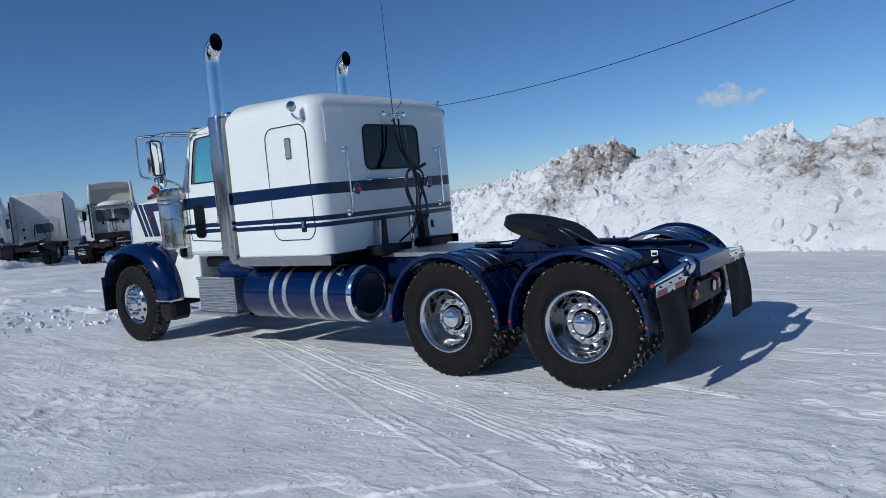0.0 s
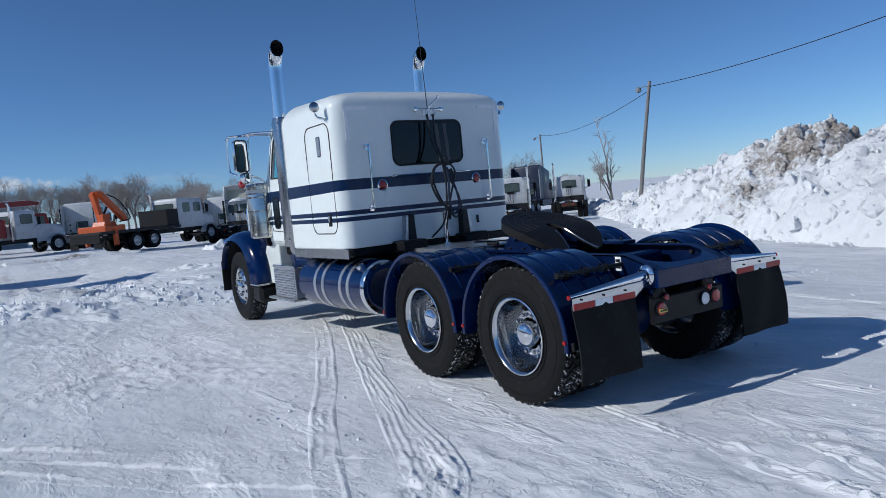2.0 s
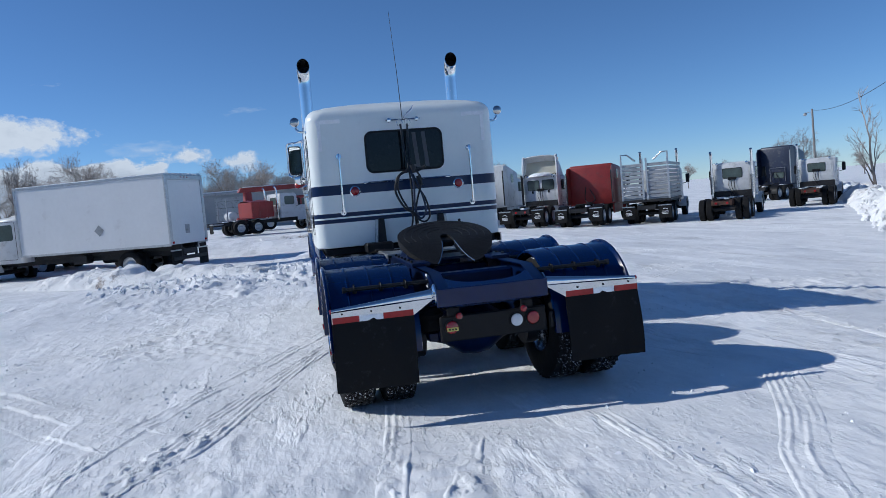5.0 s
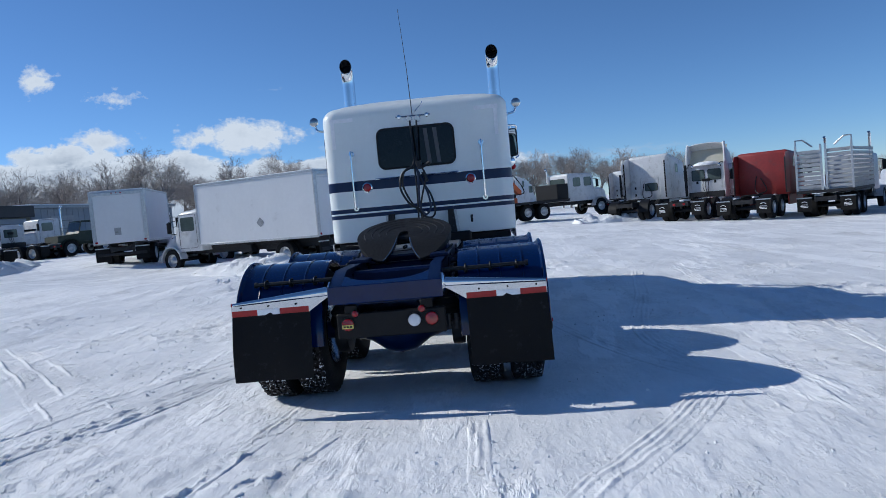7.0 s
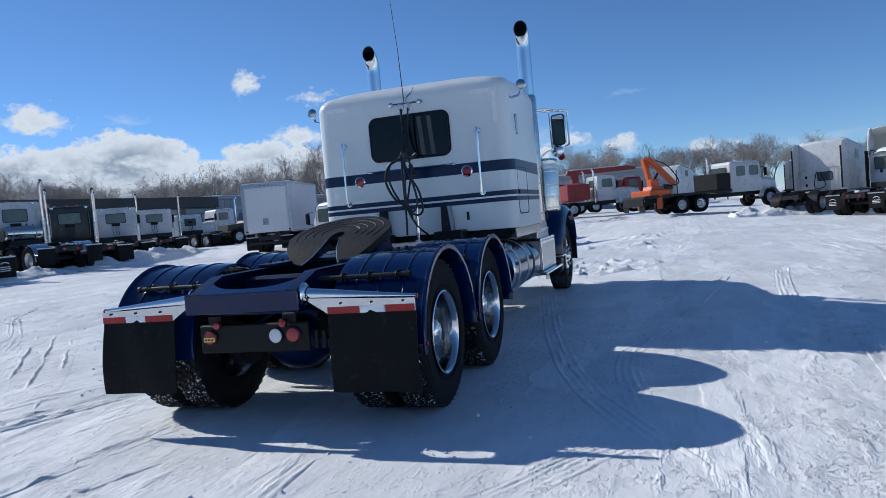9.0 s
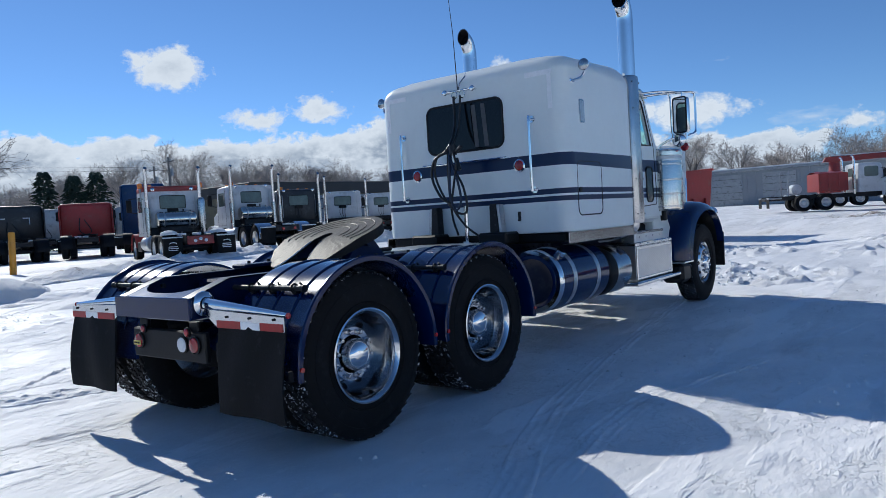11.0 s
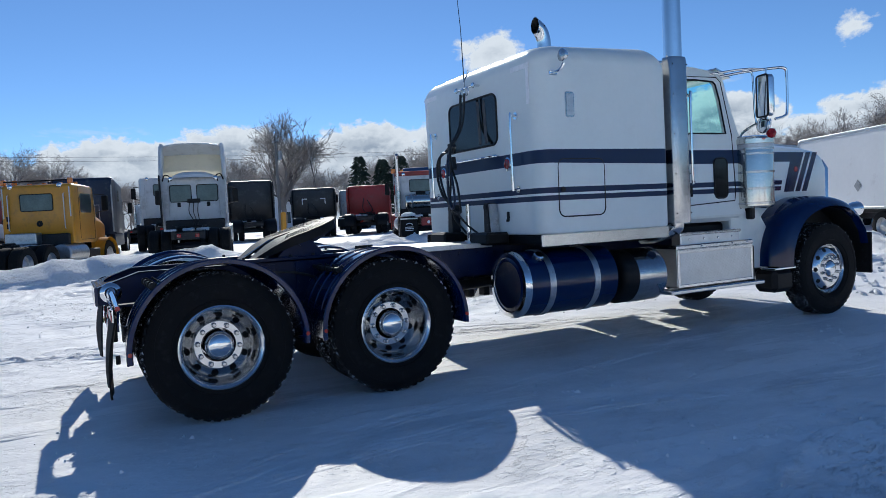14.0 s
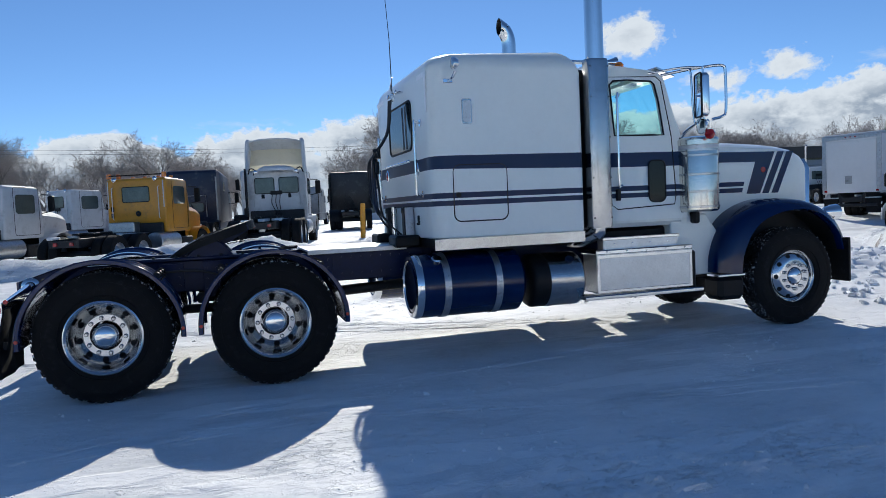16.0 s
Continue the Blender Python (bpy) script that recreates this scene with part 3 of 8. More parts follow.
for x in (REAR, MID):
    ax = Mesh().cyl((x, -0.98, HZ), (x, 0.98, HZ), 0.075, 20)
    ax.lathe([(0.07, -0.42), (0.12, -0.26), (0.215, -0.12), (0.235, 0.0), (0.215, 0.12), (0.12, 0.26), (0.07, 0.42)], (x, 0, HZ - 0.01), (0, 1, 0), 28)
    ax.lathe([(0.2, 0), (0.17, 0.1), (0.09, 0.2), (0.06, 0.34)], (x, 0, HZ + 0.02), (1, 0, 0.08), 22, cap1=True)
    part("drive_axle", ax, M["blue_frame"], truck, "blue drive axle with round differential")
    for s in (1, -1):
        br = Mesh().lathe([(0.205, -0.05), (0.21, 0.0), (0.205, 0.05)], (x, s * 0.5, HZ), (0, 1, 0), 28, True, True)
        part("brake_drum", br, M["dark_steel"], truck)
        bag = Mesh().lathe([(0.08, 0), (0.12, 0.03), (0.125, 0.09), (0.11, 0.12), (0.12, 0.15), (0.08, 0.2)], (x - 0.28, s * 0.43, 0.58), (0, 0, 1), 20, True, True)
        part("air_bag", bag, M["rubber"], truck, "black rubber air spring")
        beam = Mesh().prism([(x - 0.4, 0.52), (x - 0.4, 0.58), (x, 0.66), (x + 0.45, 0.72), (x + 0.45, 0.62), (x, 0.56)], "y", s * 0.38, s * 0.46, 0.008)
        part("suspension_beam", beam, M["blue_frame"], truck)
        can = Mesh().cyl((x + 0.2, s * 0.3, 0.62), (x + 0.42, s * 0.3, 0.68), 0.085, 18, b=0.02)
        part("brake_chamber", can, M["dark_steel"], truck)
        hang = Mesh().box((x + 0.45, s * 0.42, 0.72), (0.12, 0.1, 0.26), 0.015)
        part("spring_hanger", hang, M["blue_frame"], truck)
part("drive_shaft", Mesh().cyl((1.6, 0, 0.62), (5.4, 0, 0.78), 0.055, 16), M["dark_steel"], truck)
part("inter_axle_shaft", Mesh().cyl((0.3, 0, 0.58), (1.2, 0, 0.57), 0.045, 14), M["dark_steel"], truck)


# rear fenders
def fender(x, s):
    R, cz = 0.605, HZ + 0.005
    ang = [a for a in range(-4, 185, 4)]
    prof = [(0.0, 1.262), (0.028, 1.262), (0.036, 1.255), (0.034, 1.24), (0.012, 1.225), (0.006, 1.2), (0.008, 0.95), (0.006, 0.6), (0.0, 0.555), (-0.02, 0.55), (-0.02, 0.556), (-0.004, 0.565), (-0.006, 1.2), (-0.008, 1.24)]
    loops = []
    for a in ang:
        c, sn = math.cos(radians(a)), math.sin(radians(a))
        loops.append([Vector((x + (R + dr) * c, s * y, cz + (R + dr) * sn)) for dr, y in prof])
    ms = Mesh().loft(loops, True, True, True)
    ob = part("rear_fender", ms, M["blue"], truck, "dark blue rounded rear fender", 40)
    for y in (0.72, 0.9, 1.08):
        arc_p = [(x + (R + 0.006) * math.cos(radians(a)), s * y, cz + (R + 0.006) * math.sin(radians(a))) for a in range(14, 167, 6)]
        part("rib", Mesh().tube(arc_p, [0.003] + [0.0095] * (len(arc_p) - 2) + [0.003], 8), M["blue"], ob)
    for a in (-2, 182):
        c, sn = math.cos(radians(a)), math.sin(radians(a))
        part("reflector", Mesh().cyl((x + (R + 0.012) * c, s * 1.262, cz + 0.03), (x + (R + 0.012) * c, s * 1.272, cz + 0.03), 0.015, 14), M["red_lens"], ob, "small red reflector")
    for a in (48, 132):
        c, sn = math.cos(radians(a)), math.sin(radians(a))
        rx, rz = x + (R + 0.04) * c, cz + (R + 0.035) * sn
        rod = part("mounting_rod", Mesh().cyl((rx, s * 0.4, rz), (rx, s * 1.1, rz), 0.017, 12).cyl((rx, s * 1.1, rz), (rx, s * 1.125, rz), 0.024, 12), M["dark_steel"], ob, "dark fender mounting rod")
        for y in (0.62, 0.82, 1.03):
            cl = Mesh().box((x + (R + 0.024) * c, s * y, cz + (R + 0.018) * sn), (0.05, 0.035, 0.05), 0.01)
            cl.tube([(rx + 0.026 * math.cos(q), s * y, rz + 0.026 * math.sin(q)) for q in [k * math.pi / 5 for k in range(10)]], 0.007, 6, True)
            cl.cyl((x + (R - 0.005) * c + 0.05 * sn, s * y, cz + R * sn - 0.05 * c), (x + (R + 0.03) * c + 0.05 * sn, s * y, cz + (R + 0.03) * sn - 0.05 * c), 0.008, 8)
            part("clamp", cl, M["black"], rod, "black rod clamp")
    return ob


for x in (REAR, MID):
    for s in (1, -1):
        fender(x, s)

# rear light bar, flap hangers and flaps
bar = Mesh().box((-0.665, -0.015, 0.655), (0.04, 0.86, 0.2), 0.015)
bar.box((-0.655, 0.3, 0.78), (0.03, 0.1, 0.08), 0.01).box((-0.655, -0.3, 0.78), (0.03, 0.1, 0.08), 0.01)
light_bar = part("light_bar", bar, M["black"], truck, "black rear light bar")


def round_lamp(y, z, r, mat, label):
    ms = Mesh().lathe([(r * 1.18, 0), (r * 1.18, 0.012), (r, 0.016)], (-0.684, y, z), (-1, 0, 0), 24)
    part("lamp_ring", ms, M["black"], light_bar)
    part("lamp_lens", Mesh().lathe([(r, 0.012), (r * 0.9, 0.02), (r * 0.4, 0.026), (0.002, 0.027)], (-0.684, y, z), (-1, 0, 0), 24, cap1=True), mat, light_bar, label)


round_lamp(-0.2, 0.668, 0.05, M["white_lens"], "round clear reversing lamp")
round_lamp(-0.335, 0.672, 0.052, M["red_lens"], "round red tail lamp")
round_lamp(0.325, 0.668, 0.05, M["red_lens"], "round red tail lamp")
for y in (0.262, -0.262):
    round_lamp(y, 0.752, 0.027, M["red_lens"], "small red marker lamp")
part("sticker", Mesh().box((-0.712, 0.325, 0.656), (0.003, 0.09, 0.03), 0.001), M["sticker"], light_bar, "yellow label with dark bars")
for k in range(3):
    part("sticker_bar", Mesh().box((-0.715, 0.325 + 0.025 * (k - 1), 0.656), (0.003, 0.016, 0.012), 0.001), M["black"], light_bar)
for y in (-0.46, -0.52):
    part("bracket_bolt", Mesh().cyl((-0.6, y, 0.56), (-0.6, y, 0.68), 0.018, 10), M["dark_steel"], light_bar)
for s in (1, -1):
    h = Mesh()
    loops = []
    for k in range(9):
        t = k / 8
        y, top, bot = 0.44 + 0.8 * t, 0.985 - 0.075 * t, 0.895 - 0.02 * t
        r = (top - bot) / 2 * (1.0 - 0.15 * t)
        loops.append([Vector((-0.672 + r * 0.85 * math.cos(a), s * y, (top + bot) / 2 + r * math.sin(a))) for a in [2 * math.pi * i / 20 for i in range(20)]])
    h.loft(loops, True, True, True)
    hanger = part("flap_hanger", h, M["chrome"], truck, "chrome tapered mud flap hanger")
    part("flange", Mesh().lathe([(0.045, 0.03), (0.06, 0.026), (0.078, 0.012), (0.08, 0.0)], (-0.672, s * 0.436, 0.94), (0, s, 0), 28, cap1=False), M["chrome"], hanger, "chrome mounting flange")
    part("end_cap", Mesh().lathe([(0.018, 0.0), (0.016, 0.008), (0.003, 0.01)], (-0.672, s * 1.24, 0.8925), (0, s, 0), 16, cap1=True), M["red_lens"], hanger, "red end marker")
    plate = Mesh().prism([(s * 0.44, 0.915), (s * 1.24, 0.885), (s * 1.24, 0.803), (s * 0.62, 0.803), (s * 0.5, 0.88)], "x", -0.708, -0.7)
    part("hanger_plate", plate, M["alu"], hanger, "polished metal hanger plate")
    for k, (a, b, red) in enumerate([(0.62, 0.85, True), (0.855, 1.03, False), (1.035, 1.235, True)]):
        tp = Mesh().box((-0.711, s * (a + b) / 2, 0.826), (0.004, b - a, 0.045), 0.001)
        part("reflective_tape", tp, M["tape_red"] if red else M["tape_white"], hanger, "red reflective tape" if red else "white reflective tape")
    for y in (0.72, 0.94, 1.16):
        part("bolt", Mesh().cyl((-0.706, s * y, 0.872), (-0.718, s * y, 0.872), 0.0075, 8), M["black"], hanger)
    fl = Mesh()
    rows = []
    for k in range(13):
        t = k / 12
        z = 0.83 - 0.545 * t
        bow = -0.7 - 0.03 * math.sin(t * 2.4) - 0.02 * t
        rows.append([Vector((bow + 0.012 * math.sin(j * 1.1 + t * 3), s * (0.615 + 0.625 * j / 8 + 0.01 * t), z)) for j in range(9)])
    back = [[p + Vector((0.012, 0, 0)) for p in r] for r in rows]
    ring = [r + bk[::-1] for r, bk in zip(rows, back)]
    fl.loft(ring, True, True, True)
    part("mud_flap", fl, M["flap"], truck, "black rubber mud flap")
    part("flap_clip", Mesh().box((-0.69, s * 1.25, 0.55), (0.03, 0.02, 0.06), 0.004), M["flap"], truck)

# fifth wheel, tilted back: a thin cast plate on ribs, with a wide throat between two ramps
TILT5 = Matrix.Translation((0.86, 0, 1.315)) @ Matrix.Rotation(radians(-17), 4, "Y")
edge = [(0.44 * math.cos(radians(a)), 0.465 * math.sin(radians(a))) for a in range(0, 92, 7)] + [(-0.1, 0.462), (-0.28, 0.41), (-0.4, 0.335), (-0.48, 0.26), (-0.51, 0.2)]
throat = [(0.02, 0.0), (0.01, 0.03), (-0.03, 0.05), (-0.1, 0.056)] + [(-0.1 - 0.0315 * k, 0.056 + 0.0002 * k * k * 3.4) for k in range(1, 14)] + [(-0.511, 0.186)]
throat += [throat[-1]] * (len(edge) - len(throat))


def on_plate(x, y, dz):
    return TILT5 @ Vector((x, y, dz - 0.1 * step01(0.1, 0.58, -x)))


outer = [(x, -y) for x, y in edge[:0:-1]] + edge
inner = [(x, -y) for x, y in throat[:0:-1]] + throat
rows = []
for (ax, ay), (bx, by) in zip(outer, inner):
    line = [(ax + (bx - ax) * k / 4, ay + (by - ay) * k / 4) for k in range(5)]
    rows.append([on_plate(x, y, 0) for x, y in line] + [on_plate(x, y, -0.022) for x, y in line[::-1]])
fw = Mesh().loft(rows, True, True, True)
fifth = part("fifth_wheel", fw, M["grease"], truck, "black greased fifth wheel plate tilted back", 30)
skirt = Mesh()
for s in (1, -1):
    skirt.loft([[on_plate(x * 0.99, s * y * 0.99, -0.004), on_plate(x * 0.985, s * y * 0.985, -0.065 * step01(-0.62, -0.1, x) - 0.015), on_plate(x * 0.955, s * y * 0.955, -0.065 * step01(-0.62, -0.1, x) - 0.015), on_plate(x * 0.95, s * y * 0.95, -0.004)] for x, y in edge], True, True, True)
part("edge_flange", skirt, M["grease"], fifth)
for s in (1, -1):
    for y in (0.11, 0.26):
        rib = Mesh().loft([[on_plate(x, s * (y + d), z) for d, z in ((-0.012, -0.015), (0.012, -0.015), (0.012, -0.02 - h), (-0.012, -0.02 - h))] for x, h in ((0.36, 0.06), (0.15, 0.11), (-0.1, 0.11), (-0.3, 0.05))], True, True, True)
        part("web", rib, M["blue_frame"], fifth)
    gro = Mesh()
    for r in (0.17, 0.24, 0.31, 0.38):
        gro.tube([on_plate(r * math.cos(radians(a)), s * r * 1.05 * math.sin(radians(a)), 0.0) for a in range(4, 118, 6)], 0.0045, 6)
    part("grease_groove", gro, M["dark_steel"], fifth)
    part("throat_lip", Mesh().tube([on_plate(x, s * (y + 0.004), -0.004) for x, y in throat[5:17]], 0.006, 8), M["stainless"], fifth, "worn bright throat edge")
part("lock_jaw", Mesh().box(TILT5 @ Vector((0.0, 0, -0.06)), (0.2, 0.16, 0.07), 0.02, TILT5.to_3x3()), M["grease"], fifth)
for s in (1, -1):
    ped = Mesh().prism([(0.62, 1.1), (1.08, 1.1), (0.96, 1.24), (0.88, 1.28), (0.78, 1.26)], "y", s * 0.3, s * 0.42, 0.01)
    ped.cyl((0.86, s * 0.28, 1.24), (0.86, s * 0.45, 1.24), 0.04, 16)
    part("pivot_bracket", ped, M["blue_frame"], fifth)
    slide = Mesh().box((0.85, s * 0.37, 1.1), (1.3, 0.17, 0.03), 0.006)
    part("slide_rail", slide, M["blue_frame"], fifth)
part("base_plate", Mesh().box((0.85, 0, 1.1), (0.5, 0.8, 0.025), 0.006), M["blue_frame"], fifth)
for s in (1, -1):
    for k in range(6):
        part("slide_bolt", Mesh().cyl((0.35 + k * 0.2, s * 0.43, 1.112), (0.35 + k * 0.2, s * 0.43, 1.135), 0.014, 8), M["dark_steel"], fifth)
part("release_handle", Mesh().tube(smooth_path([(1.02, 0.3, 1.2), (1.1, 0.5, 1.2), (1.14, 0.62, 1.21), (1.18, 0.66, 1.21), (1.2, 0.6, 1.21), (1.14, 0.5, 1.2)], 4), 0.007, 6), M["black"], fifth)

# deck behind the sleeper
deck = Mesh().box((2.26, 0, 1.102), (1.0, 0.92, 0.022), 0.004)
part("deck_plate", deck, M["diamond"], truck, "aluminium tread plate deck dusted with snow")
part("deck_edge", Mesh().box((2.26, 0.465, 1.09), (1.0, 0.012, 0.045), 0.003).box((2.26, -0.465, 1.09), (1.0, 0.012, 0.045), 0.003), M["alu_dull"], truck)
spr = Mesh().tube([(1.72 - 0.0012 * k, 0.1 + 0.016 * math.cos(k * 0.8), 1.13 + 0.016 * math.sin(k * 0.8)) for k in range(150)], 0.004, 5)
part("coil_spring", spr, M["dark_steel"], truck)
part("hose_post", Mesh().cyl((2.74, -0.06, 1.1), (2.74, -0.06, 1.5), 0.024, 16).cyl((2.74, -0.06, 1.1), (2.74, -0.06, 1.13), 0.05, 16), M["chrome"], truck, "chrome hose post")

# sleeper
SX0, SX1, SY, SZ0, SZ1 = 2.87, 4.42, 1.185, 1.18, 2.9


def sleeper_loop(z, ins, rear, front, rc=0.17, rf=0.05, n=7):
    x0, x1, y = SX0 + rear, SX1 - front, SY - ins
    rc, rf = min(rc, y * 0.9), min(rf, y * 0.9)
    out = []
    for cx, cy, r, a0 in ((x1 - rf, y - rf, rf, 0), (x0 + rc, y - rc, rc, 90), (x0 + rc, -y + rc, rc, 180), (x1 - rf, -y + rf, rf, 270)):
        for k in range(n + 1):
            a = radians(a0 + 90 * k / n)
            px, py = cx + r * math.cos(a), cy + r * math.sin(a)
            pz = z + ((0.095 * math.sin(math.pi * (0.06 + 0.62 * min(1, max(0, (px - 2.87) / 1.55)))) - 1.1 * max(0, px - 4.14) ** 2) * step01(2.45, 2.8, z))
            out.append(Vector((px, py, pz)))
    return out


lo = [sleeper_loop(SZ0, 0.012, 0.012, 0.0), sleeper_loop(SZ0 + 0.012, 0, 0, 0), sleeper_loop(1.8, -0.006, 0, 0), sleeper_loop(2.4, 0, 0, 0)]
Rt = 0.14
for k in range(9):
    a = math.pi / 2 * k / 8
    d = Rt * (1 - math.cos(a))
    lo.append(sleeper_loop(SZ1 - 0.1 - Rt + Rt * math.sin(a) + 0.07, d + 0.004 * k, d * 0.9, d * 1.2))
for ins, up in ((0.25, 0.018), (0.4, 0.034), (0.6, 0.05), (0.85, 0.06), (1.1, 0.064)):
    lo.append(sleeper_loop(SZ1 - 0.03 + up, ins, ins * 0.62, ins * 0.62))
sl = Mesh().loft(lo, True, True, True)
sleeper = part("sleeper", sl, M["striped"], truck, "white sleeper box with blue stripes", 30)
for s in (1, -1):
    sk = Mesh().box((3.64, s * 1.165, 1.125), (1.56, 0.02, 0.11), 0.004)
    part("side_skirt", sk, M["stainless"], sleeper, "polished metal skirt strip")
part("floor_pan", Mesh().box((3.65, 0, 1.13), (1.5, 2.2, 0.1), 0.02), M["black"], sleeper)
part("gap_boot", Mesh().box((4.5, 0, 2.0), (0.16, 1.98, 1.6), 0.03), M["black"], sleeper, "black boot between cab and sleeper")


def outline_on(plane, pos, pts, r, closed=True):
    P = [(pos, a, b) if plane == "x" else (a, pos, b) for a, b in pts]
    return Mesh().tube(P, r, 6, closed)


win_o = rrect(0.97, 0.5, 0.085, 6, (-0.005, 2.325))
win = Mesh().prism([(a, b) for a, b in win_o], "x", SX0 - 0.006, SX0 + 0.02)
rear_win = part("rear_window", win, M["bg_glass"], sleeper, "dark tinted rear window with rounded corners")
part("gasket", outline_on("x", SX0 - 0.004, win_o, 0.012), M["black"], rear_win, "black rubber window gasket")
for y0 in (-0.14, -0.26):
    part("curtain", Mesh().prism([(y0, 2.1), (y0 - 0.05, 2.1), (y0 - 0.02, 2.54), (y0 + 0.03, 2.54)], "x", SX0 - 0.0085, SX0 - 0.007), M["seat"], rear_win)
for s in (1, -1):
    for a, b in (((0.92, 2.732), (0.3, 0.048)), ((1.035, 2.545), (0.045, 0.33))):
        part("marking_tape", Mesh().box((SX0 - 0.002, s * a[0], a[1]), (0.006, b[0], b[1]), 0.001), M["tape_white"], sleeper, "white reflective corner tape")
    y = s * 0.825
    gh = Mesh().tube(smooth_path([(SX0, y, 2.3), (SX0 - 0.05, y, 2.3), (SX0 - 0.065, y, 2.27), (SX0 - 0.065, y, 1.66), (SX0 - 0.05, y, 1.615), (SX0, y, 1.61)], 5), 0.0135, 10)
    gh.cyl((SX0 + 0.002, y, 2.3), (SX0 - 0.012, y, 2.3), 0.035, 14).cyl((SX0 + 0.002, y, 1.61), (SX0 - 0.012, y, 1.61), 0.035, 14)
    part("grab_handle", gh, M["chrome"], sleeper, "chrome vertical grab handle")
    mk = part("marker_lamp", Mesh().lathe([(0.066, 0), (0.066, 0.012), (0.052, 0.02)], (SX0, s * 0.66, 1.862), (-1, 0, 0), 28), M["chrome"], sleeper, "round red marker lamp in bright bezel")
    part("lens", Mesh().lathe([(0.054, 0.01), (0.045, 0.024), (0.02, 0.03), (0.002, 0.031)], (SX0, s * 0.66, 1.862), (-1, 0, 0), 28, cap1=True), M["red_lens"], mk, "red lens")
    br = Mesh().prism([(s * 0.41, 1.5), (s * 0.34, 1.5), (s * 0.33, 1.16), (s * 0.44, 1.16)], "x", SX0 - 0.11, SX0 - 0.01, 0.01)
    br.cyl((SX0 - 0.12, s * 0.375, 1.46), (SX0, s * 0.375, 1.46), 0.03, 14)
    part("cab_mount_bracket", br, M["dark_steel"], sleeper, "dark metal sleeper mount bracket")
    part("bracket_face", Mesh().prism([(s * 0.445, 1.49), (s * 0.415, 1.49), (s * 0.445, 1.16), (s * 0.475, 1.16)], "x", SX0 - 0.1, SX0 - 0.015, 0.006), M["alu_dull"], sleeper, "pale bracket flange")
    part("mount_base", Mesh().box((SX0 - 0.12, s * 0.44, 1.15), (0.26, 0.34, 0.12), 0.02), M["black"], sleeper)
    lamp = Mesh().lathe([(0.01, 0.06), (0.036, 0.05), (0.054, 0.02), (0.058, 0.0), (0.052, -0.004)], (3.06, s * 1.31, 2.775), (1, 0, 0), 26, True)
    work = part("work_lamp", lamp, M["chrome"], sleeper, "round chrome work lamp")
    part("lens", Mesh().lathe([(0.052, 0), (0.03, 0.008), (0.002, 0.01)], (3.058, s * 1.31, 2.775), (-1, 0, 0), 26, cap1=True), M["stainless"], work, "clear lens")
    part("lamp_arm", Mesh().tube(smooth_path([(3.09, s * 1.3, 2.71), (3.07, s * 1.27, 2.66), (3.05, s * 1.18, 2.64)], 4), 0.014, 8).box((3.05, s * 1.18, 2.64), (0.09, 0.03, 0.04), 0.008), M["chrome"], work)
rail = Mesh().tube(smooth_path([(SX0, 0.49, 1.955), (SX0 - 0.05, 0.49, 1.955), (SX0 - 0.06, 0.46, 1.955), (SX0 - 0.06, -0.46, 1.955), (SX0 - 0.05, -0.49, 1.955), (SX0, -0.49, 1.955)], 5), 0.011, 8)
part("hose_rail", rail, M["chrome"], sleeper, "chrome hose rail")
part("hook", Mesh().box((SX0 - 0.01, -0.63, 1.36), (0.02, 0.03, 0.09), 0.006).cyl((SX0 - 0.03, -0.63, 1.32), (SX0, -0.63, 1.32), 0.012, 8), M["dark_steel"], sleeper)
# hose hanger with antenna
tb = Mesh().tube([(SX0 - 0.07, 0.21, 2.7), (SX0 - 0.07, -0.22, 2.7)], 0.012, 8)
for y in (0.17, -0.18):
    tb.cyl((SX0 - 0.07, y, 2.7), (SX0, y, 2.7), 0.012, 8).lathe([(0.03, 0), (0.025, 0.012), (0.005, 0.016)], (SX0 - 0.07, y, 2.7), (-1, 0, 0), 14, cap1=True)
tb.tube(smooth_path([(SX0 - 0.07, -0.01, 2.7), (SX0 - 0.1, -0.05, 2.76), (SX0 - 0.1, -0.12, 2.82), (SX0 - 0.1, -0.14, 2.86)], 4), 0.008, 8)
tb.tube([(SX0 - 0.08 + 0.0, 0.04 + 0.035 * math.cos(a), 2.66 + 0.04 * math.sin(a)) for a in [k * math.pi / 6 for k in range(12)]], 0.006, 6, True)
tb.tube([(SX0 - 0.08 + 0.0, -0.06 + 0.035 * math.cos(a), 2.66 + 0.04 * math.sin(a)) for a in [k * math.pi / 6 for k in range(12)]], 0.006, 6, True)
part("hose_hanger", tb, M["chrome"], sleeper, "chrome hose hanger bar")
part("antenna", Mesh().tube([(SX0 - 0.07, 0.0, 2.7), (SX0 - 0.07, 0.02, 3.3), (SX0 - 0.1, 0.06, 4.02)], [0.006, 0.004, 0.0025], 6), M["wire"], sleeper, "thin black whip antenna")
hx = SX0 - 0.1
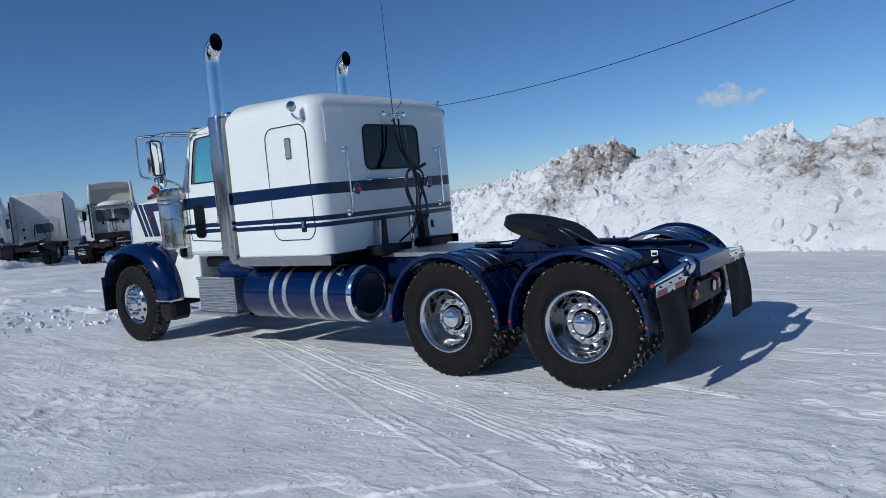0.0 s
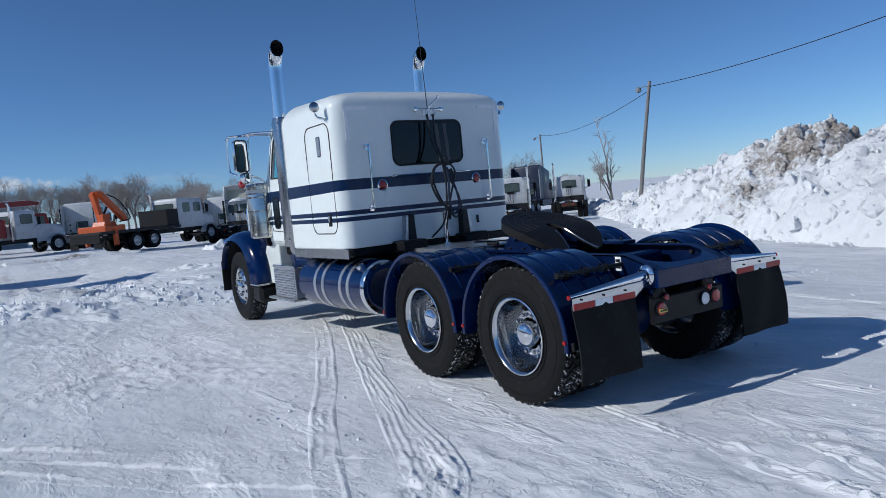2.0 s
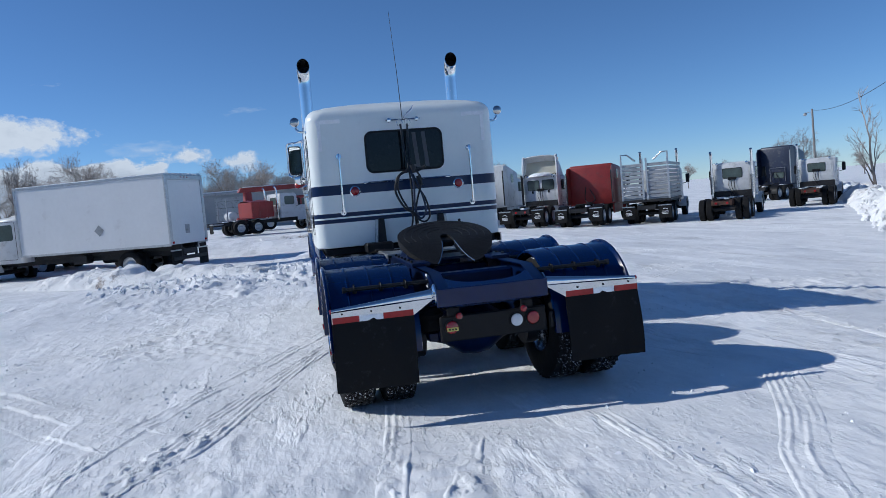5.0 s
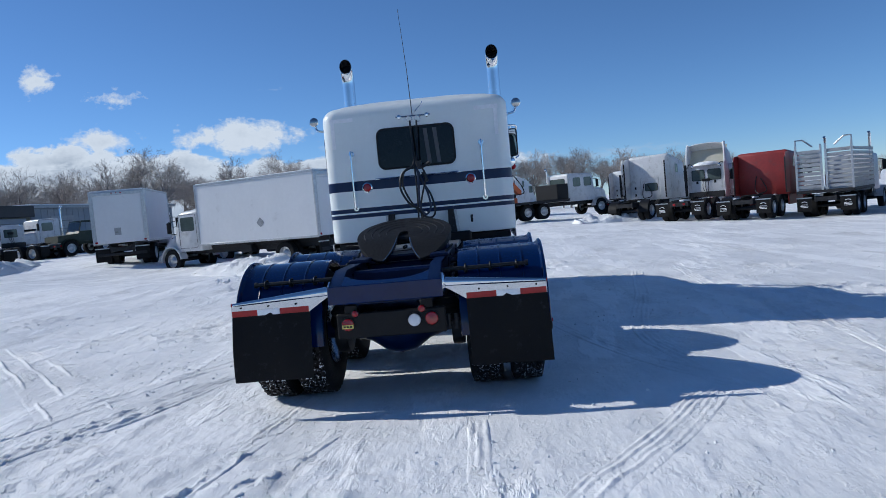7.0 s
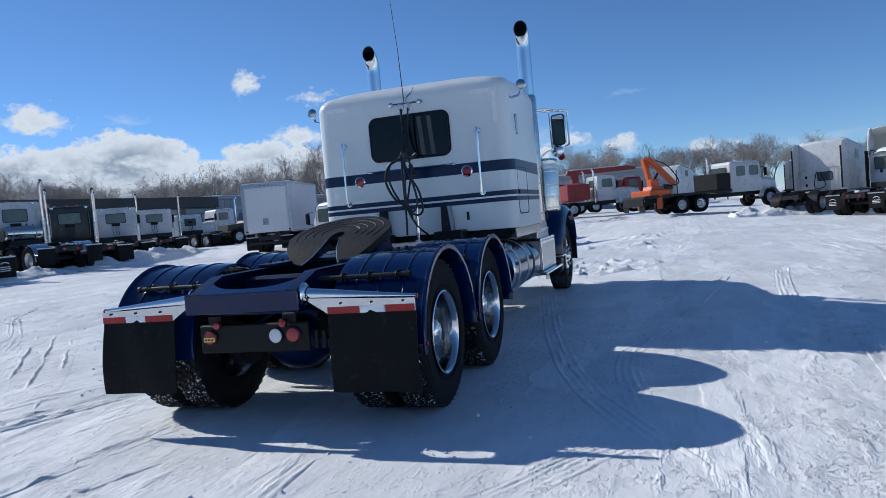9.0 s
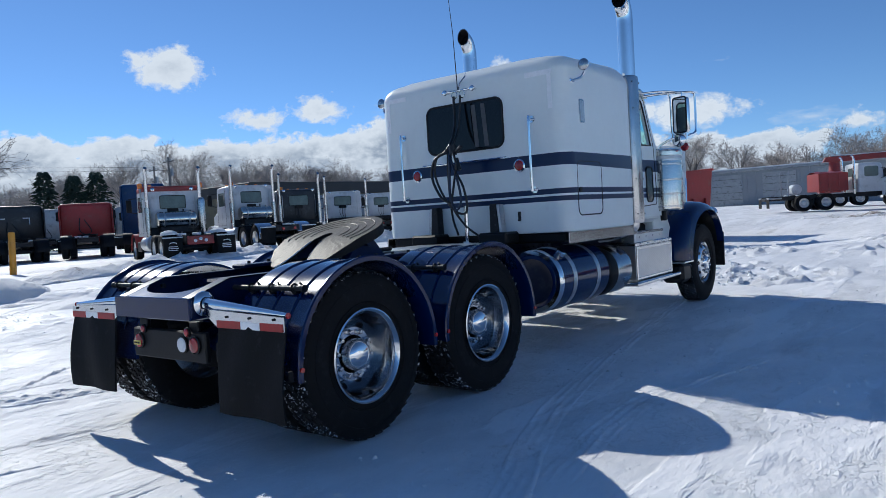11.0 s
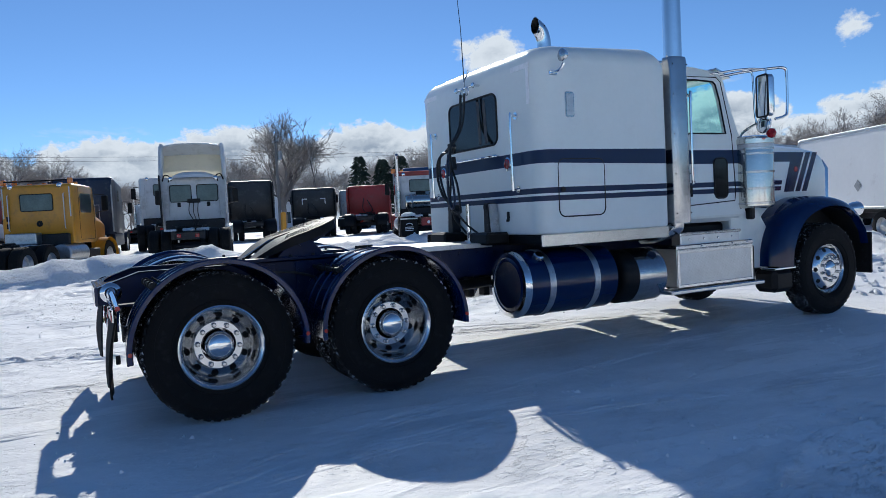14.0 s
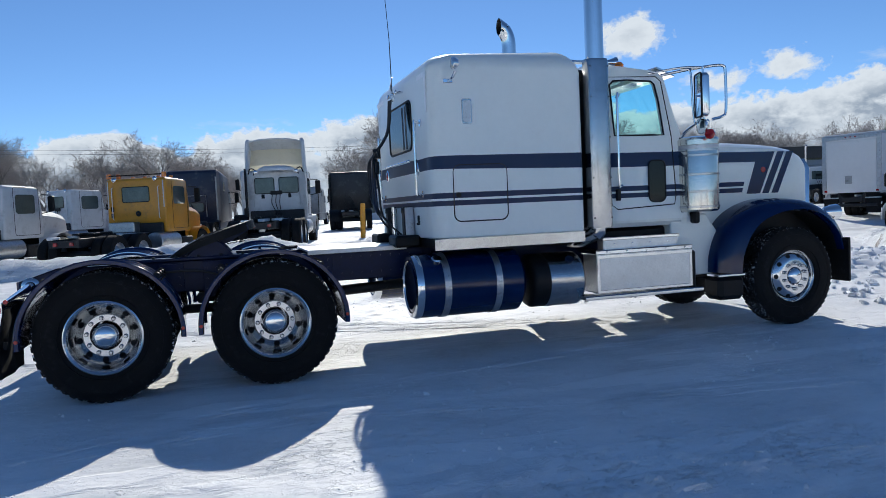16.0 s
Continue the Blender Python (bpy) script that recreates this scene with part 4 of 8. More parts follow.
for pts, r, mat in [
        ([(hx, 0.035, 2.64), (hx, 0.02, 2.3), (hx - 0.02, 0.02, 2.08), (hx - 0.03, 0.16, 1.98), (hx - 0.03, 0.2, 1.8), (hx - 0.03, 0.1, 1.6), (hx - 0.02, -0.02, 1.52), (hx, -0.05, 1.4)], 0.0135, "hose"),
        ([(hx, -0.05, 2.64), (hx, -0.03, 2.3), (hx - 0.02, 0.0, 2.06), (hx - 0.03, 0.12, 2.02), (hx - 0.02, 0.17, 1.85), (hx - 0.02, 0.08, 1.62), (hx - 0.02, -0.06, 1.45), (hx, -0.15, 1.42), (hx, -0.2, 1.5), (hx, -0.16, 1.7), (hx, -0.05, 1.9), (hx, -0.01, 2.05)], 0.012, "hose"),
        ([(hx - 0.02, 0.0, 2.1), (hx - 0.03, -0.03, 1.9), (hx - 0.03, -0.02, 1.6), (hx - 0.03, -0.08, 1.46), (hx - 0.03, -0.15, 1.55), (hx - 0.03, -0.12, 1.75), (hx - 0.02, -0.03, 2.0)], 0.0125, "hose_b"),
        ([(hx - 0.02, -0.02, 2.1), (hx - 0.04, -0.1, 2.0), (hx - 0.04, -0.12, 1.9), (hx - 0.02, -0.06, 1.7), (hx, -0.02, 1.5), (hx + 0.02, -0.06, 1.3), (hx + 0.05, -0.15, 1.18)], 0.0115, "hose"),
        ([(hx - 0.02, 0.01, 2.08), (hx - 0.02, 0.0, 1.8), (hx, 0.02, 1.4), (hx + 0.04, 0.1, 1.2)], 0.0115, "hose")]:
    pts = [(x - 0.2 * step01(2.45, 1.95, z) * step01(1.15, 1.5, z), y, z) for x, y, z in pts]
    part("air_hose", Mesh().tube(smooth_path(pts, 7), r, 9), M[mat], truck, "black coiled air hose")
hx -= 0.15
grip = Mesh().cyl((hx - 0.04, -0.08, 2.04), (hx - 0.08, -0.19, 2.09), 0.02, 10).cyl((hx - 0.04, -0.09, 1.98), (hx - 0.05, -0.13, 1.86), 0.024, 10).cyl((hx - 0.03, -0.04, 2.12), (hx - 0.03, -0.05, 2.02), 0.04, 10)
part("hose_coupling", grip, M["hose"], truck, "black hose couplings")


def door_outline(s, x0, x1, z0, z1, r):
    pts = rrect(x1 - x0, z1 - z0, r, 6, ((x0 + x1) / 2, (z0 + z1) / 2))
    return Mesh().tube([(a, s * (SY + 0.002), b) for a, b in pts], 0.0065, 6, True)


ld = part("luggage_door", door_outline(1, 3.03, 3.7, 1.36, 2.605, 0.13), M["dark_steel"], sleeper, "rounded outline of white luggage door")
part("latch", Mesh().box((3.2, SY + 0.008, 1.515), (0.075, 0.014, 0.14), 0.01), M["black"], ld, "black recessed latch")
part("latch_pull", Mesh().box((3.2, SY + 0.018, 1.53), (0.04, 0.012, 0.07), 0.006), M["chrome"], ld)
rd = part("luggage_door", door_outline(-1, 3.06, 3.6, 1.335, 1.865, 0.07), M["dark_steel"], sleeper, "rounded outline of white luggage door")
part("latch", Mesh().cyl((3.105, -SY, 1.585), (3.105, -SY - 0.016, 1.585), 0.026, 16), M["black"], rd, "black round latch")
for s, x in ((1, 3.33), (-1, 3.222)):
    v = part("vent", Mesh().prism(rrect(0.1, 0.235, 0.02, 4, (x, 2.36)), "y", s * (SY - 0.01), s * (SY + 0.008), 0.003), M["stainless"], sleeper, "small metal side vent")
    part("vent_panel", Mesh().prism(rrect(0.075, 0.2, 0.012, 4, (x, 2.36)), "y", s * (SY + 0.007), s * (SY + 0.011)), M["alu_dull"], v)

# exhaust stacks
for s in (1, -1):
    path = [(4.63, s * 1.09, 2.7), (4.63, s * 1.09, 3.46)] + [(4.63 - 0.11 * (1 - math.cos(a)), s * 1.09, 3.5 + 0.22 * math.sin(a)) for a in [radians(k) for k in range(0, 67, 11)]]
    stack = part("exhaust_pipe", Mesh().tube(path, 0.092, 28, cap=False), M["chrome"], truck, "tall chrome curved exhaust stack")
    e0 = Vector(path[-1])
    d, up = Vector((-0.83, 0, 0.557)), Vector((0.557, 0, 0.83))

    def mouth_ring(r, back):
        out = []
        for k in range(28):
            a = 2 * math.pi * k / 28
            p = e0 + up * r * math.cos(a) + Vector((0, r * math.sin(a), 0))
            out.append(p if back else p + d * (0.075 + 0.557 * r * math.cos(a) / 0.83))
        return out
    part("tip", Mesh().loft([mouth_ring(0.092, True), mouth_ring(0.094, False), mouth_ring(0.087, False)], True), M["chrome"], stack)
    part("soot_lining", Mesh().loft([mouth_ring(0.0885, False), mouth_ring(0.086, True), mouth_ring(0.01, True)], True), M["black"], stack, "sooty black inside")
    gd = []
    for z in (1.2, 1.24, 2.84, 2.875):
        q = 0.006 if z in (1.2, 2.875) else 0.0
        gd.append([Vector((4.625 + (0.125 - q) * math.copysign(abs(math.cos(a)) ** 0.55, math.cos(a)), s * (1.07 + (0.125 - q) * abs(math.sin(a)) ** 0.55), z)) for a in [math.pi * k / 20 for k in range(21)]])
    shield = part("heat_shield", Mesh().loft(gd, False), M["stainless"], stack, "stainless heat shield")
    for z in (1.3, 1.7, 2.1, 2.5, 2.8):
        for dx in (-0.098, 0.098):
            part("rivet", Mesh().lathe([(0.009, 0), (0.006, 0.006), (0.001, 0.007)], (4.625 + dx, s * 1.184, z), (0, s, 0), 8), M["dark_steel"], shield)
    low = Mesh().tube(smooth_path([(4.63, s * 1.08, 2.7), (4.63, s * 1.08, 1.3), (4.6, s * 1.04, 1.15), (4.52, s * 0.92, 1.08), (4.5, s * 0.7, 1.06)], 6), 0.075, 20)
    part("lower_pipe", low, M["stainless"], stack, "bent exhaust pipe")

# cab
cab = part("cab", Mesh().box((5.12, 0, 1.28), (1.2, 1.96, 0.2), 0.05), M["white"], truck, "white cab floor section")
prof = [(4.6, 1.2), (4.6, 2.72), (4.66, 2.84), (4.8, 2.875), (5.2, 2.86), (5.36, 2.82), (5.46, 2.72), (5.66, 2.12), (5.74, 2.05), (5.74, 1.2)]
CY = 1.0
for s in (1, -1):
    win_pts = [(4.885, 2.13), (4.885, 2.5), (4.885, 2.66), (4.93, 2.7), (5.1, 2.71), (5.38, 2.7), (5.415, 2.67), (5.445, 2.5), (5.47, 2.13), (5.3, 2.13)]
    out_pts = [(4.6, 1.25), (4.6, 2.2), (4.6, 2.76), (4.68, 2.83), (5.0, 2.85), (5.46, 2.81), (5.54, 2.73), (5.6, 2.42), (5.7, 2.06), (5.74, 1.25)]
    vs = [(a, s * (CY - 0.09 * step01(2.0, 2.85, b)), b) for a, b in out_pts] + [(a, s * (CY + 0.002 - 0.09 * step01(2.0, 2.85, b)), b) for a, b in win_pts] + \
         [(a, s * (CY - 0.04 - 0.09 * step01(2.0, 2.85, b)), b) for a, b in win_pts]
    n = len(out_pts)
    fs = [(i, (i + 1) % n, n + (i + 1) % n, n + i) for i in range(n)] + [(n + i, n + (i + 1) % n, 2 * n + (i + 1) % n, 2 * n + i) for i in range(n)]
    part("cab_side", Mesh().add(vs, fs), M["striped"], cab, "white cab side with blue stripes")
    gl = Mesh().add([(a, s * (CY - 0.03 - 0.09 * step01(2.0, 2.85, b)), b) for a, b in win_pts], [tuple(range(n))])
    g = part("side_glass", gl, M["glass"], cab, "pale green side window glass")
    g.visible_shadow = False
    part("window_seal", Mesh().tube([(a, s * (CY + 0.004 - 0.09 * step01(2.0, 2.85, b)), b) for a, b in win_pts], 0.01, 6, True), M["black"], cab)
    dpts = [(4.83, 1.42), (4.83, 2.74), (5.44, 2.75), (5.5, 2.7), (5.56, 2.12), (5.6, 1.5), (5.58, 1.4), (4.9, 1.37)]
    part("door_gap", Mesh().tube([(a, s * (CY + 0.001 - 0.09 * step01(2.0, 2.85, b)), b) for a, b in dpts], 0.006, 5, True), M["black"], cab, "dark door gap")
    part("peep_window", Mesh().prism(rrect(0.2, 0.43, 0.06, 5, (5.37, 1.65)), "y", s * (CY - 0.01), s * (CY + 0.008), 0.003), M["bg_glass"], cab, "small dark lower door window")
    part("peep_seal", Mesh().tube([(a, s * (CY + 0.006), b) for a, b in rrect(0.2, 0.43, 0.06, 5, (5.37, 1.65))], 0.009, 6, True), M["black"], cab)
    part("door_handle", Mesh().box((4.9, s * (CY + 0.014), 1.52), (0.05, 0.03, 0.12), 0.01), M["black"], cab, "black door handle")
    gr = Mesh().tube(smooth_path([(4.92, s * CY, 2.52), (4.91, s * (CY + 0.05), 2.53), (4.89, s * (CY + 0.06), 2.48), (4.89, s * (CY + 0.06), 1.68), (4.92, s * (CY + 0.05), 1.62), (4.95, s * CY, 1.62)], 5), 0.014, 8)
    part("grab_handle", gr, M["chrome"], cab, "chrome cab grab handle")
    cowl = Mesh().prism([(5.74, 0.72), (5.74, 2.04), (6.1, 2.05), (6.1, 0.72)], "y", s * 0.3, s * 0.86, 0.02)
    part("cowl", cowl, M["white"], cab, "white cowl")
    lowp = Mesh().prism([(5.55, 0.62), (5.55, 1.28), (6.0, 1.28), (6.2, 1.0), (6.15, 0.62)], "y", s * 0.78, s * 0.96, 0.015)
    part("lower_panel", lowp, M["white"], cab, "white lower cowl panel")
roof = []
for x, z in [(4.6, 2.8), (4.64, 2.89), (4.8, 2.945), (5.12, 2.945), (5.38, 2.9), (5.55, 2.8)]:
    roof.append([Vector((x, y, z - 0.11 * (abs(y) / 0.93) ** 3)) for y in [0.93 * (k - 10) / 10 for k in range(21)]])
part("roof", Mesh().loft(roof, False), M["white"], cab, "white cab roof")
part("back_wall", Mesh().box((4.59, 0, 2.0), (0.03, 1.86, 1.6), 0.005), M["seat"], cab)
part("fire_wall", Mesh().box((5.72, 0, 1.66), (0.03, 1.9, 0.86), 0.005), M["black"], cab)
ws = Mesh().loft([[Vector((5.54 + 0.02 * (1 - (y / 0.9) ** 2), y, 2.75)) for y in (-0.9, -0.5, 0, 0.5, 0.9)], [Vector((5.68 + 0.05 * (1 - (y / 0.96) ** 2), y, 2.08)) for y in (-0.96, -0.5, 0, 0.5, 0.96)]], False)
g = part("windshield", ws, M["glass"], cab, "pale green windshield glass")
g.visible_shadow = False
part("dashboard", Mesh().box((5.6, 0, 2.02), (0.22, 1.8, 0.16), 0.04), M["black"], cab)
wheel_pts = [(5.3 + 0.09 * math.sin(a), 0.5 + 0.22 * math.cos(a), 2.12 + 0.2 * math.sin(a)) for a in [2 * math.pi * k / 20 for k in range(20)]]
part("steering_wheel", Mesh().tube(wheel_pts, 0.016, 8, True).tube([(5.3, 0.28, 2.12), (5.3, 0.72, 2.12)], 0.014, 6).tube([(5.3, 0.5, 2.12), (5.5, 0.5, 1.95)], 0.025, 8), M["black"], cab, "black steering wheel")
for y in (0.5, -0.5):
    part("seat", Mesh().box((4.95, y, 1.7), (0.5, 0.5, 0.16), 0.05).box((4.74, y, 2.02), (0.14, 0.48, 0.7), 0.05), M["seat"], cab, "grey cab seat")
vis = Mesh().prism([(5.46, 2.845), (5.53, 2.815), (5.69, 2.755), (5.692, 2.765), (5.545, 2.835), (5.47, 2.86)], "y", -0.9, 0.9, 0.003)
part("sun_visor", vis, M["alu"], cab, "bright metal sun visor over the windshield")
for y in (-0.6, -0.3, 0, 0.3, 0.6):
    part("roof_lamp", Mesh().lathe([(0.05, 0), (0.045, 0.035), (0.02, 0.055), (0.001, 0.058)], (5.2, y, 2.91), (0.3, 0, 1), 14, cap1=True), M["amber_lens"], cab, "amber roof marker lamp")
for y in (0.45, -0.45):
    part("air_horn", Mesh().lathe([(0.03, -0.35), (0.022, -0.3), (0.022, 0.0), (0.035, 0.12), (0.065, 0.2)], (5.05, y, 2.985), (1, 0, 0), 16, True), M["chrome"], cab, "chrome air horn")

# hood
hood_l = []
for x, w, zt, zc in [(5.74, 0.86, 2.1, 2.02), (6.1, 0.83, 2.1, 2.02), (6.6, 0.79, 2.085, 2.0), (7.1, 0.75, 2.06, 1.97), (7.4, 0.73, 2.03, 1.93), (7.52, 0.71, 1.98, 1.88), (7.6, 0.69, 1.9, 1.8)]:
    zb = 1.0
    hood_l.append([Vector((x, y, z)) for y, z in [(w, zb), (w, 1.5), (w, zc - 0.06), (w - 0.02, zc), (w - 0.08, zc + 0.035), (w * 0.6, zt - 0.01), (0, zt), (-w * 0.6, zt - 0.01), (-w + 0.08, zc + 0.035), (-w + 0.02, zc), (-w, zc - 0.06), (-w, 1.5), (-w, zb)]])
hood = part("hood", Mesh().loft(hood_l, False), M["white"], truck, "white long hood", 40)
grl = Mesh().prism([(0.68, 0.85), (0.69, 1.75), (0.62, 1.86), (0, 1.9), (-0.62, 1.86), (-0.69, 1.75), (-0.68, 0.85)], "x", 7.6, 7.68, 0.02)
part("grille_surround", grl, M["chrome"], hood, "chrome grille surround")
part("grille", Mesh().prism([(0.6, 0.9), (0.62, 1.7), (-0.62, 1.7), (-0.6, 0.9)], "x", 7.675, 7.69), M["black"], hood)


def hood_w(x):
    for (x0, w0), (x1, w1) in zip([(5.74, 0.86), (6.1, 0.83), (6.6, 0.79), (7.1, 0.75), (7.4, 0.73)], [(6.1, 0.83), (6.6, 0.79), (7.1, 0.75), (7.4, 0.73), (7.52, 0.71)]):
        if x <= x1:
            return w0 + (w1 - w0) * (x - x0) / (x1 - x0)
    return 0.71


def decal(pts, s, off=0.003):
    return Mesh().add([(a, s * (hood_w(a) + off), b) for a, b in pts], [tuple(range(len(pts)))])


for s in (1, -1):
    for k in range(6):
        x0, x1 = 6.0 + k * 0.175, 6.0 + (k + 1) * 0.175
        part("stripe", decal([(x0, 1.83), (x1, 1.83), (x1, 1.945), (x0, 1.945)], s), M["blue"], hood, "dark blue hood stripe")
    for z0, z1 in ((1.56, 1.61), (1.49, 1.54)):
        part("stripe", decal([(6.0, z0), (6.4, z0), (6.62 + (z0 - 1.5) * 0.3, z0), (6.62 + (z1 - 1.5) * 0.3, z1), (6.0, z1)], s), M["blue"], hood)
    for bot, top, wb, wt in ((6.68, 6.86, 0.2, 0.25), (6.91, 7.15, 0.1, 0.1), (7.05, 7.29, 0.1, 0.1)):
        part("stripe", decal([(bot, 1.47), (bot + wb, 1.47), (top + wt, 1.945), (top, 1.945)], s), M["blue"], hood, "slanted dark blue stripe")
    part("badge", Mesh().lathe([(0.034, 0), (0.03, 0.006), (0.001, 0.007)], (6.93, s * (hood_w(6.9) + 0.002), 1.74), (0, s, 0), 18), M["red_lens"], hood, "small red oval badge")


# front fenders
def front_fender(s):
    inner = [(6.27, 0.62), (6.29, 0.8), (6.38, 1.0), (6.53, 1.155), (6.75, 1.24), (7.0, 1.275), (7.25, 1.24), (7.45, 1.12), (7.57, 0.97), (7.62, 0.8)]
    outer = [(6.0, 0.64), (6.02, 0.84), (6.12, 1.08), (6.32, 1.27), (6.62, 1.385), (6.92, 1.41), (7.25, 1.36), (7.52, 1.22), (7.68, 1.02), (7.73, 0.82)]
    I, O = smooth_path([(a, 0, b) for a, b in inner], 4), smooth_path([(a, 0, b) for a, b in outer], 4)
    rows = []
    for p, q in zip(I, O):
        row = [p + Vector((0, 1.1, 0))]
        for f, y in ((0.0, 1.195), (0.05, 1.21), (0.1, 1.205), (0.4, 1.185), (0.7, 1.15), (0.9, 1.09), (0.98, 1.0), (1.0, 0.9), (1.0, 0.72)):
            row.append(p.lerp(q, f) + Vector((0, y, 0)))
        rows.append([Vector((v.x, s * v.y, v.z)) for v in row])
    ob = part("front_fender", Mesh().loft(rows, False), M["blue"], truck, "glossy dark blue front fender", 45)
    part("wheel_well", Mesh().prism(inner + [(7.6, 0.55), (6.3, 0.55)], "y", s * 0.831, s * 0.839), M["black"], ob, "dark wheel well liner")
    part("well_roof", Mesh().loft([[Vector((a, s * y, b - 0.004)) for y in (0.7, 1.12)] for a, b in inner], False), M["black"], ob)
    fl = Mesh().prism(rrect(0.03, 0.5, 0.01, 2, (7.735, 0.68)), "y", s * 0.75, s * 1.18, 0.006)
    part("fender_flap", fl, M["flap"], ob, "black fender flap")
    part("chrome_strip", Mesh().box((6.13, s * 1.1, 0.615), (0.34, 0.2, 0.025), 0.008), M["chrome"], ob, "chrome fender bottom strip")
    part("splash_box", Mesh().box((6.18, s * 1.0, 0.47), (0.34, 0.3, 0.26), 0.05), M["black"], ob, "black splash guard")
    pod = Mesh().lathe([(0.02, -0.14), (0.06, -0.1), (0.085, 0.0), (0.09, 0.06), (0.08, 0.07)], (7.64, s * 1.03, 1.22), (1, 0, 0), 24, True)
    pd = part("headlight_pod", pod, M["chrome"], ob, "chrome headlight pod")
    part("headlight_lens", Mesh().lathe([(0.08, 0.06), (0.05, 0.085), (0.002, 0.092)], (7.64, s * 1.03, 1.22), (1, 0, 0), 24, cap1=True), M["white_lens"], pd, "clear headlight lens")


def turned(ms, x, y, a):
    """The mesh turned about an upright line."""
    c, q = math.cos(a), math.sin(a)
    ms.v = [(x + (p[0] - x) * c - (p[1] - y) * q, y + (p[0] - x) * q + (p[1] - y) * c, p[2]) for p in ms.v]
    return ms


for s in (1, -1):
    front_fender(s)
    # air cleaner
    cx, cy, r = 5.86, s * 1.02, 0.214
    acm = Mesh().lathe([(0.12, 1.3), (r - 0.02, 1.31), (r, 1.33), (r, 1.98), (r - 0.005, 2.0), (r + 0.012, 2.01), (r + 0.012, 2.06), (r - 0.01, 2.085), (0.14, 2.1), (0.02, 2.11)], (cx, cy, 0), (0, 0, 1), 40, True, True)
    ac = part("air_cleaner", acm, M["canister"], truck, "polished stainless air cleaner canister")
    for z in (1.36, 1.52, 1.7, 1.9, 1.955):
        part("strap", Mesh().lathe([(r + 0.001, z - 0.012), (r + 0.007, z - 0.01), (r + 0.007, z + 0.01), (r + 0.001, z + 0.012)], (cx, cy, 0), (0, 0, 1), 40), M["stainless"], ac)
    part("screen", Mesh().lathe([(r + 0.004, 1.965), (r + 0.004, 2.005)], (cx, cy, 0), (0, 0, 1), 40), M["alu_dull"], ac)
    part("mounting_post", Mesh().box((5.68, s * 0.98, 1.7), (0.05, 0.05, 0.8), 0.01), M["dark_steel"], ac)
    part("lower_bracket", Mesh().box((5.84, s * 0.98, 1.26), (0.08, 0.1, 0.16), 0.02), M["black"], ac)
    # mirror on its arms
    mx, my = 5.72, s * 1.33
    head = Mesh().prism(rrect(0.2, 0.44, 0.04, 4, (my, 2.49)), "x", mx - 0.05, mx + 0.03, 0.02)
    mir = part("wing_mirror", turned(head, mx, my, s * 0.3), M["chrome"], truck, "chrome wing mirror on tube arms")
    part("mirror_glass", turned(Mesh().prism(rrect(0.178, 0.42, 0.03, 4, (my, 2.49)), "x", mx - 0.054, mx - 0.05), mx, my, s * 0.3), M["mirror"], mir, "mirror glass")
    part("mirror_frame", turned(Mesh().tube([(mx - 0.052, a, b) for a, b in rrect(0.192, 0.435, 0.035, 4, (my, 2.49))], 0.01, 6, True), mx, my, s * 0.3), M["black"], mir)
    arms = Mesh().tube(smooth_path([(5.5, s * 0.92, 2.76), (5.65, s * 1.1, 2.78), (5.8, s * 1.36, 2.78), (5.89, s * 1.42, 2.77), (5.91, s * 1.43, 2.7), (5.91, s * 1.43, 2.34), (5.88, s * 1.42, 2.27), (5.78, s * 1.38, 2.24)], 5), 0.015, 8)
    arms.tube(smooth_path([(5.35, s * 0.92, 2.78), (5.6, s * 1.15, 2.8), (5.74, s * 1.33, 2.77)], 5), 0.012, 8)
    arms.tube(smooth_path([(5.66, s * 0.99, 2.0), (5.68, s * 1.03, 2.12), (5.72, s * 1.16, 2.2), (5.76, s * 1.34, 2.24)], 5), 0.014, 8)
    arms.tube([(mx, my, 2.78), (mx, my, 2.25)], 0.012, 8)
    arms.tube(smooth_path([(5.6, s * 1.13, 2.79), (5.67, s * 1.19, 2.76), (5.68, s * 1.2, 2.6), (5.69, s * 1.2, 2.35), (5.7, s * 1.21, 2.22)], 5), 0.011, 8)
    part("mirror_arm", arms, M["chrome"], mir, "chrome tube mirror arm")
    cv = Mesh().lathe([(0.02, 0.05), (0.06, 0.04), (0.085, 0.01), (0.088, 0.0), (0.08, -0.004)], (5.73, s * 1.27, 2.19), (1, 0, 0), 22, True)
    part("convex_mirror", cv, M["chrome"], mir)
    part("convex_glass", Mesh().lathe([(0.08, 0.0), (0.05, 0.01), (0.002, 0.014)], (5.728, s * 1.27, 2.19), (-1, 0, 0), 22, cap1=True), M["mirror"], mir)
    part("red_lamp", Mesh().lathe([(0.005, -0.055), (0.035, -0.045), (0.055, 0.0), (0.035, 0.045), (0.005, 0.055)], (5.8, s * 1.315, 2.1), (0, 0, 1), 18), M["red_lens"], mir, "red round lamp under the mirror")
    part("lamp_stem", Mesh().cyl((5.8, s * 1.315, 2.12), (5.79, s * 1.33, 2.24), 0.01, 8), M["chrome"], mir)


